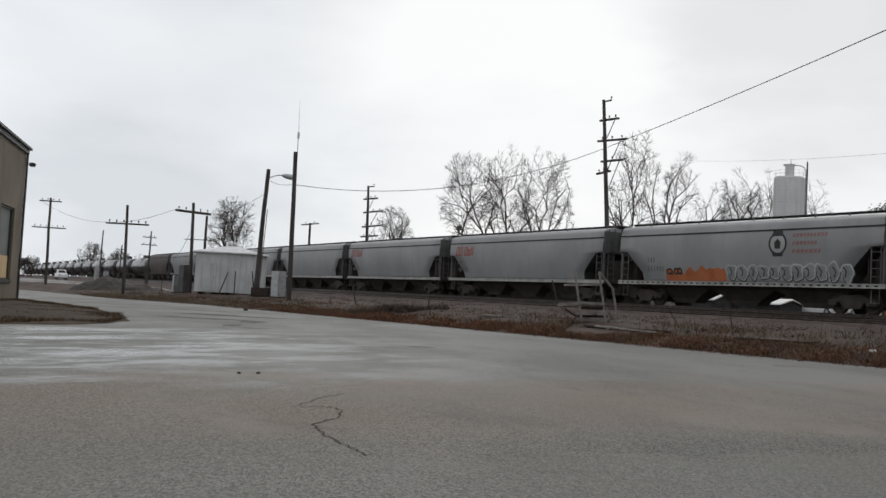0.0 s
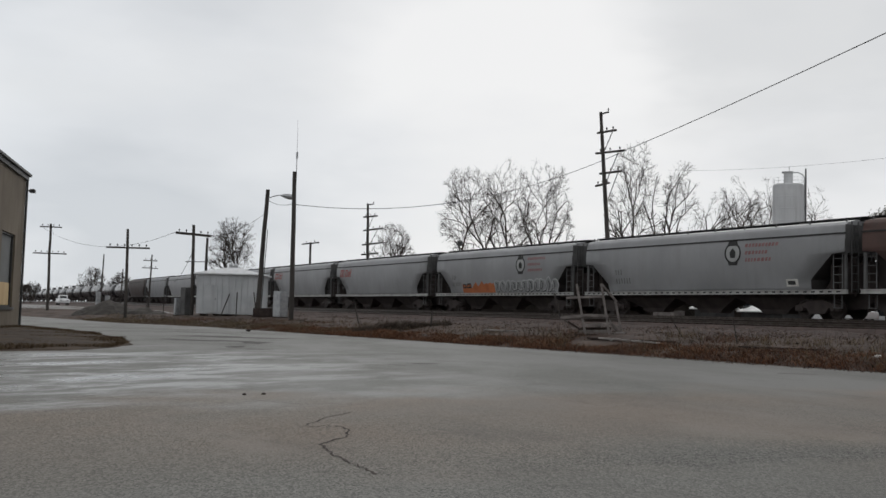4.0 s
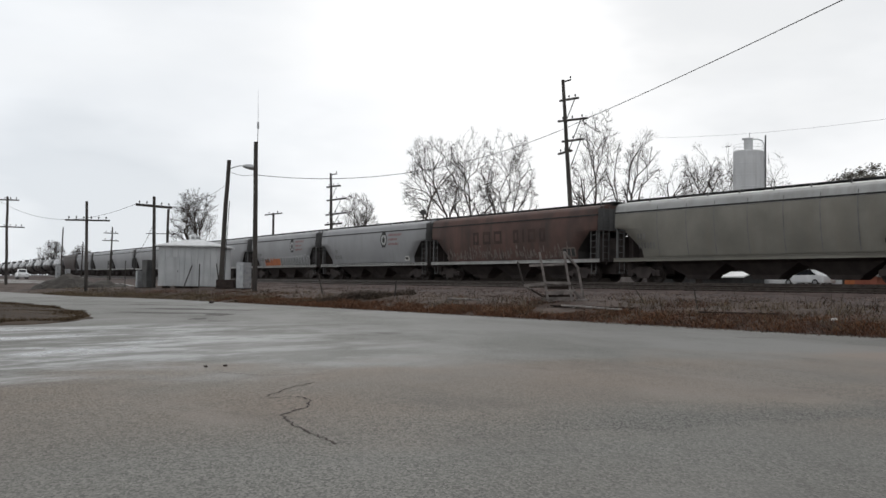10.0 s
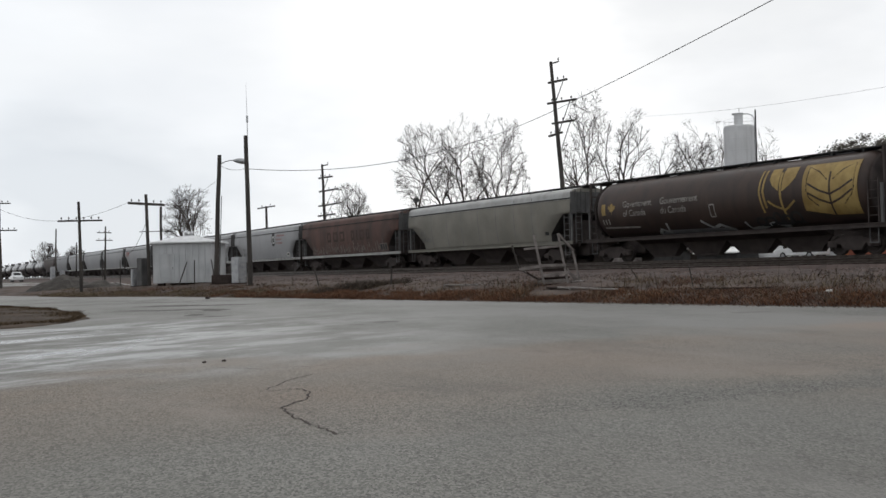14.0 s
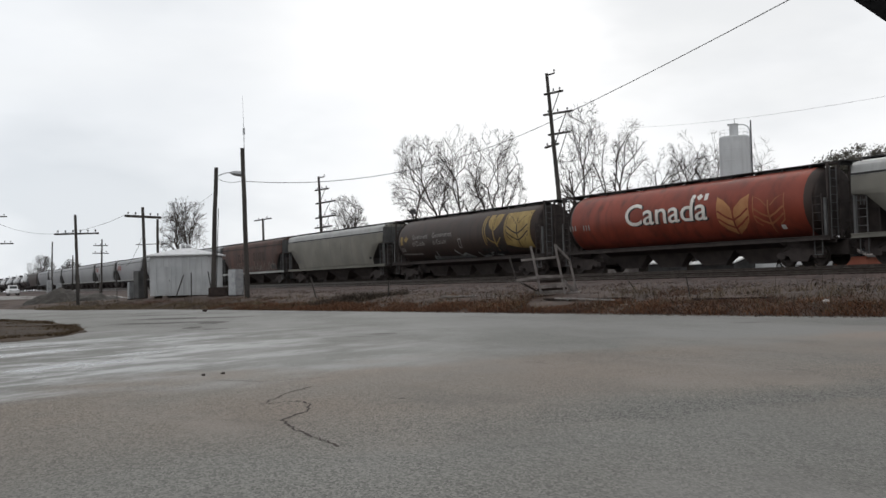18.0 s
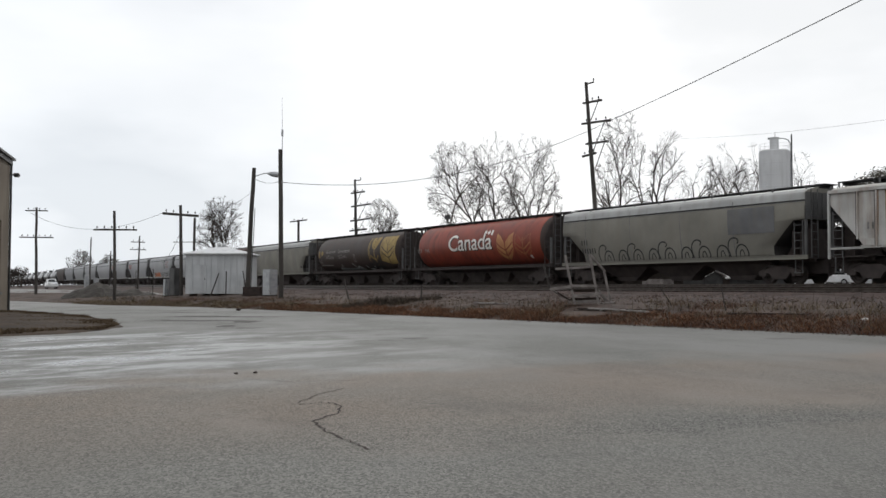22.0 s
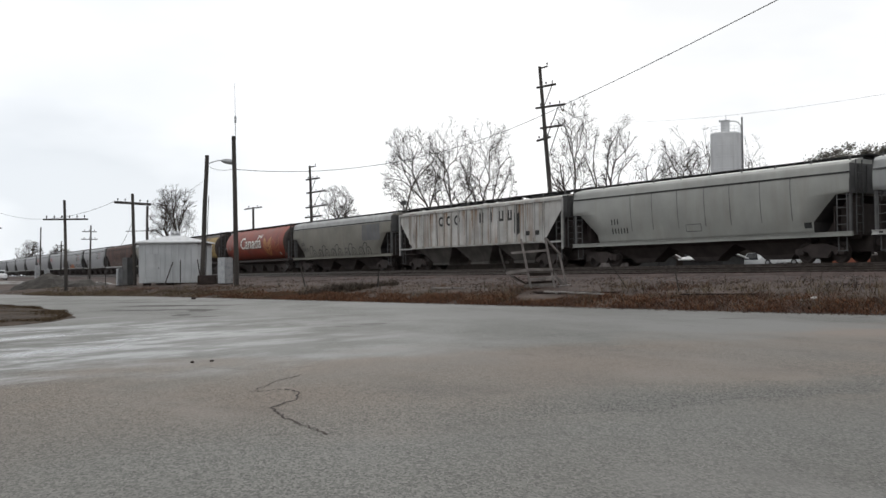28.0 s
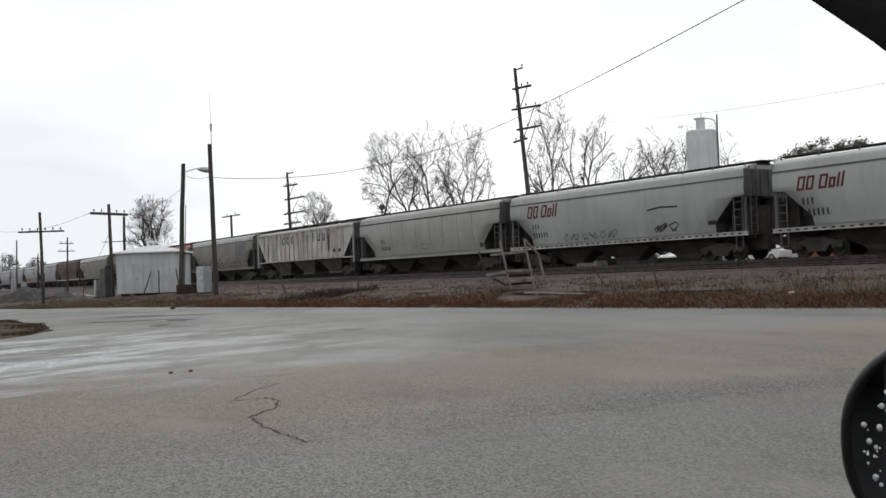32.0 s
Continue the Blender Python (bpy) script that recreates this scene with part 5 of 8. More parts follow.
def raw(name, V, F, material, parent=None):
    me = bpy.data.meshes.new(name)
    me.from_pydata([tuple(v) for v in V], [], F)
    me.materials.append(material)
    ob = new(name, me)
    ob.parent = parent
    return ob


def bare_tree(x, y, z, seed, stems, crown, label="bare winter tree with fine upswept twigs", group="bare trees behind the railway", r0=0.2, fine=0.0125, bole=0.6):
    """Stems that fork again and again inside a rounded, uneven crown. stems: foot, lean across and lean in depth; crown: middle, height, half width and half height."""
    rnd = random.Random(seed)
    t = thing("bare_tree", Matrix.Translation((x, y, z)), label, "tree", group)
    bags = {"trunk": ([], []), "limb": ([], []), "crown": ([], [])}
    cx, cz, rx, rz = crown

    def outside(p):
        e = ((p.x - cx) / rx) ** 2 + (p.y / (rx * 0.8)) ** 2 + (max(0.0, p.z - cz) / rz) ** 2
        return e > 1.0 + 0.32 * noise.noise(Vector((p.x * 0.8, p.y * 0.8 + seed, p.z * 0.8)))

    def turned(d, angle):
        side = d.orthogonal().normalized()
        side.rotate(Matrix.Rotation(rnd.uniform(0, 2 * math.pi), 3, d))
        return (d * math.cos(angle) + side * math.sin(angle)).normalized()

    def spray(p, d, r, count):
        """The last fine twigs, turned every way."""
        for k in range(count):
            e = turned(d, radians(rnd.uniform(10, 62)))
            m = p + e * rnd.uniform(0.18, 0.36)
            tube_to(*bags["crown"], p, m, r, fine * 0.8, 3)
            e = (turned(e, radians(rnd.uniform(8, 34))) + Vector((0, 0, 0.12))).normalized()
            tube_to(*bags["crown"], m, m + e * rnd.uniform(0.2, 0.42), fine * 0.8, fine * 0.45, 3)

    def grow(p, d, r, length, level):
        n = max(3, round(length / 0.36))
        step = length / n
        bow = Vector((rnd.gauss(0, 1), rnd.gauss(0, 1), 0)) * (0.2 / n if level else 0.0)
        stray = (0.018, 0.06, 0.075, 0.09)[min(level, 3)]
        lift = (0.0, 0.035, 0.03, 0.015)[min(level, 3)]
        for i in range(n):
            d = (d + bow + Vector((rnd.gauss(0, stray), rnd.gauss(0, stray), rnd.gauss(0, stray) + lift))).normalized()
            q = p + d * step
            fall = 0.22 if level else 0.35
            f = r * (1 - fall * (i + 1) / n)
            if level and outside(q):
                spray(p, d, min(f, 0.03), 3)
                return
            nm = "trunk" if level == 0 else "limb" if r > 0.045 else "crown"
            tube_to(*bags[nm], p, q, r * (1 - fall * i / n), f, 8 if level == 0 else 5 if r > 0.045 else 3)
            p = q
            if level < 7 and i and (level or p.z > leave) and rnd.random() < (0.3 if level == 0 else 0.36 if f > fine * 1.02 else 0.08):
                grow(p, turned(d, radians(rnd.uniform(30, 58))), max(fine, f * rnd.uniform(0.34, 0.52)), max(0.7, (long if level == 0 else length) * rnd.uniform(0.42, 0.7)), max(2, level + 1))
        if level < (8 if r > fine * 1.02 else 5):
            wide = (16, 38) if level < 3 else (14, 36)
            for k in (0, 1) if rnd.random() < 0.85 else (0, 1, 2):
                grow(p, turned(d, radians(rnd.uniform(*wide))), max(fine, r * rnd.uniform(0.6, 0.76)), max(0.8, long if level == 0 else length * rnd.uniform(0.72, 0.92)), level + 1)
        else:
            spray(p, d, fine, 2)
    long, leave = (cz * 0.4 + rz) * 0.29, cz * 0.5
    for foot, lx, ly in stems:
        grow(Vector((foot, 0, -0.4)), Vector((lx, ly, 1)).normalized(), r0, cz * bole, 0)
    for nm, (V, F) in bags.items():
        if V:
            ob = raw(nm, V, F, M_BARK if nm != "crown" else M_TWIG, t)
            if nm != "trunk" or len(stems) > 1:
                tagged(ob, kind="stuff")
    return t


def at(s, n):
    p = plan(s, n)
    return p.x, p.y, 1.05


for x, y, seed, stems, crown, r0, bole in (
    # the great clump beyond the line, three trees whose crowns meet
    (6.0, 113.0, 114, ((0.0, -0.12, 0.0), (-0.2, -0.32, -0.05)), (-2.5, 11.8, 3.5, 6.2), 0.2, 0.5),
    (7.6, 114.0, 112, ((0.0, -0.02, 0.0), (0.2, 0.08, 0.1)), (0.2, 12.2, 3.0, 6.4), 0.19, 0.52),
    (9.9, 112.0, 104, ((0.0, 0.06, 0.0), (0.15, 0.2, 0.05)), (1.8, 11.6, 3.3, 6.6), 0.19, 0.5),
    # behind and beside the tall pole
    (18.7, 93.2, 100, ((0.0, -0.02, 0.0), (-0.4, -0.1, 0.1), (0.1, 0.1, -0.1)), (-0.3, 10.4, 2.5, 6.9), 0.16, 0.55),
    (21.9, 93.6, 102, ((0.0, 0.06, 0.0),), (1.15, 10.4, 1.8, 5.2), 0.16, 0.66),
    (22.8, 93.6, 118, ((0.0, 0.3, 0.0),), (3.6, 9.2, 2.1, 3.7), 0.13, 0.8),
    (36.5, 118.0, 112, ((0.0, -0.03, 0.0), (-0.2, -0.12, 0.1)), (-0.1, 11.2, 2.6, 7.0), 0.16, 0.62),
    (39.8, 118.0, 109, ((0.0, -0.02, 0.0),), (-0.5, 11.4, 2.4, 6.6), 0.17, 0.62),
    (44.5, 118.0, 113, ((0.0, 0.07, 0.0),), (1.0, 11.4, 1.8, 5.6), 0.14, 0.68),
):
    bare_tree(x, y, 1.05, seed, stems, crown, r0=r0, bole=bole)
for (s, n), seed, stems, crown, r0, fine in (
    ((198.0, 62), 21, ((-0.5, -0.12, 0.0), (0.4, 0.16, 0.1)), (0.2, 12.6, 5.2, 6.8), 0.26, 0.02),
    ((124.0, 62), 22, ((-0.2, -0.08, 0.0), (0.2, 0.12, 0.0)), (0.0, 8.4, 2.9, 4.4), 0.18, 0.0125),
):
    bare_tree(*at(s, n), seed, stems, crown, r0=r0, fine=fine)
for x, y, H, seed in ((-133, 318, 8, 31), (-102, 285, 12, 32), (-143, 330, 8, 33), (-128, 300, 6.5, 34), (-82, 250, 9, 35)):
    bare_tree(x, y, 0.2, seed, ((0.0, 0.0, 0.0), (-0.2, -0.15, 0.0), (0.2, 0.15, 0.0)), (0.0, H * 0.62, H * 0.33, H * 0.38), "far bare tree beyond the level crossing", "far bare trees", 0.2, 0.024)


def leafy_tree(x, y, z, H, R, seed):
    """An oak that still holds its dull leaves, in uneven clumps."""
    rnd = random.Random(seed)
    t = thing("oak_tree", Matrix.Translation((x, y, z)), "dark oak still holding clumps of dull brown leaves", "tree", "oaks behind the railway")
    V, F = [], []
    tube_to(V, F, Vector((0, 0, -0.3)), Vector((0, 0, H * 0.5)), 0.3, 0.22, 8)
    LV, LF = [], []
    for k in range(46):
        a, rr = rnd.uniform(0, 2 * math.pi), R * math.sqrt(rnd.random())
        c = Vector((math.cos(a) * rr, math.sin(a) * rr, H * (0.62 + 0.33 * rnd.random() * (1 - 0.5 * (rr / R) ** 2))))
        tube_to(V, F, Vector((0, 0, H * 0.45)), c, 0.09, 0.02, 4)
        cr = rnd.uniform(0.45, 0.9)
        for j in range(150):
            q = c + Vector((rnd.gauss(0, 1), rnd.gauss(0, 1), rnd.gauss(0, 0.8))) * cr * 0.5
            u = Vector((rnd.gauss(0, 1), rnd.gauss(0, 1), rnd.gauss(0, 1))).normalized() * 0.11
            w = u.orthogonal().normalized() * 0.08
            b = len(LV)
            LV += [q - u, q + w, q + u, q - w]
            LF.append((b, b + 1, b + 2, b + 3))
    raw("trunk", V, F, M_BARK, t)
    tagged(raw("crown", LV, LF, M_LEAF, t), kind="stuff")


M_LEAF = mat("dull_oak_leaves", (0.058, 0.055, 0.045), (0.115, 0.105, 0.085), 1.0, 0.9)
for s, n, H, R, seed in ((56.3, 75, 10.3, 1.3, 41), (54.2, 75, 11.2, 1.7, 42), (52.4, 76, 11.6, 1.9, 43), (50.3, 75, 11.8, 2.0, 44), (48.6, 76, 11.0, 1.5, 45), (46.0, 76, 10.4, 1.6, 46)):
    leafy_tree(*at(s, n), H, R, seed)


# ---- silo ----
def build_silo():
    p = plan(77.4, 90) - Vector((0.5, 0, 0))
    z0 = 0.9
    si = thing("silo", pose(p.x, p.y, z0, 0, 0, -20), "pale concrete silo with a roof house and a bent pipe", "silo")
    r = 1.72
    bm = bmesh.new()
    n = 32
    rings = []
    for z, k in [(0, 1)] + [v for j in range(1, 12) for v in ((j * 1.35, 1.0), (j * 1.35 + 0.03, 1.008), (j * 1.35 + 0.1, 1.008), (j * 1.35 + 0.13, 1.0))] + [(16.3, 1.0), (16.45, 0.95)]:
        rings.append([(r * k * math.cos(2 * math.pi * i / n), r * k * math.sin(2 * math.pi * i / n), z) for i in range(n)])
    loft(bm, rings)
    part("shell", tidy(bm), M_SILO, si)
    bm = bmesh.new()
    soft_box(bm, -0.5, 0.5, -0.5, 0.5, 16.4, 17.85, 0.05)
    box(bm, -0.7, 0.56, -0.55, 0.55, 17.85, 17.95)
    part("roof_house", tidy(bm), M_SILO, si)
    bm = bmesh.new()
    pts = [Vector((0.5, 0, 17.85)), Vector((1.05, 0, 17.85)), Vector((1.5, 0, 17.65)), Vector((1.78, 0, 17.2)), Vector((1.8, 0, 0.0))]
    chain(bm, pts, 0.06, 8)
    part("pipe", bm, M_METALGREY, si)
    bm = bmesh.new()
    tube(bm, (1.9, 0.2, 0.0), (1.9, 0.2, 18.3), 0.1, 0.09, 6)
    part("mast", bm, M_TRIM, si)
    bm = bmesh.new()
    for k in range(14):
        a = 2 * math.pi * k / 14
        tube(bm, (1.68 * math.cos(a), 1.68 * math.sin(a), 16.35), (1.68 * math.cos(a), 1.68 * math.sin(a), 17.15), 0.012, 0.012, 4)
    for z in (16.8, 17.15):
        chain(bm, [Vector((1.68 * math.cos(2 * math.pi * k / 24), 1.68 * math.sin(2 * math.pi * k / 24), z)) for k in range(25)], 0.012, 4)
    part("guard_rail", tidy(bm), M_METALGREY, si)
    bm = bmesh.new()
    tube(bm, (0.1, 0, 17.9), (0.1, 0, 18.6), 0.03, 0.03, 5)
    part("lightning_rod", bm, M_TRIM, si)


build_silo()


# ---- what shows beneath and between the cars: houses, cars and brush behind the line ----
def brush(name, label, spots, n, hmin, hmax, seed, material):
    """Dense bare brush as one mass of upright twigs."""
    rnd = random.Random(seed)
    V, F = [], []
    for k in range(n):
        s, nn = spots(rnd)
        p = plan(s, nn)
        z = zg(p.x, p.y)
        h = rnd.uniform(hmin, hmax)
        a = Vector((p.x, p.y, z - 0.05))
        d = Vector((rnd.gauss(0, 0.25), rnd.gauss(0, 0.25), 1)).normalized()
        w = Vector((CA, SA, 0)).cross(d).normalized() * rnd.uniform(0.03, 0.12)
        b = len(V)
        q = a + d * h
        V += [a - w, a + w, q + w * 0.3, q - w * 0.3]
        F.append((b, b + 1, b + 2, b + 3))
    return tagged(raw(name, V, F, material), label, "brush", kind="stuff")


M_BRUSH = mat("brown_brush", (0.022, 0.018, 0.015), (0.05, 0.04, 0.034), 0.8, 0.95)
M_WEED = mat("dark_trackside_weeds", (0.016, 0.014, 0.011), (0.036, 0.03, 0.025), 0.8, 0.95)
brush("trackside_weeds", "low dark weeds on the far side of the track", lambda r: (r.uniform(-5, 150), r.uniform(44, 45.2)), 20000, 0.1, 0.32, 62, M_WEED)
brush("far_brush", "dense dark bare brush behind the railway", lambda r: (r.uniform(59.5, 190), r.uniform(58, 61)), 27000, 2.2, 5.2, 61, M_BRUSH)
brush("distant_brush", "dark bare brush along the far side of the curve", lambda r: (lambda q: (q, 60 + 0.06 * (q - 185) + r.uniform(-1.5, 1.5)))(r.uniform(180, 430)), 18000, 1.8, 4.2, 65, M_BRUSH)
brush("low_hedge", "low dark bare hedge behind the railway", lambda r: (r.uniform(-15, 84), r.uniform(78, 80)), 24000, 1.9, 2.5, 63, M_BRUSH)
brush("tall_brush", "dense dark bare brush behind the red shed", lambda r: (r.uniform(-15, 45.5), r.uniform(65, 68)), 24000, 3.5, 7.6, 64, M_BRUSH)


def house(s, n, w, dpt, h, peak, wall, roof, label, turn=90.0):
    p = plan(s, n)
    z = zg(p.x, p.y)
    hs = thing("house", pose(p.x, p.y, z, 0, 0, AZ + turn), label, "house")
    bm = bmesh.new()
    box(bm, -w / 2, w / 2, -dpt / 2, dpt / 2, -0.2, h)
    part("wall", bm, wall, hs)
    bm = bmesh.new()
    prism(bm, [(-w / 2 - 0.3, h), (0, h + peak), (w / 2 + 0.3, h), (w / 2 + 0.3, h - 0.12), (0, h + peak - 0.14), (-w / 2 - 0.3, h - 0.12)], -dpt / 2 - 0.3, dpt / 2 + 0.3)
    part("roof", tidy(bm), roof, hs)
    bm = bmesh.new()
    prism(bm, [(-w / 2, h - 0.02), (0, h + peak - 0.15), (w / 2, h - 0.02)], -dpt / 2, dpt / 2)
    part("gable", tidy(bm), wall, hs)
    for x in (-w / 4, w / 4):
        bm = bmesh.new()
        box(bm, x - 0.45, x + 0.45, dpt / 2, dpt / 2 + 0.03, 1.0, 2.2)
        part("window", bm, M_GLASS, hs)


M_REDWALL = mat("red_painted_siding", (0.26, 0.085, 0.055), (0.36, 0.13, 0.085), 1.0, 0.8)
M_WHITEWALL = mat("white_siding", (0.6, 0.6, 0.6), (0.75, 0.75, 0.74), 1.0, 0.7)


def sedan(s, n, rz, label, material, pickup=False, z=None, at_xy=None):
    p = plan(s, n) if at_xy is None else Vector((*at_xy, 0))
    z = zg(p.x, p.y) if z is None else z
    c = thing("pickup_truck" if pickup else "parked_car", pose(p.x, p.y, z, 0, 0, rz), label, "truck" if pickup else "car", "parked vehicles")
    low = [(-2.25, 0.32), (2.2, 0.32), (2.3, 0.6), (2.15, 0.86), (1.2, 0.98), (-1.6, 1.0), (-2.25, 0.92)]
    top = [(1.15, 0.95), (0.45, 1.45), (-0.9, 1.47), (-1.65, 0.98)]
    if pickup:
        low = [(-2.8, 0.45), (2.7, 0.45), (2.75, 0.9), (2.6, 1.15), (1.2, 1.25), (-2.8, 1.25)]
        top = [(1.15, 1.2), (0.6, 1.9), (-0.7, 1.92), (-0.85, 1.2)]
    for nm, poly, y, m_ in (("body", low, 0.9, material), ("cabin", top, 0.76, material)):
        bm = bmesh.new()
        prism(bm, poly, -y, y)
        tidy(bm)
        bmesh.ops.bevel(bm, geom=bm.edges[:], offset=0.06, segments=2, affect="EDGES")
        part(nm, tidy(bm), m_, c)
    bm = bmesh.new()
    mid = [(x * 0.86 + (-0.02), 0.06 + z_ * 0.955) for x, z_ in top]
    prism(bm, mid, -0.775, 0.775)
    part("side_glass", tidy(bm), M_GLASS, c)
    bm = bmesh.new()
    x0, z0_ = top[0]
    x1, z1_ = top[1]
    loft(bm, [[(x0 - 0.04, -0.66, z0_ + 0.1), (x0 - 0.04, 0.66, z0_ + 0.1)], [(x1 + 0.06, -0.6, z1_ - 0.08), (x1 + 0.06, 0.6, z1_ - 0.08)], [(x1 + 0.03, -0.6, z1_ - 0.1), (x1 + 0.03, 0.6, z1_ - 0.1)]], caps=False, closed=False)
    part("windscreen", tidy(bm), M_GLASS, c)
    R = 0.38 if pickup else 0.32
    for x in ((-1.75, 1.75) if pickup else (-1.4, 1.4)):
        for y in (-0.8, 0.8):
            w = fit_part("wheel", "car_tyre_%d" % pickup, M_WIRE, lambda bm: tube(bm, (0, -0.11, 0), (0, 0.11, 0), R, R, 18), c, Matrix.Translation((x, y, R)))
            fit_part("rim", "car_rim_%d" % pickup, M_METALGREY, lambda bm: tube(bm, (0, -0.12, 0), (0, 0.12, 0), R * 0.6, R * 0.6, 14), w)
    for y in (-0.62, 0.62):
        bm = bmesh.new()
        zz = 0.95 if pickup else 0.66
        soft_box(bm, (2.62 if pickup else 2.2), (2.78 if pickup else 2.32), y - 0.2, y + 0.2, zz - 0.08, zz + 0.08, 0.03)
        part("headlight", bm, M_METALGREY, c)
    return c


def build_behind():
    def spot(az, n):
        """The track's length at which that bearing meets a line n metres across."""
        return n / math.tan(radians(AZ - az))
    house(spot(-26.15, 53), 53, 1.5, 1.5, 1.05, 0.5, M_REDWALL, M_WOOD, "small faded red shed with a grey gable roof")
    house(56.7, 57, 1.9, 2.4, 1.25, 0.5, M_TRIM, M_WHITEWALL, "low dark outbuilding with a white roof behind the railway", 0.0)
    p = plan(61.9, 57)
    bm = bmesh.new()
    soft_box(bm, -1.3, 1.3, -0.6, 0.6, -0.2, 1.0, 0.03, pose(0, 0, 0, 0, 0, AZ + 90))
    box_ = part("storage_box", bm, M_WOOD)
    box_.matrix_basis = Matrix.Translation((p.x, p.y, zg(p.x, p.y)))
    tagged(box_, "low grey-tan storage box behind the railway", "container")
    sedan(spot(-22.85, 73), 73, AZ + 90, "white parked saloon car behind the railway", M_WHITE)
    house(65.1, 73, 3.0, 5.0, 0.85, 0.5, M_TRIM, M_WHITEWALL, "low dark shed with a white roof behind the railway", 0.0)
    sedan(62.3, 76, AZ + 90, "white pickup truck parked behind the railway", M_WHITE, True, 1.0)
    sedan(55.2, 76.5, AZ - 90, "white pickup truck parked beside an orange container", M_WHITE, True, 0.95)
    p = plan(52.75, 74.5)
    bm = bmesh.new()
    soft_box(bm, -0.75, 0.75, -0.6, 0.6, -0.2, 1.2, 0.03, pose(0, 0, 0, 0, 0, AZ + 90))
    box_ = part("orange_container", bm, M_ORANGE)
    box_.matrix_basis = Matrix.Translation((p.x, p.y, zg(p.x, p.y)))
    tagged(box_, "faded orange storage box behind the railway", "container")
    sedan(0, 0, -63, "white pickup truck waiting near the level crossing", M_WHITE, True, None, (-71.5, 185.0))


build_behind()


# ---- along the verge: broken stairs, planks, posts, pile ----
def beam(bm, a, b, w=0.09, h=0.045):
    a, b = Vector(a), Vector(b)
    d = b - a
    rot = d.to_track_quat("X", "Z").to_matrix().to_4x4()
    soft_box(bm, 0, d.length, -w / 2, w / 2, -h / 2, h / 2, 0.008, Matrix.Translation(a) @ rot)


def build_stairs():
    """A wrecked wooden flight of steps with a leaning rail."""
    o = Vector((7.0, 41.6, 0.5))
    st = thing("broken_stairs", Matrix.Translation(o), "broken grey wooden steps with leaning handrail posts", "stairs")
    u = 41.6 / 1720.0
    rt = Vector((math.cos(radians(-9.5)), math.sin(radians(-9.5)), 0))
    fw = Vector((-rt.y, rt.x, 0))

    def w(px, py, dep=0.0):
        """A place from its offsets across and up, in units of a finger's width, and a depth in metres."""
        return rt * ((px - 935) * u) + Vector((0, 0, (512 - py) * u)) + fw * dep
    for nm, a, b, ww, hh in (
        ("post", w(846, 436, 0.5), w(858, 480, 0.5), 0.07, 0.07), ("post", w(886, 419), w(903, 509), 0.12, 0.1), ("post", w(929, 417), w(945, 509), 0.12, 0.1),
        ("post", w(954, 446, 0.6), w(967, 508, 0.6), 0.13, 0.1), ("handrail", w(868, 444), w(934, 440), 0.06, 0.1), ("handrail", w(930, 419), w(956, 448, 0.6), 0.08, 0.1),
        ("tread", w(860, 480, 0.3), w(900, 475, 0.0), 0.3, 0.13), ("tread", w(896, 474), w(942, 474), 0.3, 0.12), ("tread", w(900, 492), w(946, 488), 0.3, 0.12),
        ("tread", w(892, 503, 0.2), w(948, 501, 0.1), 0.3, 0.12), ("stringer", w(864, 483, 0.5), w(888, 497, 0.3), 0.06, 0.08), ("stringer", w(943, 480, 0.4), w(958, 502, 0.4), 0.06, 0.1),
        ("stringer", w(948, 488, 0.2), w(966, 503, 0.3), 0.06, 0.09), ("tread", w(950, 505), w(971, 503, 0.3), 0.2, 0.09), ("stringer", w(902, 502, 0.5), w(930, 492, 0.5), 0.06, 0.08),
    ):
        bm = bmesh.new()
        beam(bm, a, b, ww, hh)
        part(nm, bm, M_POLE if ww == 0.07 else M_WOOD, st)
    # dark boards between treads stand for the shade in the gaps
    for nm, a, b, ww, hh in (
        ("riser", w(898, 483, 0.22), w(944, 482, 0.22), 0.03, 0.13), ("riser", w(894, 498, 0.26), w(948, 496, 0.26), 0.03, 0.1),
        ("sill_beam", w(884, 510, 0.0), w(975, 509, 0.1), 0.16, 0.12), ("brace", w(872, 486, 0.2), w(895, 500, 0.1), 0.06, 0.07),
    ):
        bm = bmesh.new()
        beam(bm, a, b, ww, hh)
        part(nm, bm, M_TIE, st, "dark rotten wood, shade painted into the risers")


def plank(x0, y0, x1, y1, w, label, dz=0.06, material=None):
    a, b = Vector((x0, y0, zg(x0, y0) + dz)), Vector((x1, y1, zg(x1, y1) + dz))
    bm = bmesh.new()
    beam(bm, Vector((0, 0, 0)), b - a, w, 0.06)
    ob = part("plank", bm, material or M_WOOD)
    ob.matrix_basis = Matrix.Translation(a)
    tagged(ob, label, "plank", "loose planks on the verge")


def post(x, y, h, lean, label="leaning dark fence post in dead grass", r=0.05):
    z = zg(x, y)
    bm = bmesh.new()
    tube(bm, (0, 0, -0.3), (lean, 0, h), r, r * 0.8, 7)
    ob = part("fence_post", bm, M_POLE)
    ob.matrix_basis = Matrix.Translation((x, y, z))
    tagged(ob, label, "post", "old fence posts")


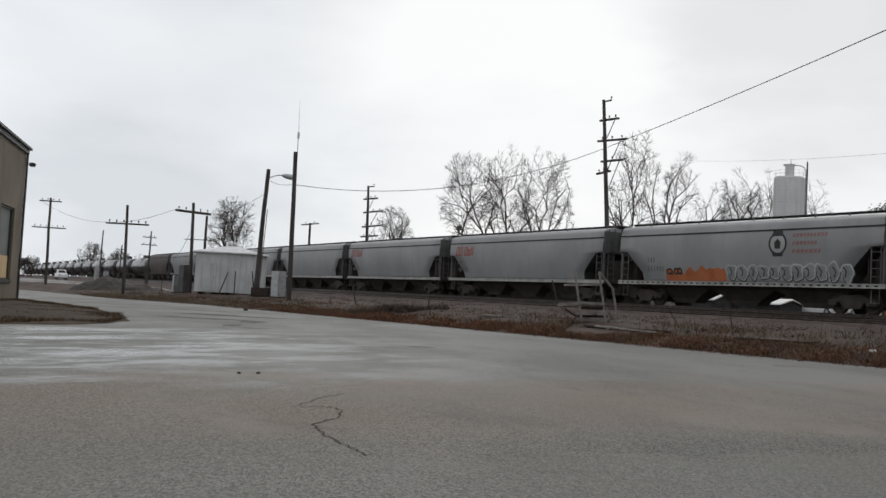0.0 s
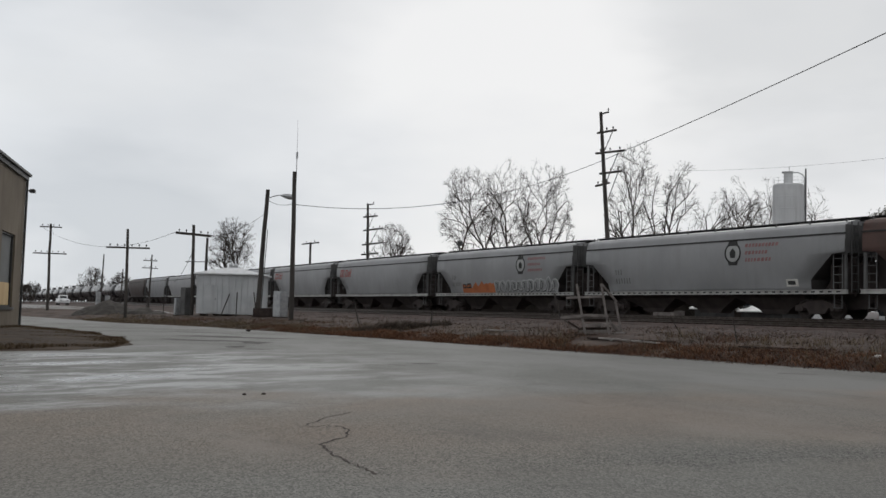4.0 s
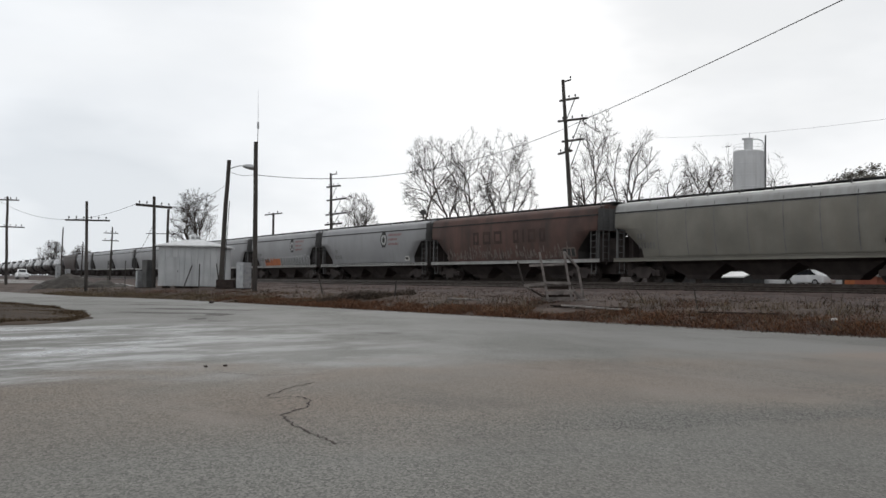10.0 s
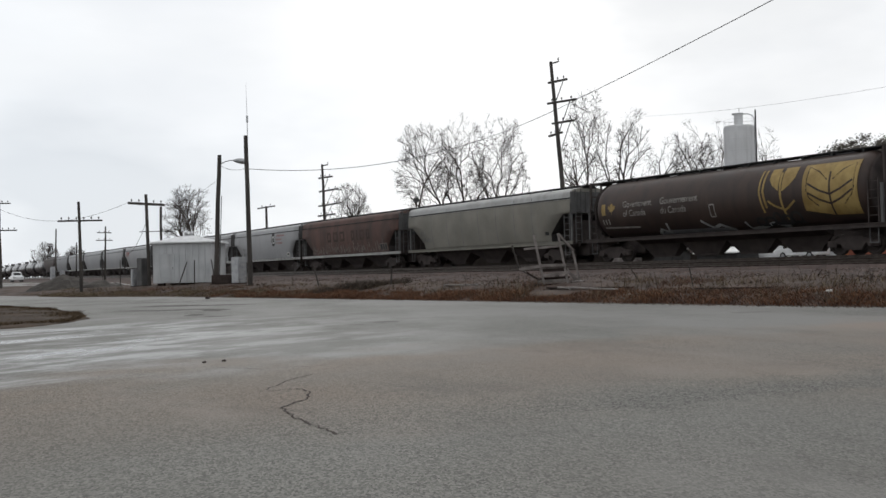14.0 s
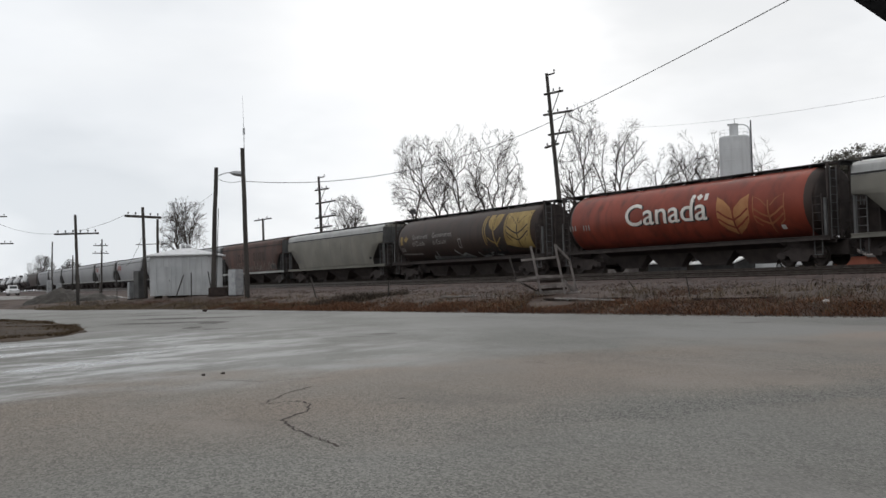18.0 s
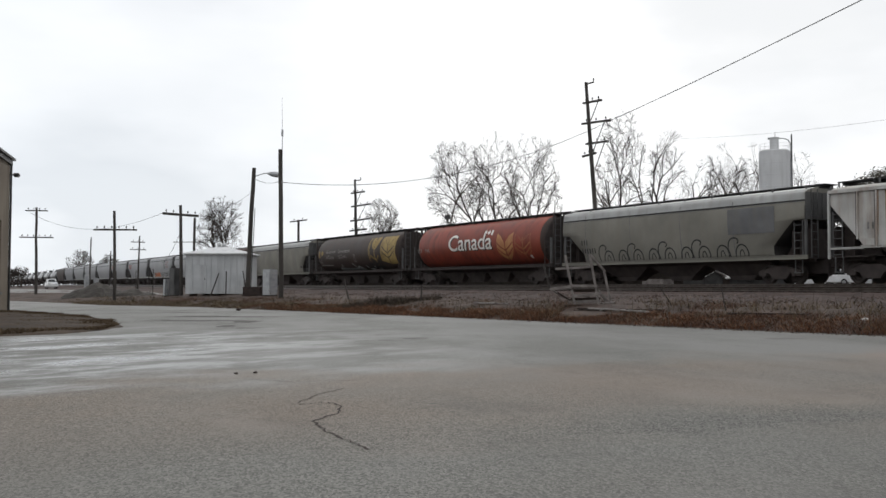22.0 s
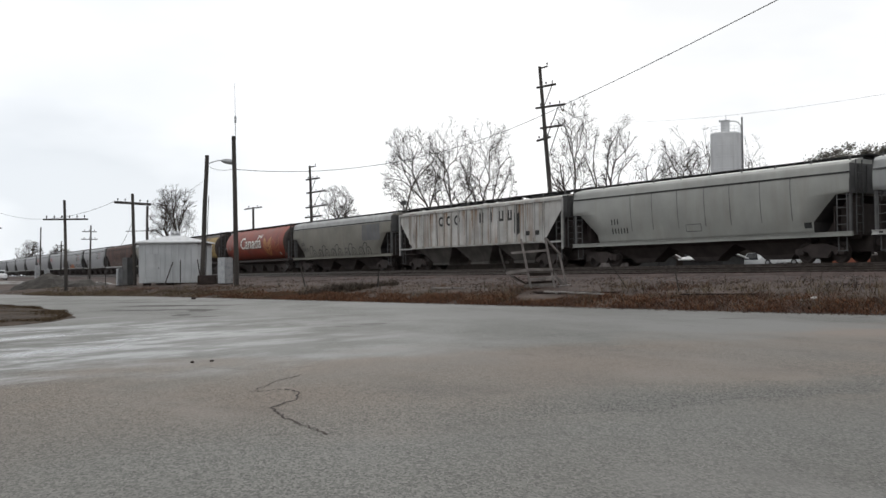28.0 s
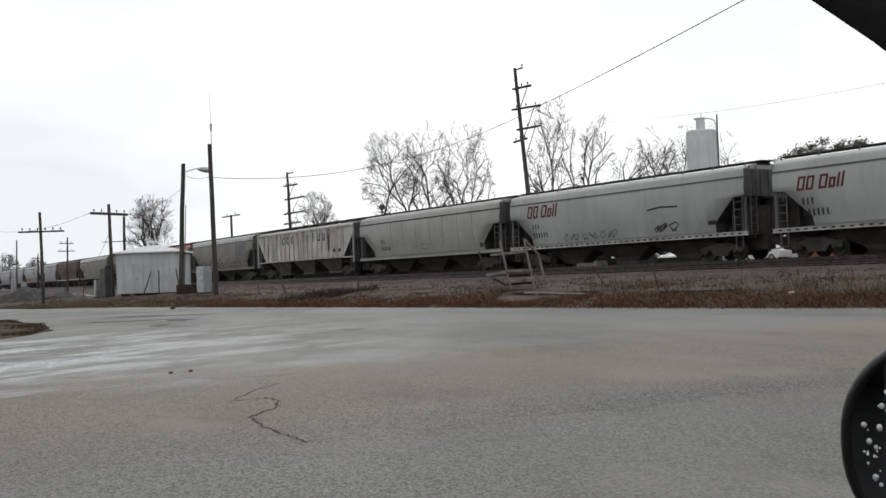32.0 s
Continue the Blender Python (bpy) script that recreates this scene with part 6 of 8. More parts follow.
def pile(x, y, r, h, seed, label, material):
    bm = bmesh.new()
    z = zg(x, y)
    n, rings = 40, []
    for k in range(9):
        f = 1 - k / 8.3
        ring = []
        for i in range(n):
            a = 2 * math.pi * i / n
            q = Vector((math.cos(a) * r * f, math.sin(a) * r * f * 0.6, h * (1 - f) ** 0.8 - 0.05))
            q += Vector((noise.noise(q * 1.2 + Vector((seed, 0, 0))), noise.noise(q * 1.2 + Vector((0, seed, 0))), noise.noise(q * 1.5 + Vector((0, 0, seed))))) * 0.18 * (1 if k else 0.6)
            ring.append(q)
        rings.append(ring)
    loft(bm, rings)
    ob = part("gravel_mound", tidy(bm), material)
    ob.matrix_basis = Matrix.Translation((x, y, z - 0.1))
    tagged(ob, label, "gravel mound")


def rock(x, y, r, seed, material, name, label, category, flat=0.6):
    rnd = random.Random(seed)
    bm = bmesh.new()
    bmesh.ops.create_icosphere(bm, subdivisions=2, radius=r)
    for v in bm.verts:
        v.co *= 1 + 0.35 * noise.noise(v.co * (2.0 / r) + Vector((seed, 0, 0)))
        v.co.z *= flat
    ob = part(name, bm, material)
    ob.matrix_basis = pose(x, y, max(0.0, zg(x, y)) + r * flat * 0.6, 0, 0, rnd.uniform(0, 360))
    tagged(ob, label, category)


M_PALEWOOD = mat("bleached_plank", (0.17, 0.155, 0.15), (0.30, 0.28, 0.265), 3.0, 0.85, stretch=(1, 1, 0.3))
build_stairs()
plank(6.5, 39.5, 8.15, 36.4, 0.2, "long pale weathered plank lying below the steps", 0.12, M_PALEWOOD)
plank(6.2, 40.4, 8.8, 36.7, 0.3, "dark rotten timber lying by the steps", 0.05, M_TIE)
plank(10.4, 33.8, 12.2, 31.4, 0.25, "long dark timber half sunk in weeds", 0.06, M_TIE)
plank(2.2, 47.4, 3.6, 45.2, 0.18, "pale broken board in the weeds", 0.1, M_PALEWOOD)
post(-4.85, 59.4, 1.25, -0.35)
post(-15.6, 74.8, 1.9, 0.02)
post(-17.2, 76.2, 1.8, 0.75)
post(-13.6, 72.9, 1.9, -0.35)
post(-0.5, 52.0, 0.9, 0.1)
post(9.6, 37.6, 0.8, -0.7, "bent dry stalk in the weeds", 0.025)
post(10.6, 34.6, 0.9, -0.2, "bent dry stalk in the weeds", 0.025)
for sx, x, y in ((1, -24.2, 85.5), (2, -26.6, 88.5), (3, -29.5, 92.0), (4, -22.0, 83.4)):
    post(x, y, 2.3, 0.02, "thin grey steel fence post near the shed", 0.04)
pile(-30.5, 90.0, 3.4, 1.5, 2, "heap of dark gravel beside the road", M_GRAVELPILE)
pile(-26.5, 87.5, 2.6, 0.8, 5, "low heap of dark gravel beside the road", M_GRAVELPILE)
M_RAG = mat("white_litter", (0.36, 0.35, 0.33), (0.55, 0.54, 0.51), 4.0, 0.8)
rock(13.1, 29.2, 0.13, 1, M_RAG, "litter_bag", "crumpled white litter in the weeds", "litter")
rock(6.9, 39.2, 0.06, 2, M_RAG, "litter_scrap", "white scrap of litter in the grass", "litter")
rock(8.2, 37.6, 0.06, 3, M_RAG, "litter_scrap", "white scrap of litter in the grass", "litter")
rock(-8.9, 60.4, 0.1, 4, M_WOOD, "pale_rock", "pale rock in the dead grass", "rock")
rock(-2.92, 14.76, 0.03, 5, M_TIE, "dark_stone", "dark stone lying on the asphalt", "stone")
rock(-2.66, 14.93, 0.032, 6, M_TIE, "dark_stone", "dark stone lying on the asphalt", "stone")
rock(-10.9, 55.8, 0.14, 7, M_TIE, "dark_clod", "dark clod on the edge of the asphalt", "stone")
for k, (x, y) in enumerate(((-11.9, 31.2), (-11.2, 30.6), (-12.6, 35.4), (-10.9, 29.6), (-11.6, 33.4))):
    rock(x, y, 0.15, 20 + k, M_WOOD, "pale_rock", "pale broken kerb stone on the grass bank", "rock", 0.4)

crack([(-1.54, 10.86), (-1.3, 11.1), (-1.11, 11.09), (-0.97, 10.72), (-0.96, 10.25), (-1.14, 9.54), (-0.93, 8.87), (-0.66, 8.31), (-0.41, 7.69)], 0.026)
crack([(-1.54, 10.86), (-1.39, 11.85), (-1.02, 13.11)], 0.017)
crack([(-2.84, 14.09), (-1.82, 13.54), (-0.77, 13.98)], 0.02)


def tar_patch(x, y, rx, ry, seed, turn=0.0):
    """A flat ragged patch of dark mending tar, broken up at its rim."""
    rnd = random.Random(seed)
    bm = bmesh.new()
    pts = []
    for k in range(44):
        a = 2 * math.pi * k / 44
        f = 0.75 + 0.5 * noise.noise(Vector((math.cos(a) * 1.6, math.sin(a) * 1.6, seed))) + rnd.uniform(-0.16, 0.16)
        u, v = math.cos(a) * rx * f, math.sin(a) * ry * f
        pts.append(bm.verts.new((x + u * math.cos(turn) - v * math.sin(turn), y + u * math.sin(turn) + v * math.cos(turn), 0.0035 + 0.0006 * (seed % 5))))
    bm.faces.new(pts)
    bmesh.ops.triangulate(bm, faces=bm.faces[:])
    structure("tar_patch", bm, M_TAR, "thin dark tar patch on the asphalt", "patch")


M_TAR = mat("old_tar_patch", (0.055, 0.052, 0.048), (0.10, 0.096, 0.09), 2.2, 0.85, 0.0, 0.004)
for x, y, rx, ry, seed in ((-10.2, 44.0, 1.7, 1.6, 1), (-8.0, 43.6, 1.9, 0.9, 2), (-7.0, 37.6, 0.7, 1.3, 3), (-6.9, 33.0, 0.35, 1.2, 4), (-1.1, 24.3, 0.3, 0.12, 5), (-0.4, 25.4, 0.6, 0.25, 6), (9.4, 25.5, 0.6, 0.22, 7), (-12.4, 50.5, 2.4, 0.7, 8), (12.4, 24.9, 0.3, 0.12, 9), (0.03, 11.05, 0.08, 0.03, 10), (-5.9, 31.5, 0.5, 0.4, 11), (-8.9, 38.5, 2.2, 0.8, 12)):
    tar_patch(x, y, rx, ry, seed)


# ---- the car from which the view is taken: its door, mirror and window frame ----
def build_own_car():
    c = thing("driver_side_of_car", Matrix.Identity(4), "dark side of a car with a rain-spotted door mirror", "car")
    # the body from sills to belt line, rounded at bonnet and boot
    side = [(-2.32, 0.34), (2.3, 0.34), (2.4, 0.5), (2.36, 0.66), (2.2, 0.76), (1.7, 0.86), (0.98, 0.95), (-1.75, 0.98), (-2.2, 0.94), (-2.36, 0.8), (-2.38, 0.5)]
    bm = bmesh.new()
    prism(bm, side, -1.22, 0.585)
    tidy(bm)
    bmesh.ops.bevel(bm, geom=bm.edges[:], offset=0.05, segments=3, affect="EDGES")
    part("body", tidy(bm), M_BLACK, c)
    for x0, x1 in ((-0.98, 0.86), (-1.75, -1.02)):
        bm = bmesh.new()
        soft_box(bm, x0, x1, 0.575, 0.6, 0.42, 0.9, 0.02)
        dr = part("door", bm, M_BLACK, c)
        bm = bmesh.new()
        soft_box(bm, x0 + 0.06, x0 + 0.26, 0.6, 0.63, 0.8, 0.83, 0.01)
        part("handle", bm, M_BLACK, dr)
    for x in (-1.4, 1.5):
        for y0, y1 in ((0.4, 0.615), (-1.25, -1.04)):
            bm = bmesh.new()
            rings = [[(x + math.cos(a) * r, y, 0.31 + math.sin(a) * r) for a in [2 * math.pi * k / 28 for k in range(28)]] for y, r in ((y0, 0.25), (y0, 0.31), (y1 - 0.02, 0.31), (y1, 0.28), (y1, 0.2))]
            loft(bm, rings)
            wh = part("wheel", tidy(bm), M_WIRE, c)
            bm = bmesh.new()
            tube(bm, (x, y0 + 0.01, 0.31), (x, y1 + 0.006, 0.31), 0.19, 0.19, 20)
            part("rim", bm, M_METALGREY, wh)
    # roof, far side, glass
    bm = bmesh.new()
    loft(bm, [[(x, y, z + 0.05 * (1 - ((y + 0.31) / 0.8) ** 2)) for y in (-1.08, -0.9, -0.6, -0.31, 0.0, 0.3, 0.49)] for x, z in ((-1.15, 1.58), (-0.9, 1.64), (-0.5, 1.66), (-0.1, 1.65), (0.12, 1.6))] + [[(x, y, z + 0.05 * (1 - ((y + 0.31) / 0.8) ** 2)) for y in (-1.08, -0.9, -0.6, -0.31, 0.0, 0.3, 0.49)] for x, z in ((0.12, 1.55), (-0.5, 1.59), (-1.15, 1.53))], caps=False, closed=False)
    part("roof", tidy(bm), M_BLACK, c, smooth=True)
    for nm, x0, z0, x1, z1, y in (("pillar", 0.98, 0.96, 0.12, 1.6, -1.08), ("pillar", -0.45, 0.97, -0.4, 1.62, -1.08), ("pillar", -1.75, 0.97, -1.1, 1.58, -1.08), ("pillar", -1.75, 0.97, -1.1, 1.53, 0.47)):
        bm = bmesh.new()
        beam(bm, (x0, y, z0), (x1, y, z1), 0.06, 0.07)
        part(nm, bm, M_BLACK, c)
    for nm, x0, z0, x1, z1 in (("windscreen", 1.0, 0.97, 0.14, 1.59), ("rear_window", -1.78, 0.98, -1.13, 1.57)):
        bm = bmesh.new()
        loft(bm, [[(x0, -1.06, z0), (x0, 0.45, z0)], [(x1, -1.04, z1), (x1, 0.43, z1)]], caps=False, closed=False)
        part(nm, tidy(bm), M_GLASS, c)
    for y0, y1 in ((-0.95, -0.45), (-0.2, 0.35)):
        bm = bmesh.new()
        soft_box(bm, -0.78, -0.62, y0, y1, 0.9, 1.3, 0.05)
        part("seat_back", bm, M_BLACK, c)
    # window frame: a pillar that falls forward from the roof rail
    bm = bmesh.new()
    prof = [(0.0, 0.0), (0.035, 0.035), (0.06, 0.05), (0.12, 0.05), (0.15, 0.03), (0.15, 0.0)]

    def along_pillar(x, z, k=1.0):
        return [(x + a * 0.57 * k, 0.49 + b, z + a * 0.82 * k) for a, b in prof]
    loft(bm, [along_pillar(x, z) for x, z in ((-0.95, 1.49), (-0.3, 1.535), (0.0, 1.53), (0.1, 1.4995), (0.214, 1.456), (0.286, 1.406), (0.5, 1.235), (0.8, 0.98))])
    part("window_frame", tidy(bm), M_BLACK, c)
    bm = bmesh.new()
    chain(bm, [Vector((x, 0.487, z)) for x, z in ((-0.3, 1.565), (0.03, 1.56), (0.13, 1.5295), (0.245, 1.485), (0.32, 1.434), (0.53, 1.268))], 0.007, 6)
    part("rubber_seal", bm, M_END, c)
    # mirror
    o = Vector((0.559, 0.835, 1.126))
    face = (Vector((0.0, 0.0, 1.25)) - o)
    face.z = 0.0
    face.normalize()
    mm = Matrix.Translation(o) @ face.to_track_quat("Z", "Y").to_matrix().to_4x4()

    def outline(kx, ky, z, n=48, e=2.3):
        out = []
        for i in range(n):
            a = 2 * math.pi * i / n
            cx, sy = math.cos(a), math.sin(a)
            out.append((kx * math.copysign(abs(cx) ** (2 / e), cx), ky * math.copysign(abs(sy) ** (2 / e), sy), z))
        return out
    W, Hh = 0.118, 0.105
    bm = bmesh.new()
    loft(bm, [outline(W - 0.011, Hh - 0.011, 0.004), outline(W - 0.008, Hh - 0.008, 0.01), outline(W - 0.003, Hh - 0.003, 0.008), outline(W, Hh, 0.0), outline(W, Hh, -0.02), outline(W * 0.95, Hh * 0.95, -0.05), outline(W * 0.8, Hh * 0.8, -0.085), outline(W * 0.4, Hh * 0.45, -0.105)], caps=False)
    mirror = part("door_mirror", tidy(bm), M_BLACK, c, "black door mirror housing", smooth=True)
    mirror.matrix_basis = mm
    bm = bmesh.new()
    loft(bm, [outline(W - 0.0105, Hh - 0.0105, 0.006), outline(W - 0.0105, Hh - 0.0105, -0.002)])
    part("mirror_glass", tidy(bm), M_MIRROR, mirror, "mirror glass with raindrops")
    rnd = random.Random(8)
    bm = bmesh.new()
    for k in range(420):
        a, rr = rnd.uniform(0, 2 * math.pi), math.sqrt(rnd.random()) * 0.97
        x, y = math.cos(a) * rr * (W - 0.016), math.sin(a) * rr * (Hh - 0.016)
        r = rnd.choice((0.0008, 0.001, 0.0014, 0.0019, 0.0026))
        bmesh.ops.create_icosphere(bm, subdivisions=2, radius=r, matrix=Matrix.Translation((x, y, 0.006)) @ Matrix.Diagonal((1, rnd.uniform(1, 1.4), 0.9, 1)))
    tagged(part("raindrops", bm, M_DROP, mirror, smooth=True), kind="stuff")
    bm = bmesh.new()
    tube(bm, (0.56, 0.6, 1.0), (0.6, 0.84, 1.08), 0.035, 0.03, 10)
    part("mirror_arm", bm, M_BLACK, c)


M_MIRROR = bpy.data.materials.new("mirror_silver")
M_MIRROR.use_nodes = True
M_MIRROR.node_tree.nodes["Principled BSDF"].inputs["Base Color"].default_value = (0.75, 0.76, 0.77, 1)
M_MIRROR.node_tree.nodes["Principled BSDF"].inputs["Metallic"].default_value = 1.0
M_MIRROR.node_tree.nodes["Principled BSDF"].inputs["Roughness"].default_value = 0.03
# drops coloured nearly white: their sky glint is painted in
M_DROP = mat("painted_glint_drops", (0.7, 0.71, 0.72), (0.85, 0.86, 0.87), 4.0, 0.2, spec=0.8)
build_own_car()


# ---- the road that crosses the line beyond the shed ----
def build_crossing_road():
    bm = bmesh.new()
    ring = []
    for x0, y0, x1, y1 in ((-23.4, 86.2, -29.4, 103.0), (-30.5, 96.5, -38.0, 118.0), (-38.9, 109.5, -46.0, 130.0), (-52.9, 123.5, -57.0, 152.0), (-75.0, 140.0, -80.0, 190.0)):
        ring.append([bm.verts.new((x, y, zg(x, y) + 0.03)) for x, y in [(x0 + (x1 - x0) * k / 8, y0 + (y1 - y0) * k / 8) for k in range(9)]])
    for a, b in zip(ring, ring[1:]):
        for k in range(8):
            bm.faces.new((a[k], a[k + 1], b[k + 1], b[k]))
    structure("crossing_road", tidy(bm), M_PALEROAD, "pale worn road leading to the level crossing", "road")


M_PALEROAD = mat("pale_worn_asphalt", (0.16, 0.16, 0.155), (0.24, 0.235, 0.225), 0.3, 0.9, 0.0, 0.01)
build_crossing_road()


# ---- names, signs and spray paint on the cars ----
def skin(key, u, z, lift=0.012):
    """A place on the near side of a car: u metres behind its front end, z over the rail."""
    length, style = SPAN[key]
    w = side_profile(z, style)
    return Vector((length / 2 - u, w + lift, z))


def put_mark(key, name, bm, material, label="", cuts=True, lift=0.012):
    """Lays a flat outline, drawn in u and z, on the side of a car."""
    if cuts and bm.faces:
        for k in range(9, 44):
            z = k * 0.1
            bmesh.ops.bisect_plane(bm, geom=bm.verts[:] + bm.edges[:] + bm.faces[:], plane_co=(0, z, 0), plane_no=(0, 1, 0))
    for v in bm.verts:
        v.co = skin(key, v.co.x, v.co.y, lift)
    bmesh.ops.recalc_face_normals(bm, faces=bm.faces)
    for f in bm.faces:
        if f.normal.y < 0:
            f.normal_flip()
    return part(name, bm, material, CAR[key], label)


def flat(bm, pts):
    bm.faces.new([bm.verts.new((x, y, 0)) for x, y in pts])


def bar(bm, u0, u1, z0, z1, slant=0.0):
    flat(bm, [(u0, z0), (u1, z0), (u1 + slant, z1), (u0 + slant, z1)])


def rounded(pts, n=5):
    """Points along a smooth line through the given ones."""
    P = [pts[0], *pts, pts[-1]]
    out = []
    for k in range(1, len(P) - 2):
        for j in range(n):
            t = j / n
            out.append(tuple(0.5 * (2 * P[k][i] + (P[k + 1][i] - P[k - 1][i]) * t + (2 * P[k - 1][i] - 5 * P[k][i] + 4 * P[k + 1][i] - P[k + 2][i]) * t * t + (3 * P[k][i] - P[k - 1][i] - 3 * P[k + 1][i] + P[k + 2][i]) * t ** 3) for i in (0, 1)))
    return out + [pts[-1]]


def ribbon(bm, pts, w, smooth=False):
    pts = [Vector((x, y, 0)) for x, y in (rounded(pts) if smooth else pts)]
    last = None
    for i, p in enumerate(pts):
        d = (pts[min(i + 1, len(pts) - 1)] - pts[max(i - 1, 0)]).normalized()
        o = Vector((-d.y, d.x, 0)) * w / 2
        pair = (bm.verts.new(p + o), bm.verts.new(p - o))
        if last:
            bm.faces.new((last[0], last[1], pair[1], pair[0]))
        last = pair


def ring(bm, u, z, r, w, n=40, a0=0.0, a1=360.0, ky=1.0):
    ribbon(bm, [(u + r * math.cos(radians(a0 + (a1 - a0) * k / n)), z + r * ky * math.sin(radians(a0 + (a1 - a0) * k / n))) for k in range(n + 1)], w)


def words(key, text, u, z, size, material, wide=1.0, bold=0.0, name="lettering", label="", lift=None):
    cu = bpy.data.curves.new("lettering", "FONT")
    cu.body, cu.size, cu.offset = text, size, bold
    tmp = new("lettering_form", cu)
    bpy.context.view_layer.update()
    me = bpy.data.meshes.new_from_object(tmp.evaluated_get(bpy.context.evaluated_depsgraph_get()))
    bpy.data.objects.remove(tmp)
    bm = bmesh.new()
    bm.from_mesh(me)
    bpy.data.meshes.remove(me)
    for v in bm.verts:
        v.co.x, v.co.y, v.co.z = u + v.co.x * wide, z + v.co.y, 0
    return put_mark(key, name, bm, material, label, **({"lift": lift} if lift else {}))


def name_block(key, u, z, h, material):
    """A slanted railway name as plain blocks, one for each sign."""
    x = u
    for wd, hh in ((0.62, 1.0), (0.6, 1.0), (0.0, 0), (0.66, 1.0), (0.5, 0.72), (0.2, 1.0), (0.2, 1.06)):
        if wd:
            bm = bmesh.new()
            t, lean = h * 0.17, 0.22
            if wd > 0.3:
                for u0, u1, z0, z1 in ((0, t, 0, h * hh), (wd * h - t, wd * h, 0, h * hh), (t, wd * h - t, 0, t * 0.9), (t, wd * h - t, h * hh - t * 0.9, h * hh)):
                    bar(bm, x + u0 + lean * z0, x + u1 + lean * z0, z + z0, z + z1, lean * (z1 - z0))
            else:
                bar(bm, x, x + t, z, z + h * hh, lean * h * hh)
            put_mark(key, "name_block", bm, material)
            x += wd * h + h * 0.13
        else:
            x += h * 0.3


def number_bars(key, u, z, w=1.1, material=None, rows=2, h=0.22):
    """Running numbers as plain bars."""
    for k in range(rows):
        n = 3 if k == 0 else 6
        for i in range(n):
            bm = bmesh.new()
            x = u + i * 0.23
            ribbon(bm, [(x, z - k * 0.5), (x, z - k * 0.5 + h * 1.35)], 0.085)
            put_mark(key, "number_bar", bm, material or M_LETTER_G)


def text_bars(key, u, rows, material, w=0.085):
    for z, length in rows:
        bm = bmesh.new()
        x = u
        r = random.Random(int(z * 100))
        while x < u + length:
            d = r.uniform(0.1, 0.2)
            bar(bm, x, x + d, z - w, z + w, 0.05)
            x += d + 0.07
        tagged(put_mark(key, "word_bar", bm, material), kind="stuff")


def emblem(key, u, z):
    bm = bmesh.new()
    ring(bm, u, z, 0.5, 0.1)
    put_mark(key, "emblem_ring", bm, M_LETTER_K, "dark ring of a round emblem")
    bm = bmesh.new()
    flat(bm, [(u + 0.44 * math.cos(radians(a)), z + 0.44 * math.sin(radians(a))) for a in range(0, 360, 15)])
    put_mark(key, "emblem_field", bm, M_PALEGREY, lift=0.008)
    bm = bmesh.new()
    flat(bm, [(u - 0.2, z + 0.05), (u, z + 0.25), (u + 0.2, z + 0.05), (u + 0.16, z - 0.24), (u - 0.16, z - 0.24)])
    flat(bm, [(u - 0.36, z + 0.36), (u + 0.36, z + 0.36), (u + 0.28, z + 0.62), (u - 0.28, z + 0.62)])
    flat(bm, [(u - 0.34, z - 0.44), (u + 0.34, z - 0.44), (u + 0.28, z - 0.62), (u - 0.28, z - 0.62)])
    put_mark(key, "emblem_shield", bm, M_LETTER_K, lift=0.017)


def scrawl(key, u0, u1, z0, z1, seed, material, width, n, name="spray_stroke", loops=True):
    r = random.Random(seed)
    for k in range(n):
        u = u0 + (u1 - u0) * (k + 0.5) / n + r.uniform(-0.15, 0.15)
        h = (z1 - z0) * r.uniform(0.65, 1.0)
        w = (u1 - u0) / n * r.uniform(0.6, 1.1)
        bm = bmesh.new()
        if loops:
            pts = [(u - w * 0.5, z0)] + [(u + w * 0.5 * math.cos(radians(a)), z0 + h * 0.55 + h * 0.45 * math.sin(radians(a))) for a in range(180, -130, -20)]
            if r.random() < 0.5:
                pts.append((u + w * 0.6, z0 + h * 0.1))
        else:
            pts = [(u + w * 0.5 * math.sin(k * 2 + j * 1.3) + r.uniform(-0.1, 0.1), z0 + h * (0.5 + 0.5 * math.cos(j * 1.1 + k))) for j in range(8)]
        ribbon(bm, pts, width, loops)
        put_mark(key, name, bm, material, lift=0.02)


def seams(key, us, z0=1.45, z1=4.1, material=None):
    for u in us:
        bm = bmesh.new()
        ribbon(bm, [(u, z1), (u + 0.03, (z0 + z1) / 2), (u + 0.02, z0)], 0.05)
        put_mark(key, "weld_seam", bm, material or M_LETTER_G)


name_block("c1", 0.6, 3.1, 0.62, M_LETTER_R3)
number_bars("c1", 1.0, 2.35)
name_block("c2", 0.85, 2.95, 0.66, M_LETTER_R3)
number_bars("c2", 1.2, 2.3)

emblem("A", 11.55, 3.2)
text_bars("A", 12.4, ((3.58, 1.9), (3.2, 1.3), (2.82, 1.5)), M_LETTER_R2)
number_bars("A", 2.4, 2.35)
bm = bmesh.new()
rnd_o = random.Random(3)
top = [(3.75 + 4.4 * k / 16, 2.02 + rnd_o.uniform(-0.16, 0.12) * (0.4 + (k % 3))) for k in range(17)]
for (a, b), (c, d) in zip(top, top[1:]):
    flat(bm, [(a, 1.36), (c, 1.36), (c, d), (a, b)])
bmesh.ops.remove_doubles(bm, verts=bm.verts[:], dist=0.001)
put_mark("A", "orange_patch", bm, M_ORANGE, "block of orange spray paint")
scrawl("A", 3.9, 5.2, 1.7, 2.1, 7, M_LETTER_K, 0.1, 3)


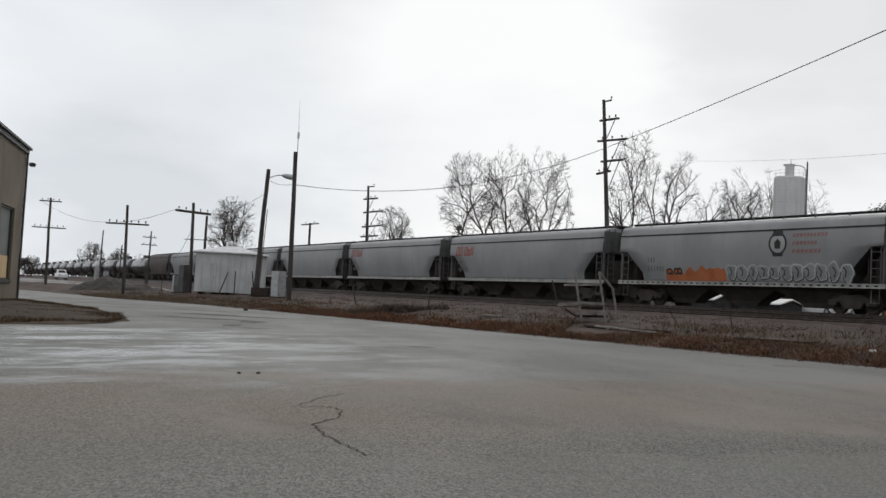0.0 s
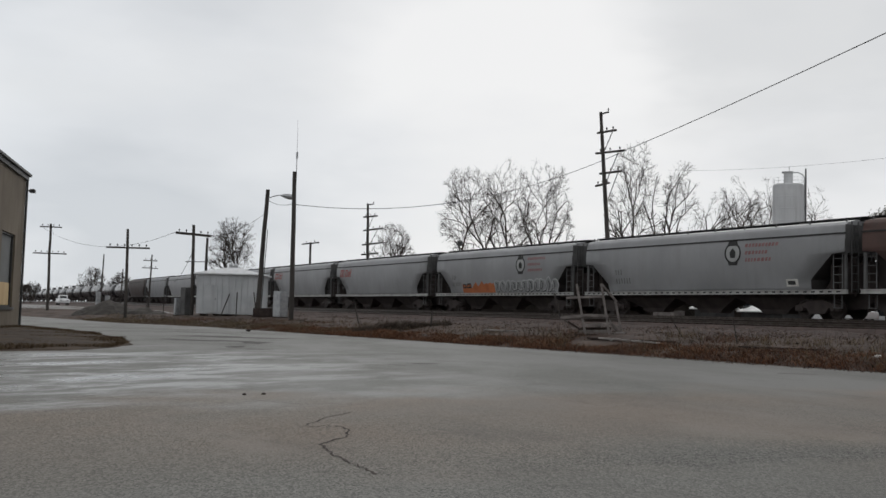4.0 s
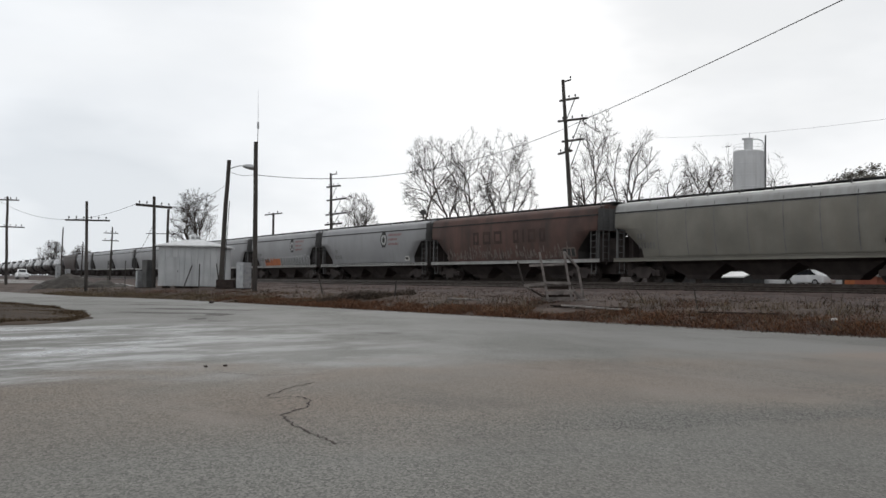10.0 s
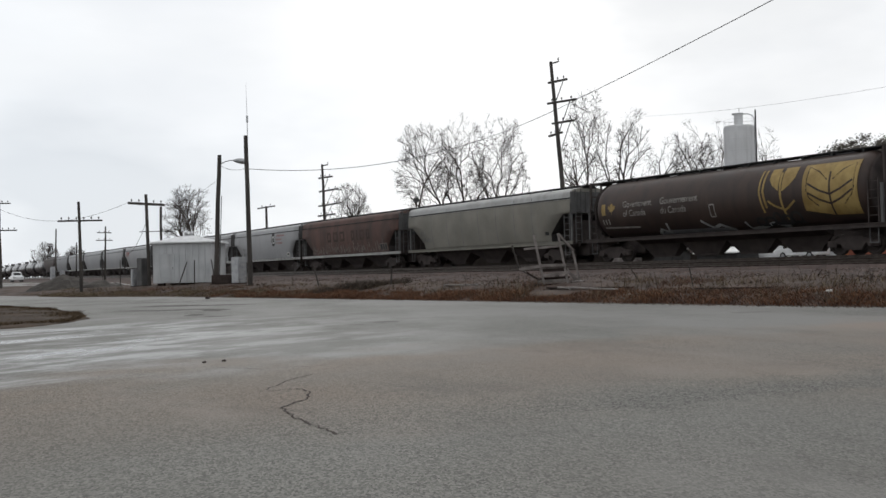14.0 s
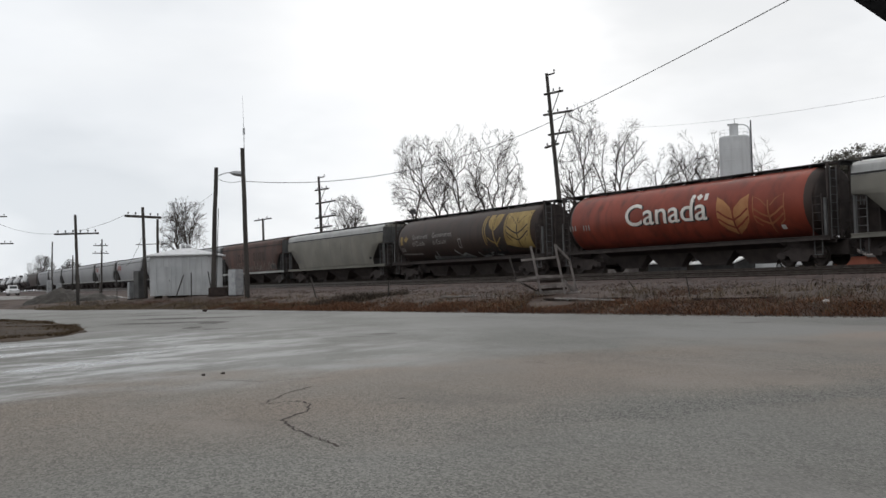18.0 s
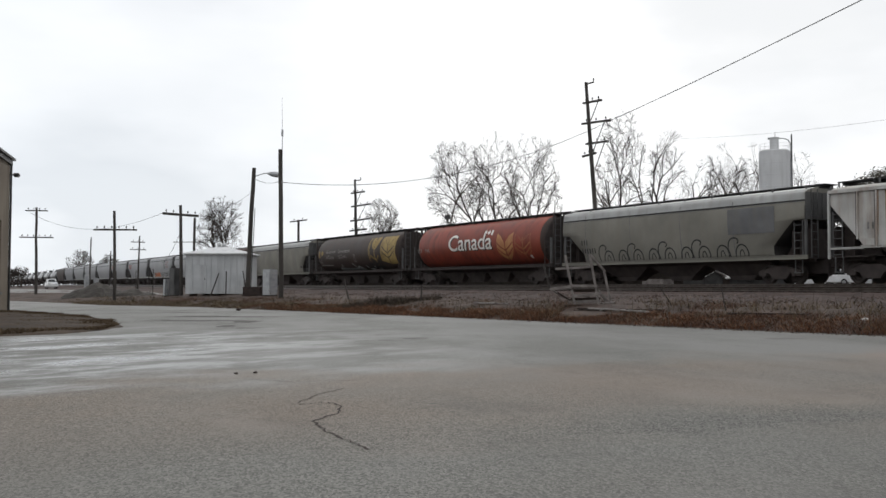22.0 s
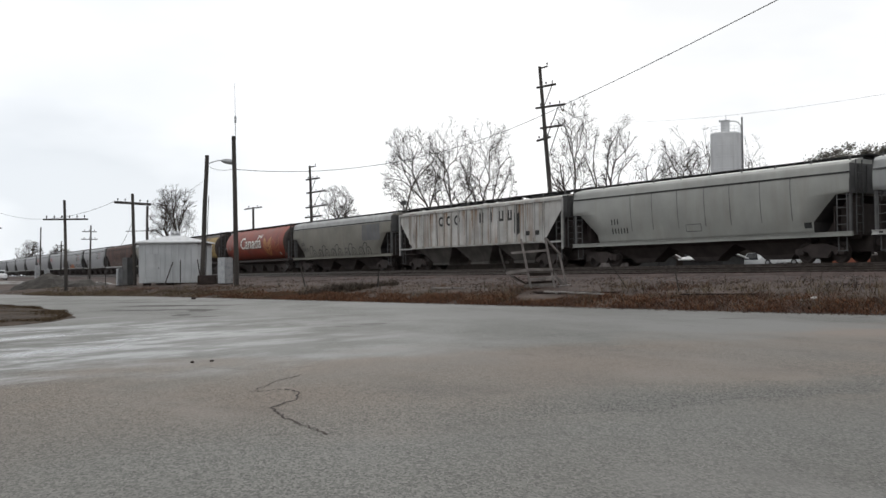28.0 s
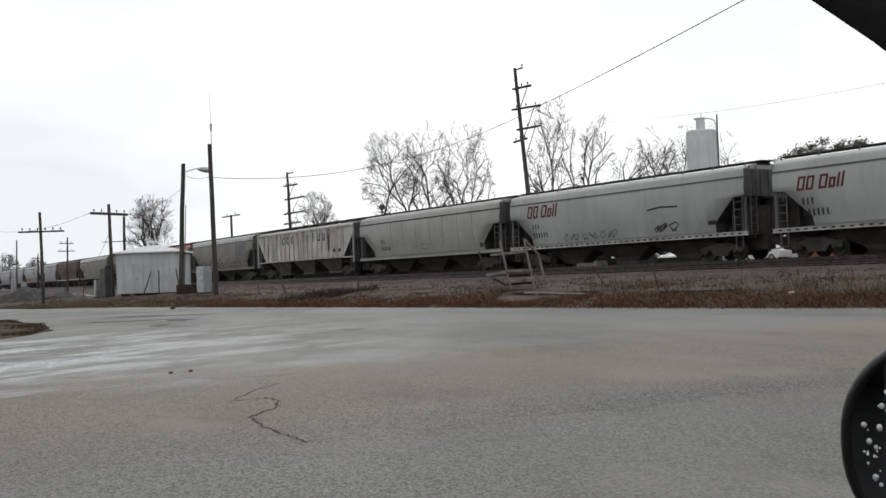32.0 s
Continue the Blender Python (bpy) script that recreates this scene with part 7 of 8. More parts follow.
def bubble_letters(key, u0, u1, z0, z1, n, seed):
    """A spray-painted piece: swollen letter shapes, each with a fill, a pale outline and dark inner strokes."""
    r = random.Random(seed)
    for k in range(n):
        u = u0 + (u1 - u0) * (k + 0.5) / n
        w, h, mid = (u1 - u0) / n * r.uniform(0.5, 0.66), (z1 - z0) * r.uniform(0.42, 0.52), (z0 + z1) / 2
        pts = []
        for a in range(0, 360, 40):
            f = r.uniform(0.72, 1.1)
            pts.append((u + w * f * math.cos(radians(a)), mid + h * f * math.sin(radians(a))))
        ringed = rounded(pts + pts[:2], 4)[2:-3]
        bm = bmesh.new()
        flat(bm, ringed)
        put_mark(key, "pale_fill", bm, M_FILL, "greyish fill of a spray-painted piece", lift=0.008 + 0.0015 * (k % 3))
        bm = bmesh.new()
        ribbon(bm, ringed + ringed[:1], 0.075)
        put_mark(key, "spray_outline", bm, M_SPRAY, lift=0.016 + 0.001 * (k % 3))
        bm = bmesh.new()
        c = r.uniform(-0.2, 0.2)
        ribbon(bm, [(u + c * w - 0.3 * w, mid + 0.5 * h), (u + c * w + 0.1 * w, mid + 0.1 * h), (u + c * w - 0.15 * w, mid - 0.5 * h)], 0.06, True)
        ribbon(bm, [(x + 0.06, z - 0.05) for x, z in ringed[len(ringed) // 2:]], 0.05)
        put_mark(key, "dark_stroke", bm, M_LETTER_K, lift=0.021)


M_FILL = mat("grey_spray_fill", (0.19, 0.195, 0.2), (0.27, 0.275, 0.28), 2.0, 0.7)
bubble_letters("A", 8.2, 15.7, 1.38, 2.3, 11, 9)

emblem("B", 11.95, 3.22)
text_bars("B", 12.75, ((3.56, 2.0), (3.2, 1.4), (2.84, 1.5)), M_LETTER_R2)
number_bars("B", 2.8, 2.3)
bm = bmesh.new()
bar(bm, 15.2, 15.9, 1.5, 1.85)
put_mark("B", "white_panel", bm, M_LETTER_W)
bm = bmesh.new()
bar(bm, 15.3, 15.75, 1.58, 1.77)
put_mark("B", "dark_panel", bm, M_LETTER_K, lift=0.018)

for k, (u, w) in enumerate(((5.5, 0.7), (6.7, 0.9), (8.0, 0.9), (10.2, 0.6), (11.2, 0.25), (11.8, 0.8), (13.0, 0.6))):
    bm = bmesh.new()
    bar(bm, u, u + 0.2, 2.45, 3.3)
    if w > 0.3:
        bar(bm, u + w - 0.2, u + w, 2.45, 3.3)
        bar(bm, u + 0.2, u + w - 0.2, 3.1, 3.3)
        bar(bm, u + 0.2, u + w - 0.2, 2.45, 2.65)
    put_mark("rust", "faded_letter_block", bm, M_RUST2)
rnd_p = random.Random(12)
for k in range(170):
    u = rnd_p.uniform(1.8, 15.8)
    z = 1.4 + abs(rnd_p.gauss(0, 0.28))
    h = rnd_p.uniform(0.08, 0.5)
    bm = bmesh.new()
    flat(bm, [(u, z), (u + rnd_p.uniform(0.05, 0.2), z), (u + rnd_p.uniform(0.02, 0.12), z + h), (u + 0.01, z + h * 0.9)])
    put_mark("rust", "peeling_patch", bm, M_PEEL)
bm = bmesh.new()
bar(bm, 15.15, 16.4, 1.45, 2.05)
put_mark("rust", "number_panel", bm, M_PEEL)
bm = bmesh.new()
for a, b in ((15.25, 15.55), (15.65, 15.9), (16.0, 16.3)):
    bar(bm, a, b, 1.52, 1.97)
put_mark("rust", "number_panel_mark", bm, M_LETTER_K, lift=0.018)

number_bars("tan", 1.85, 2.35)
seams("tan", (3.3, 5.4, 7.3, 9.4, 11.5, 13.5, 15.4))
bm = bmesh.new()
bar(bm, 16.6, 17.0, 1.75, 1.95)
put_mark("tan", "small_stencil", bm, M_LETTER_K)

# the dark brown grain hopper
bm = bmesh.new()
bar(bm, 0.76, 1.08, 2.62, 3.25)
put_mark("gov", "yellow_bar", bm, M_GOLD)
LEAF = [(0, -1), (0.08, -0.45), (0.5, -0.5), (0.42, -0.3), (0.95, 0.05), (0.8, 0.15), (0.88, 0.5), (0.55, 0.42), (0.3, 0.25), (0.4, 0.75), (0.22, 0.65), (0, 1)]
bm = bmesh.new()
flat(bm, [(1.58 + x * 0.33, 2.98 + y * 0.33) for x, y in LEAF + [(-x, y) for x, y in LEAF[-2:0:-1]]])
put_mark("gov", "maple_leaf", bm, M_GOLD)
words("gov", "Government\nof Canada", 2.5, 2.97, 0.5, M_LETTER_T, 0.86, name="government_lettering", label="faded pale words Government of Canada")
words("gov", "Gouvernement\ndu Canada", 5.35, 2.97, 0.5, M_LETTER_T, 0.86, name="government_lettering", label="faded pale words in French")
bm = bmesh.new()
ribbon(bm, [(0.75, 1.93), (3.5, 1.86)], 0.09)
put_mark("gov", "stencil_bar", bm, M_LETTER_T)
number_bars("gov", 0.8, 2.1, rows=1, material=M_LETTER_T)
bm = bmesh.new()
for a, b in (((8.75, 2.1), (8.75, 2.7)), ((9.05, 2.1), (9.05, 2.7)), ((8.75, 2.7), (9.05, 2.7)), ((8.75, 2.1), (9.05, 2.1))):
    ribbon(bm, [a, b], 0.06)
put_mark("gov", "stencil_frame", bm, M_LETTER_T)


def wheat(key, u0, u1, ztop, zside, ztip, fill, line, outline=None):
    """A stylised ear of grain: two broad leaves that meet at the tip, with a stem and veins."""
    um, w, h = (u0 + u1) / 2, (u1 - u0) / 2, ztop - ztip
    for sx in (-1, 1):
        leaf = [(um + sx * 0.05, ztip), (um + sx * 0.55 * w, ztip + 0.13 * h), (um + sx * 0.9 * w, zside - 0.05 * h), (um + sx * w, zside + 0.1 * h), (um + sx * w, ztop), (um + sx * 0.5 * w, ztop - 0.13 * h), (um + sx * 0.12 * w, ztop - 0.32 * h), (um + sx * 0.05, ztop - 0.42 * h)]
        if fill:
            bm = bmesh.new()
            flat(bm, leaf)
            put_mark(key, "grain_leaf", bm, fill)
        if outline:
            bm = bmesh.new()
            ribbon(bm, leaf[1:-1], 0.06)
            put_mark(key, "grain_outline", bm, outline)
        for k, z in enumerate((ztip + 0.16 * h, ztip + 0.36 * h)):
            bm = bmesh.new()
            ribbon(bm, [(um, z), (um + sx * 0.45 * w, z + 0.1 * h), (um + sx * 0.95 * w, z + 0.27 * h)], 0.09)
            put_mark(key, "grain_vein", bm, line, lift=0.018 + 0.002 * k)
    bm = bmesh.new()
    ribbon(bm, [(um + 0.03, ztip - 0.1 * h), (um, ztip + 0.5 * h), (um, ztop - 0.15 * h)], 0.09)
    put_mark(key, "grain_stem", bm, line, lift=0.023)


# first ear in outline and upper leaves, second on a full gold field
for pts, w in (([(11.92, 4.08), (11.86, 3.1), (12.05, 2.1)], 0.1), ([(12.14, 4.08), (12.08, 3.1), (12.24, 2.3)], 0.12), ([(12.35, 2.62), (12.7, 2.36), (13.12, 2.2)], 0.1), ([(13.84, 2.55), (13.5, 2.3), (13.14, 2.1)], 0.1), ([(13.05, 3.9), (13.08, 2.8), (13.2, 1.7)], 0.11)):
    bm = bmesh.new()
    ribbon(bm, pts, w)
    put_mark("gov", "grain_stripe", bm, M_GOLD)
for pts in ([(12.42, 4.1), (12.98, 4.1), (12.96, 3.05), (12.62, 3.3), (12.42, 3.6)], [(13.16, 4.1), (13.9, 4.1), (13.86, 3.6), (13.55, 3.25), (13.16, 3.0)]):
    bm = bmesh.new()
    flat(bm, pts)
    put_mark("gov", "grain_leaf", bm, M_GOLD, lift=0.015)
bm = bmesh.new()
flat(bm, [(14.3, 2.05), (15.7, 1.78), (17.05, 1.75), (17.1, 4.1), (14.25, 4.1)])
put_mark("gov", "gold_field", bm, M_GOLD)
wheat("gov", 14.5, 16.9, 4.0, 2.7, 1.95, None, M_BROWN, M_BROWN)
for pts in ([(4.5, 1.4), (4.9, 1.65), (5.4, 1.5), (5.5, 1.95)], [(7.9, 1.95), (8.5, 1.55), (9.0, 1.7), (9.7, 1.4)], [(10.6, 1.75), (10.7, 1.4), (11.3, 1.45), (12.2, 1.6), (12.95, 1.42)]):
    bm = bmesh.new()
    ribbon(bm, pts, 0.14)
    put_mark("gov", "spray_stroke", bm, M_SPRAY)
bm = bmesh.new()
flat(bm, [(4.45, 1.38), (9.7, 1.38), (9.2, 1.55), (5.2, 1.6)])
put_mark("gov", "pale_smear", bm, M_DULL)
scrawl("gov", 11.2, 13.8, 1.5, 2.05, 15, M_LETTER_K, 0.12, 5)

# the red grain hopper
words("can", "Canada", 5.05, 2.5, 1.66, M_LETTER_W3, 1.2, 0.012, name="canada_lettering", label="large white word Canada with a black shadow", lift=0.022)
words("can", "Canada", 5.17, 2.45, 1.66, M_LETTER_K, 1.2, 0.012, name="lettering_shadow", label="black shadow of the painted word")
bm = bmesh.new()
for u, w in ((9.9, 0.24), (10.76, 0.24)):
    bar(bm, u, u + w, 3.46, 3.8)
put_mark("can", "flag_bar", bm, M_LETTER_W3)
bm = bmesh.new()
flat(bm, [(10.45 + x * 0.22, 3.63 + y * 0.22) for x, y in LEAF + [(-x, y) for x, y in LEAF[-2:0:-1]]])
put_mark("can", "maple_leaf", bm, M_LETTER_W3)
wheat("can", 11.62, 13.6, 3.55, 2.3, 1.66, M_GOLD2, M_RED)
wheat("can", 13.85, 15.62, 3.4, 2.25, 1.76, None, M_GOLD3, M_GOLD3)
number_bars("can", 0.4, 2.5, rows=1, material=M_LETTER_T)
number_bars("can", 1.6, 2.48, rows=1, material=M_LETTER_T)
bm = bmesh.new()
bar(bm, 15.2, 15.45, 1.75, 1.95)
put_mark("can", "small_stencil", bm, M_LETTER_W)

# the grey hopper with black loops
number_bars("gra", 1.85, 2.35, material=M_LETTER_K)
for k in range(9):
    u = 3.75 + k * 1.27
    bm = bmesh.new()
    if k % 2 == 0:
        ribbon(bm, [(u - 0.32, 1.36), (u - 0.42, 1.8), (u - 0.3, 2.16), (u + 0.02, 2.3), (u + 0.28, 2.18), (u + 0.18, 2.0)], 0.08, True)
    ribbon(bm, [(u + 0.02, 1.36), (u + 0.12, 1.75), (u + 0.4, 1.95), (u + 0.72, 1.84), (u + 0.86, 1.5), (u + 0.8, 1.36)], 0.08, True)
    ribbon(bm, [(u + 0.3, 1.38), (u + 0.34, 1.6), (u + 0.5, 1.68), (u + 0.6, 1.4)], 0.06, True)
    put_mark("gra", "spray_stroke", bm, M_LETTER_K)
bm = bmesh.new()
bar(bm, 13.6, 16.55, 2.45, 3.72)
put_mark("gra", "repainted_patch", bm, M_PATCH, "darker grey repainted rectangle", lift=0.025)
seams("gra", (2.2, 6.2, 10.2, 13.9))

# the ribbed hopper: its name as plain black blocks
for u, w, kind in ((5.5, 0.6, "o"), (6.5, 0.6, "o"), (7.5, 0.6, "o"), (10.5, 0.45, "l"), (11.75, 0.16, "i"), (12.65, 0.55, "n"), (13.65, 0.45, "l")):
    bm = bmesh.new()
    z0, z1, t = 3.05, 3.72, 0.16
    if kind == "o":
        ring(bm, u + w / 2, (z0 + z1) / 2, 0.27, t, 24)
    else:
        bar(bm, u, u + t, z0, z1)
        if kind != "i":
            bar(bm, u + w - t, u + w, z0, z1)
            bar(bm, u + t, u + w - t, z0, z0 + t)
    put_mark("soo", "name_block", bm, M_LETTER_K, lift=0.02)
bm = bmesh.new()
ribbon(bm, [(14.6, 1.98), (14.6, 4.0)], 0.07)
for k in range(6):
    z = 2.1 + 0.22 * k
    for sx in (-1, 1):
        flat(bm, [(14.6, z), (14.6 + sx * 0.3, z + 0.14), (14.6 + sx * 0.3, z + 0.36), (14.6, z + 0.2)])
for sx in (-0.25, 0, 0.25):
    ribbon(bm, [(14.6 + sx, 3.3), (14.6 + sx, 4.0)], 0.04)
put_mark("soo", "grain_sign", bm, M_LETTER_K, lift=0.02)
for u in (15.4, 16.35):
    bm = bmesh.new()
    bar(bm, u, u + 0.5, 2.02, 2.3)
    put_mark("soo", "dark_panel", bm, M_LETTER_K, lift=0.02)
number_bars("soo", 2.0, 2.35, rows=1)
number_bars("soo", 3.6, 2.35, rows=1)
rnd_r = random.Random(8)
for k in range(34):
    u, w, foot = rnd_r.choice((4.1, 4.5, 2.7, 9.7, 12.1, 8.2, 6.3, 15.2)) + rnd_r.gauss(0, 0.3), rnd_r.uniform(0.04, 0.14), rnd_r.uniform(2.05, 3.7)
    bm = bmesh.new()
    flat(bm, [(u, 4.0), (u + w, 4.0), (u + w * 0.8, (foot + 4) / 2), (u + w * 0.55, foot), (u + w * 0.35, foot), (u + w * 0.15, (foot + 4) / 2)])
    put_mark("soo", "rust_run", bm, M_RUSTRUN, lift=0.018)

number_bars("gr2", 3.2, 2.3, material=M_LETTER_K)
seams("gr2", (4.7, 6.3, 8.1, 9.9, 11.5, 13.3, 15.0), 1.9, 3.9)
bm = bmesh.new()
for a, b in (((8.6, 1.7), (9.6, 1.7)), ((8.6, 2.05), (9.6, 2.05)), ((8.6, 1.7), (8.6, 2.05)), ((9.6, 1.7), (9.6, 2.05))):
    ribbon(bm, [a, b], 0.05)
put_mark("gr2", "stencil_frame", bm, M_LETTER_G)
bm = bmesh.new()
bar(bm, 15.6, 16.0, 1.55, 1.8)
put_mark("gr2", "dark_panel", bm, M_LETTER_K)

name_block("cp", 1.65, 2.98, 0.72, M_LETTER_R)
number_bars("cp", 2.15, 2.3, material=M_LETTER_K)
scrawl("cp", 4.8, 9.2, 1.5, 1.95, 21, M_LETTER_G, 0.06, 9, loops=False)
scrawl("cp", 11.6, 13.4, 1.6, 2.1, 22, M_LETTER_K, 0.07, 3, loops=False)
bm = bmesh.new()
ribbon(bm, [(11.5, 2.75), (12.4, 2.85), (13.6, 2.8)], 0.09)
put_mark("cp", "spray_stroke", bm, M_LETTER_K)
bm = bmesh.new()
bar(bm, 15.4, 15.9, 1.75, 1.95)
put_mark("cp", "dark_panel", bm, M_LETTER_K)
name_block("cp2", 1.25, 2.92, 0.62, M_LETTER_R)
number_bars("cp2", 1.55, 2.3, material=M_LETTER_K)


# ---- dead grass, weeds and loose stone on the verge ----
def island_material(name, ramp, rough=0.95):
    """A colour for each blade or stone of a joined mass."""
    m = bpy.data.materials.new(name)
    m.use_nodes = True
    nd, ln = m.node_tree.nodes, m.node_tree.links
    bs = nd["Principled BSDF"]
    geo, cr = nd.new("ShaderNodeNewGeometry"), nd.new("ShaderNodeValToRGB")
    cr.color_ramp.elements[0].color = (*ramp[0], 1)
    cr.color_ramp.elements[1].color = (*ramp[-1], 1)
    for k, c in enumerate(ramp[1:-1]):
        cr.color_ramp.elements.new((k + 1) / (len(ramp) - 1)).color = (*c, 1)
    ln.new(geo.outputs["Random Per Island"], cr.inputs["Fac"])
    ln.new(cr.outputs["Color"], bs.inputs["Base Color"])
    bs.inputs["Roughness"].default_value = rough
    bs.inputs["Specular IOR Level"].default_value = 0.15
    return m


M_GRASS_RED = island_material("russet_dead_grass", [(0.07, 0.034, 0.022), (0.145, 0.066, 0.036), (0.19, 0.10, 0.056), (0.085, 0.047, 0.032), (0.12, 0.085, 0.06)])
M_GRASS_TAN = island_material("tan_dead_grass", [(0.055, 0.04, 0.026), (0.12, 0.092, 0.06), (0.17, 0.135, 0.09), (0.08, 0.062, 0.045)])
M_GRASS_ISLE = island_material("short_brown_dead_grass", [(0.045, 0.031, 0.019), (0.085, 0.06, 0.037), (0.12, 0.088, 0.056), (0.062, 0.045, 0.028)])
M_GRASS_BROWN = island_material("red_brown_dead_grass", [(0.06, 0.033, 0.025), (0.105, 0.06, 0.045), (0.155, 0.096, 0.07), (0.075, 0.043, 0.032)])
M_STALK = island_material("grey_brown_stalks", [(0.034, 0.027, 0.021), (0.06, 0.048, 0.039), (0.085, 0.069, 0.056)])
M_STONES = island_material("loose_ballast_stone", [(0.034, 0.023, 0.020), (0.07, 0.049, 0.043), (0.16, 0.13, 0.115), (0.045, 0.031, 0.027)])


def blades(name, label, count, place, hlo, hhi, width, bend, material, seed, category="grass", rise=0.0):
    r = random.Random(seed)
    V, F = [], []
    for k in range(count):
        x, y, dens = place(r)
        if r.random() > dens or math.hypot(x - 7.3, y - 39.6) < 2.0:
            continue
        z = max(0.0, zg(x, y)) - 0.03 + rise
        h = r.uniform(hlo, hhi) * (0.6 + 0.8 * max(0.0, 0.5 + noise.noise(Vector((x * 0.5, y * 0.5, seed)))))
        a = r.uniform(0, math.pi)
        w = width * r.uniform(0.6, 1.4)
        dx, dy = math.cos(a) * w, math.sin(a) * w
        bx, by = r.gauss(0, bend) * h, r.gauss(0, bend) * h
        b = len(V)
        V += [(x - dx, y - dy, z), (x + dx, y + dy, z), (x + dx * 0.7 + bx * 0.4, y + dy * 0.7 + by * 0.4, z + h * 0.6), (x - dx * 0.7 + bx * 0.4, y - dy * 0.7 + by * 0.4, z + h * 0.6), (x + bx, y + by, z + h)]
        F += [(b, b + 1, b + 2, b + 3), (b + 3, b + 2, b + 4)]
    return tagged(raw(name, V, F, material), label, category, kind="stuff")


def strip(s0, s1, d0, d1, patch=0.0, scale=0.35, off=0.0):
    """Places along the road's edge, thinned out in patches."""
    def pick(r):
        s = s0 + (s1 - s0) * r.random() ** 1.15
        n = curve(EDGE, s) + r.uniform(d0, d1)
        p = plan(s, n)
        q = 0.5 + 0.75 * noise.noise(Vector((p.x * scale, p.y * scale, off)))
        return p.x, p.y, 1.0 if patch == 0 else max(0.03, min(1.0, (q - patch) * 4 + 0.5))
    return pick


blades("russet_grass", "thick russet dead grass along the asphalt edge", 44000, strip(12, 60, 0.05, 1.7, 0.42, 0.6), 0.04, 0.2, 0.012, 0.7, M_GRASS_RED, 71)
blades("dense_russet_grass", "dense rust-brown dead grass by the asphalt", 30000, strip(31, 56, 0.02, 1.3, 0.3, 0.45, 12.0), 0.04, 0.2, 0.013, 0.7, M_GRASS_RED, 77)
blades("tan_grass", "thin tan dead grass on the bank", 15000, strip(4, 90, 0.3, 5.0, 0.55, 0.6, 3.0), 0.06, 0.26, 0.012, 0.7, M_GRASS_TAN, 72)
blades("verge_tan_grass", "matted tan-brown dead grass along the far asphalt edge", 26000, strip(50, 84, 0.03, 2.0, 0.36, 0.5, 41.0), 0.04, 0.2, 0.014, 0.8, M_GRASS_TAN, 84)
blades("dry_stalks", "dark dry weed stalks on the bank", 1500, strip(2, 85, 0.6, 5.0, 0.45, 0.5, 7.0), 0.2, 0.7, 0.009, 0.3, M_STALK, 73, "weeds")
blades("bank_edge_weeds", "tangled grey-brown weeds by the asphalt", 38000, strip(2, 36, 0.05, 2.3, 0.4, 0.5, 21.0), 0.04, 0.17, 0.011, 0.9, M_GRASS_BROWN, 79, "weeds")
blades("straw_clumps", "scattered clumps of straw-coloured weeds on the bank", 9000, strip(2, 36, 0.2, 3.6, 0.6, 0.9, 33.0), 0.12, 0.46, 0.007, 0.7, M_GRASS_TAN, 80, "weeds")
blades("brown_grass", "matted dark brown dead grass on the bank", 22000, strip(8, 74, 0.7, 4.2, 0.58, 0.4, 15.0), 0.05, 0.24, 0.014, 0.8, M_GRASS_BROWN, 78)


def heap_spot(r):
    a, f = r.uniform(0, 2 * math.pi), math.sqrt(r.random())
    return -2.0 + math.cos(a) * f * 2.7, 53.2 + math.sin(a) * f * 1.3, 1.0 - 0.6 * f


blades("brush_heap", "low dark heap of dead brush on the bank", 5000, heap_spot, 0.1, 0.5, 0.014, 1.1, M_STALK, 76, "brush")
blades("litter_of_stems", "flattened brown stems on the bank", 7000, strip(2, 85, 0.2, 5.5, 0.5, 0.45, 9.0), 0.06, 0.2, 0.02, 1.4, M_STALK, 74, "weeds")


def island_spot(r):
    a, f = r.uniform(0, 2 * math.pi), math.sqrt(r.random())
    y = r.uniform(22, 51)
    x0 = curve([(23, -12.6), (25.4, -11.8), (29.4, -10.0), (32.4, -10.4), (36.7, -12.2), (42.4, -15.2), (48.3, -19.6), (52, -22.4)], y)
    x = x0 + 0.12 - r.random() ** 1.6 * 5.0
    return x, y, 0.9


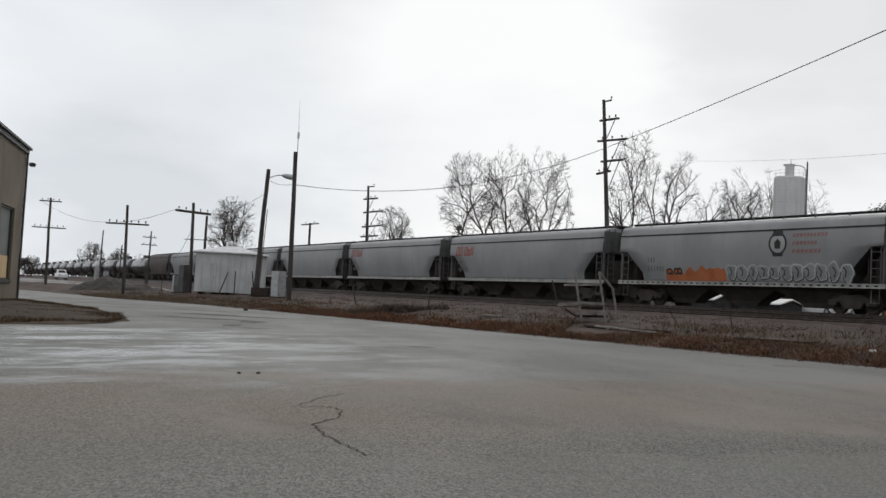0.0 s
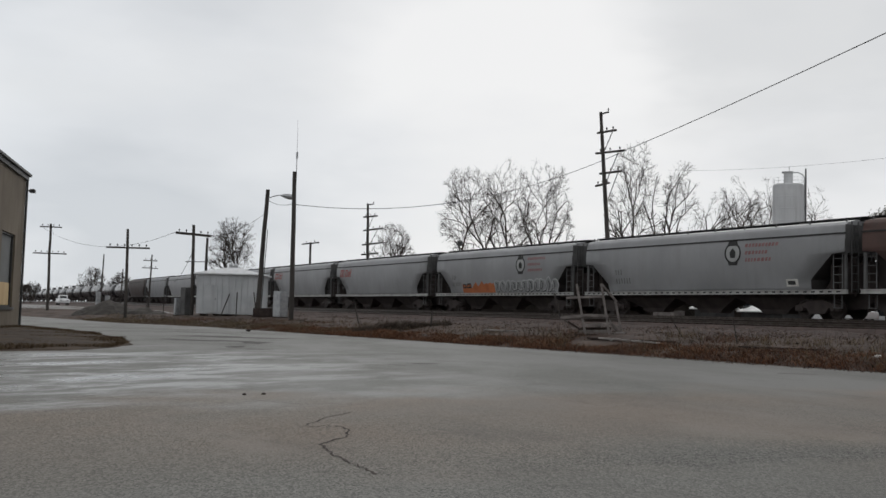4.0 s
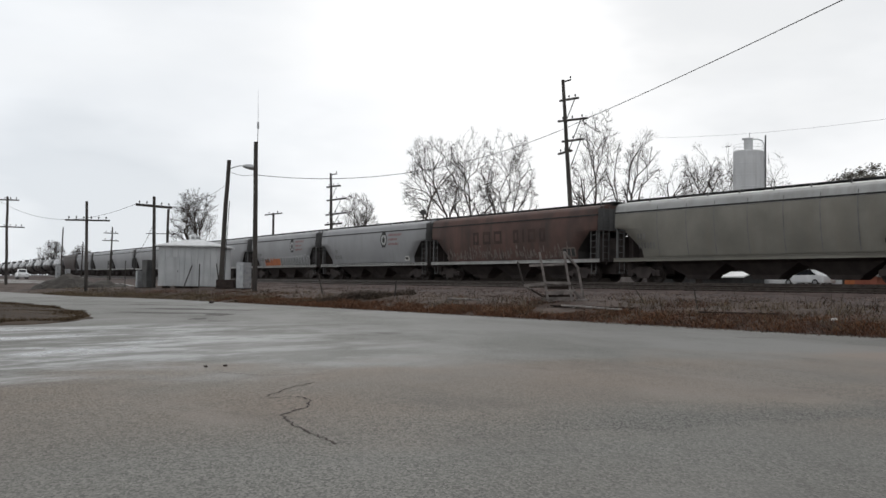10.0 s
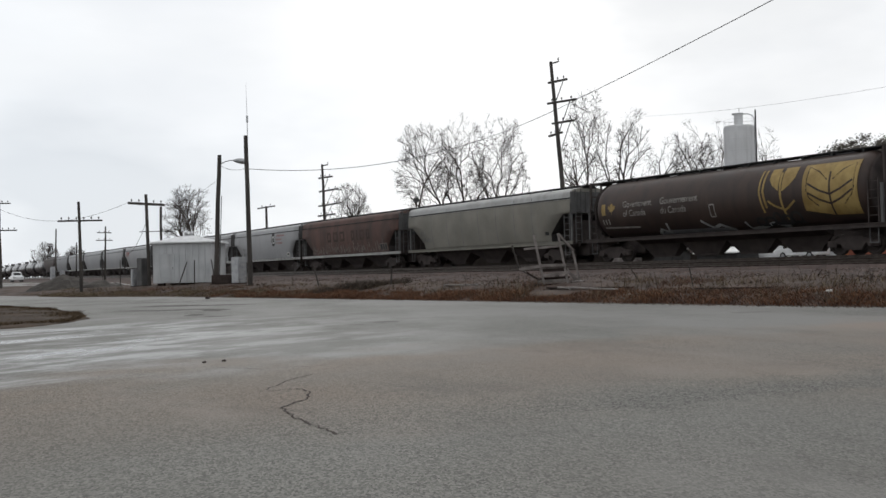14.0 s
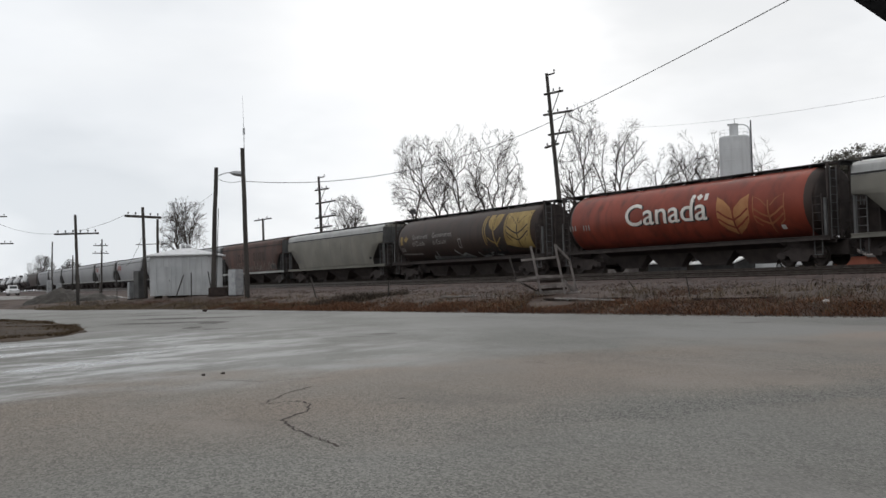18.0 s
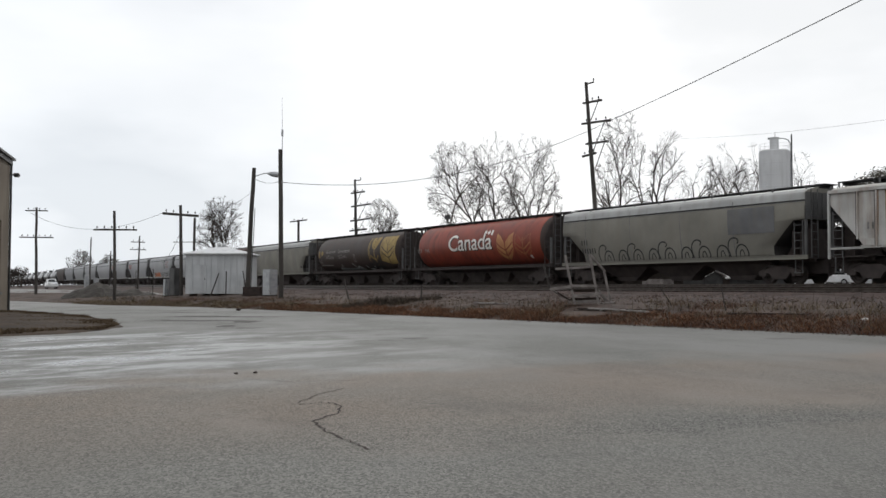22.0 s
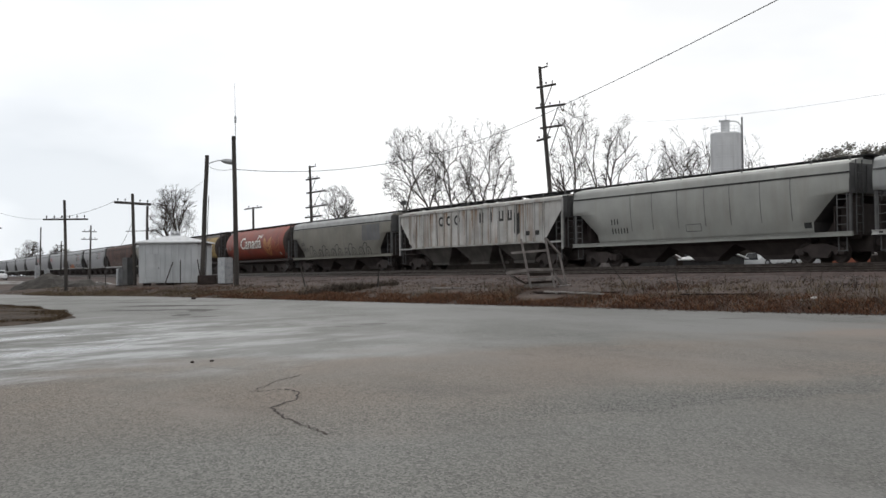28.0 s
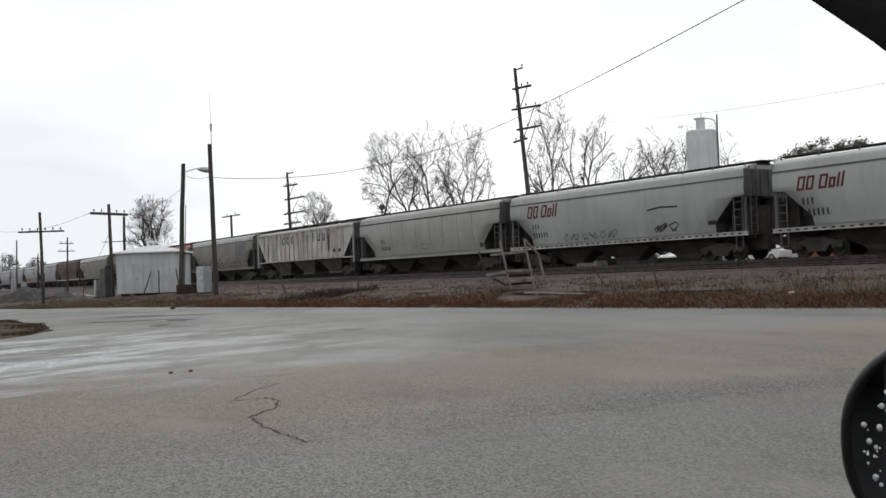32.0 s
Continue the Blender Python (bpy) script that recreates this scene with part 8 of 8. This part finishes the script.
blades("island_grass", "short brown dead grass on the bank by the building", 30000, island_spot, 0.04, 0.12, 0.014, 0.8, M_GRASS_ISLE, 75, "grass", 0.07)


def stones(name, label, count, place, lo, hi, seed):
    r = random.Random(seed)
    V, F = [], []
    for k in range(count):
        x, y, dens = place(r)
        if r.random() > dens:
            continue
        z = max(0.0, zg(x, y))
        a = r.uniform(lo, hi)
        b = len(V)
        e = [a * r.uniform(0.6, 1.3) for _ in range(6)]
        V += [(x - e[0], y, z), (x + e[1], y, z), (x, y - e[2], z), (x, y + e[3], z), (x, y, z + e[4] * 0.8), (x, y, z - e[5] * 0.3)]
        for i, j in ((0, 2), (2, 1), (1, 3), (3, 0)):
            F += [(b + i, b + j, b + 4), (b + j, b + i, b + 5)]
    return tagged(raw(name, V, F, M_STONES), label, "stones", kind="stuff")


def bed(r):
    s, n = 2 + 100 * r.random() ** 1.3, r.uniform(27.0, 33.2)
    p = plan(s, n)
    return p.x, p.y, max(0.1, min(1.0, 0.7 + 1.6 * noise.noise(Vector((p.x * 0.3, p.y * 0.3, 2.0)))))


stones("loose_ballast", "loose grey ballast stones beside the track", 15000, bed, 0.02, 0.07, 81)
stones("edge_crumbs", "crumbled asphalt and pebbles along the road's edge", 3500, strip(2, 80, -0.9, 0.5), 0.012, 0.045, 82)
stones("bank_stones", "pale stones scattered on the bank", 2600, strip(2, 80, 0.3, 7.0, 0.4, 0.3, 5.0), 0.02, 0.09, 83)


# ---- what moves: the train rolls away along its track, its wheels turn ----
def motions():
    for car, mid in CARS:
        rows = []
        for k in range(17):
            t = 2.0 * k
            off, slope, rise = bend(mid + rolled(t))
            p = plan(mid + rolled(t), TRACK_N + off, RAIL + rise)
            rows.append((t, pose(p.x, p.y, p.z, 0, 0, 90 + AZ - math.degrees(math.atan(slope)))))
        walk(car, rows)
    for w, dx in WHEELSETS:
        walk(w, [(t, pose(dx, 0, 0.455, 0, math.degrees(rolled(t) / 0.455), 0)) for t in [0.1 * k for k in range(321)]])


motions()
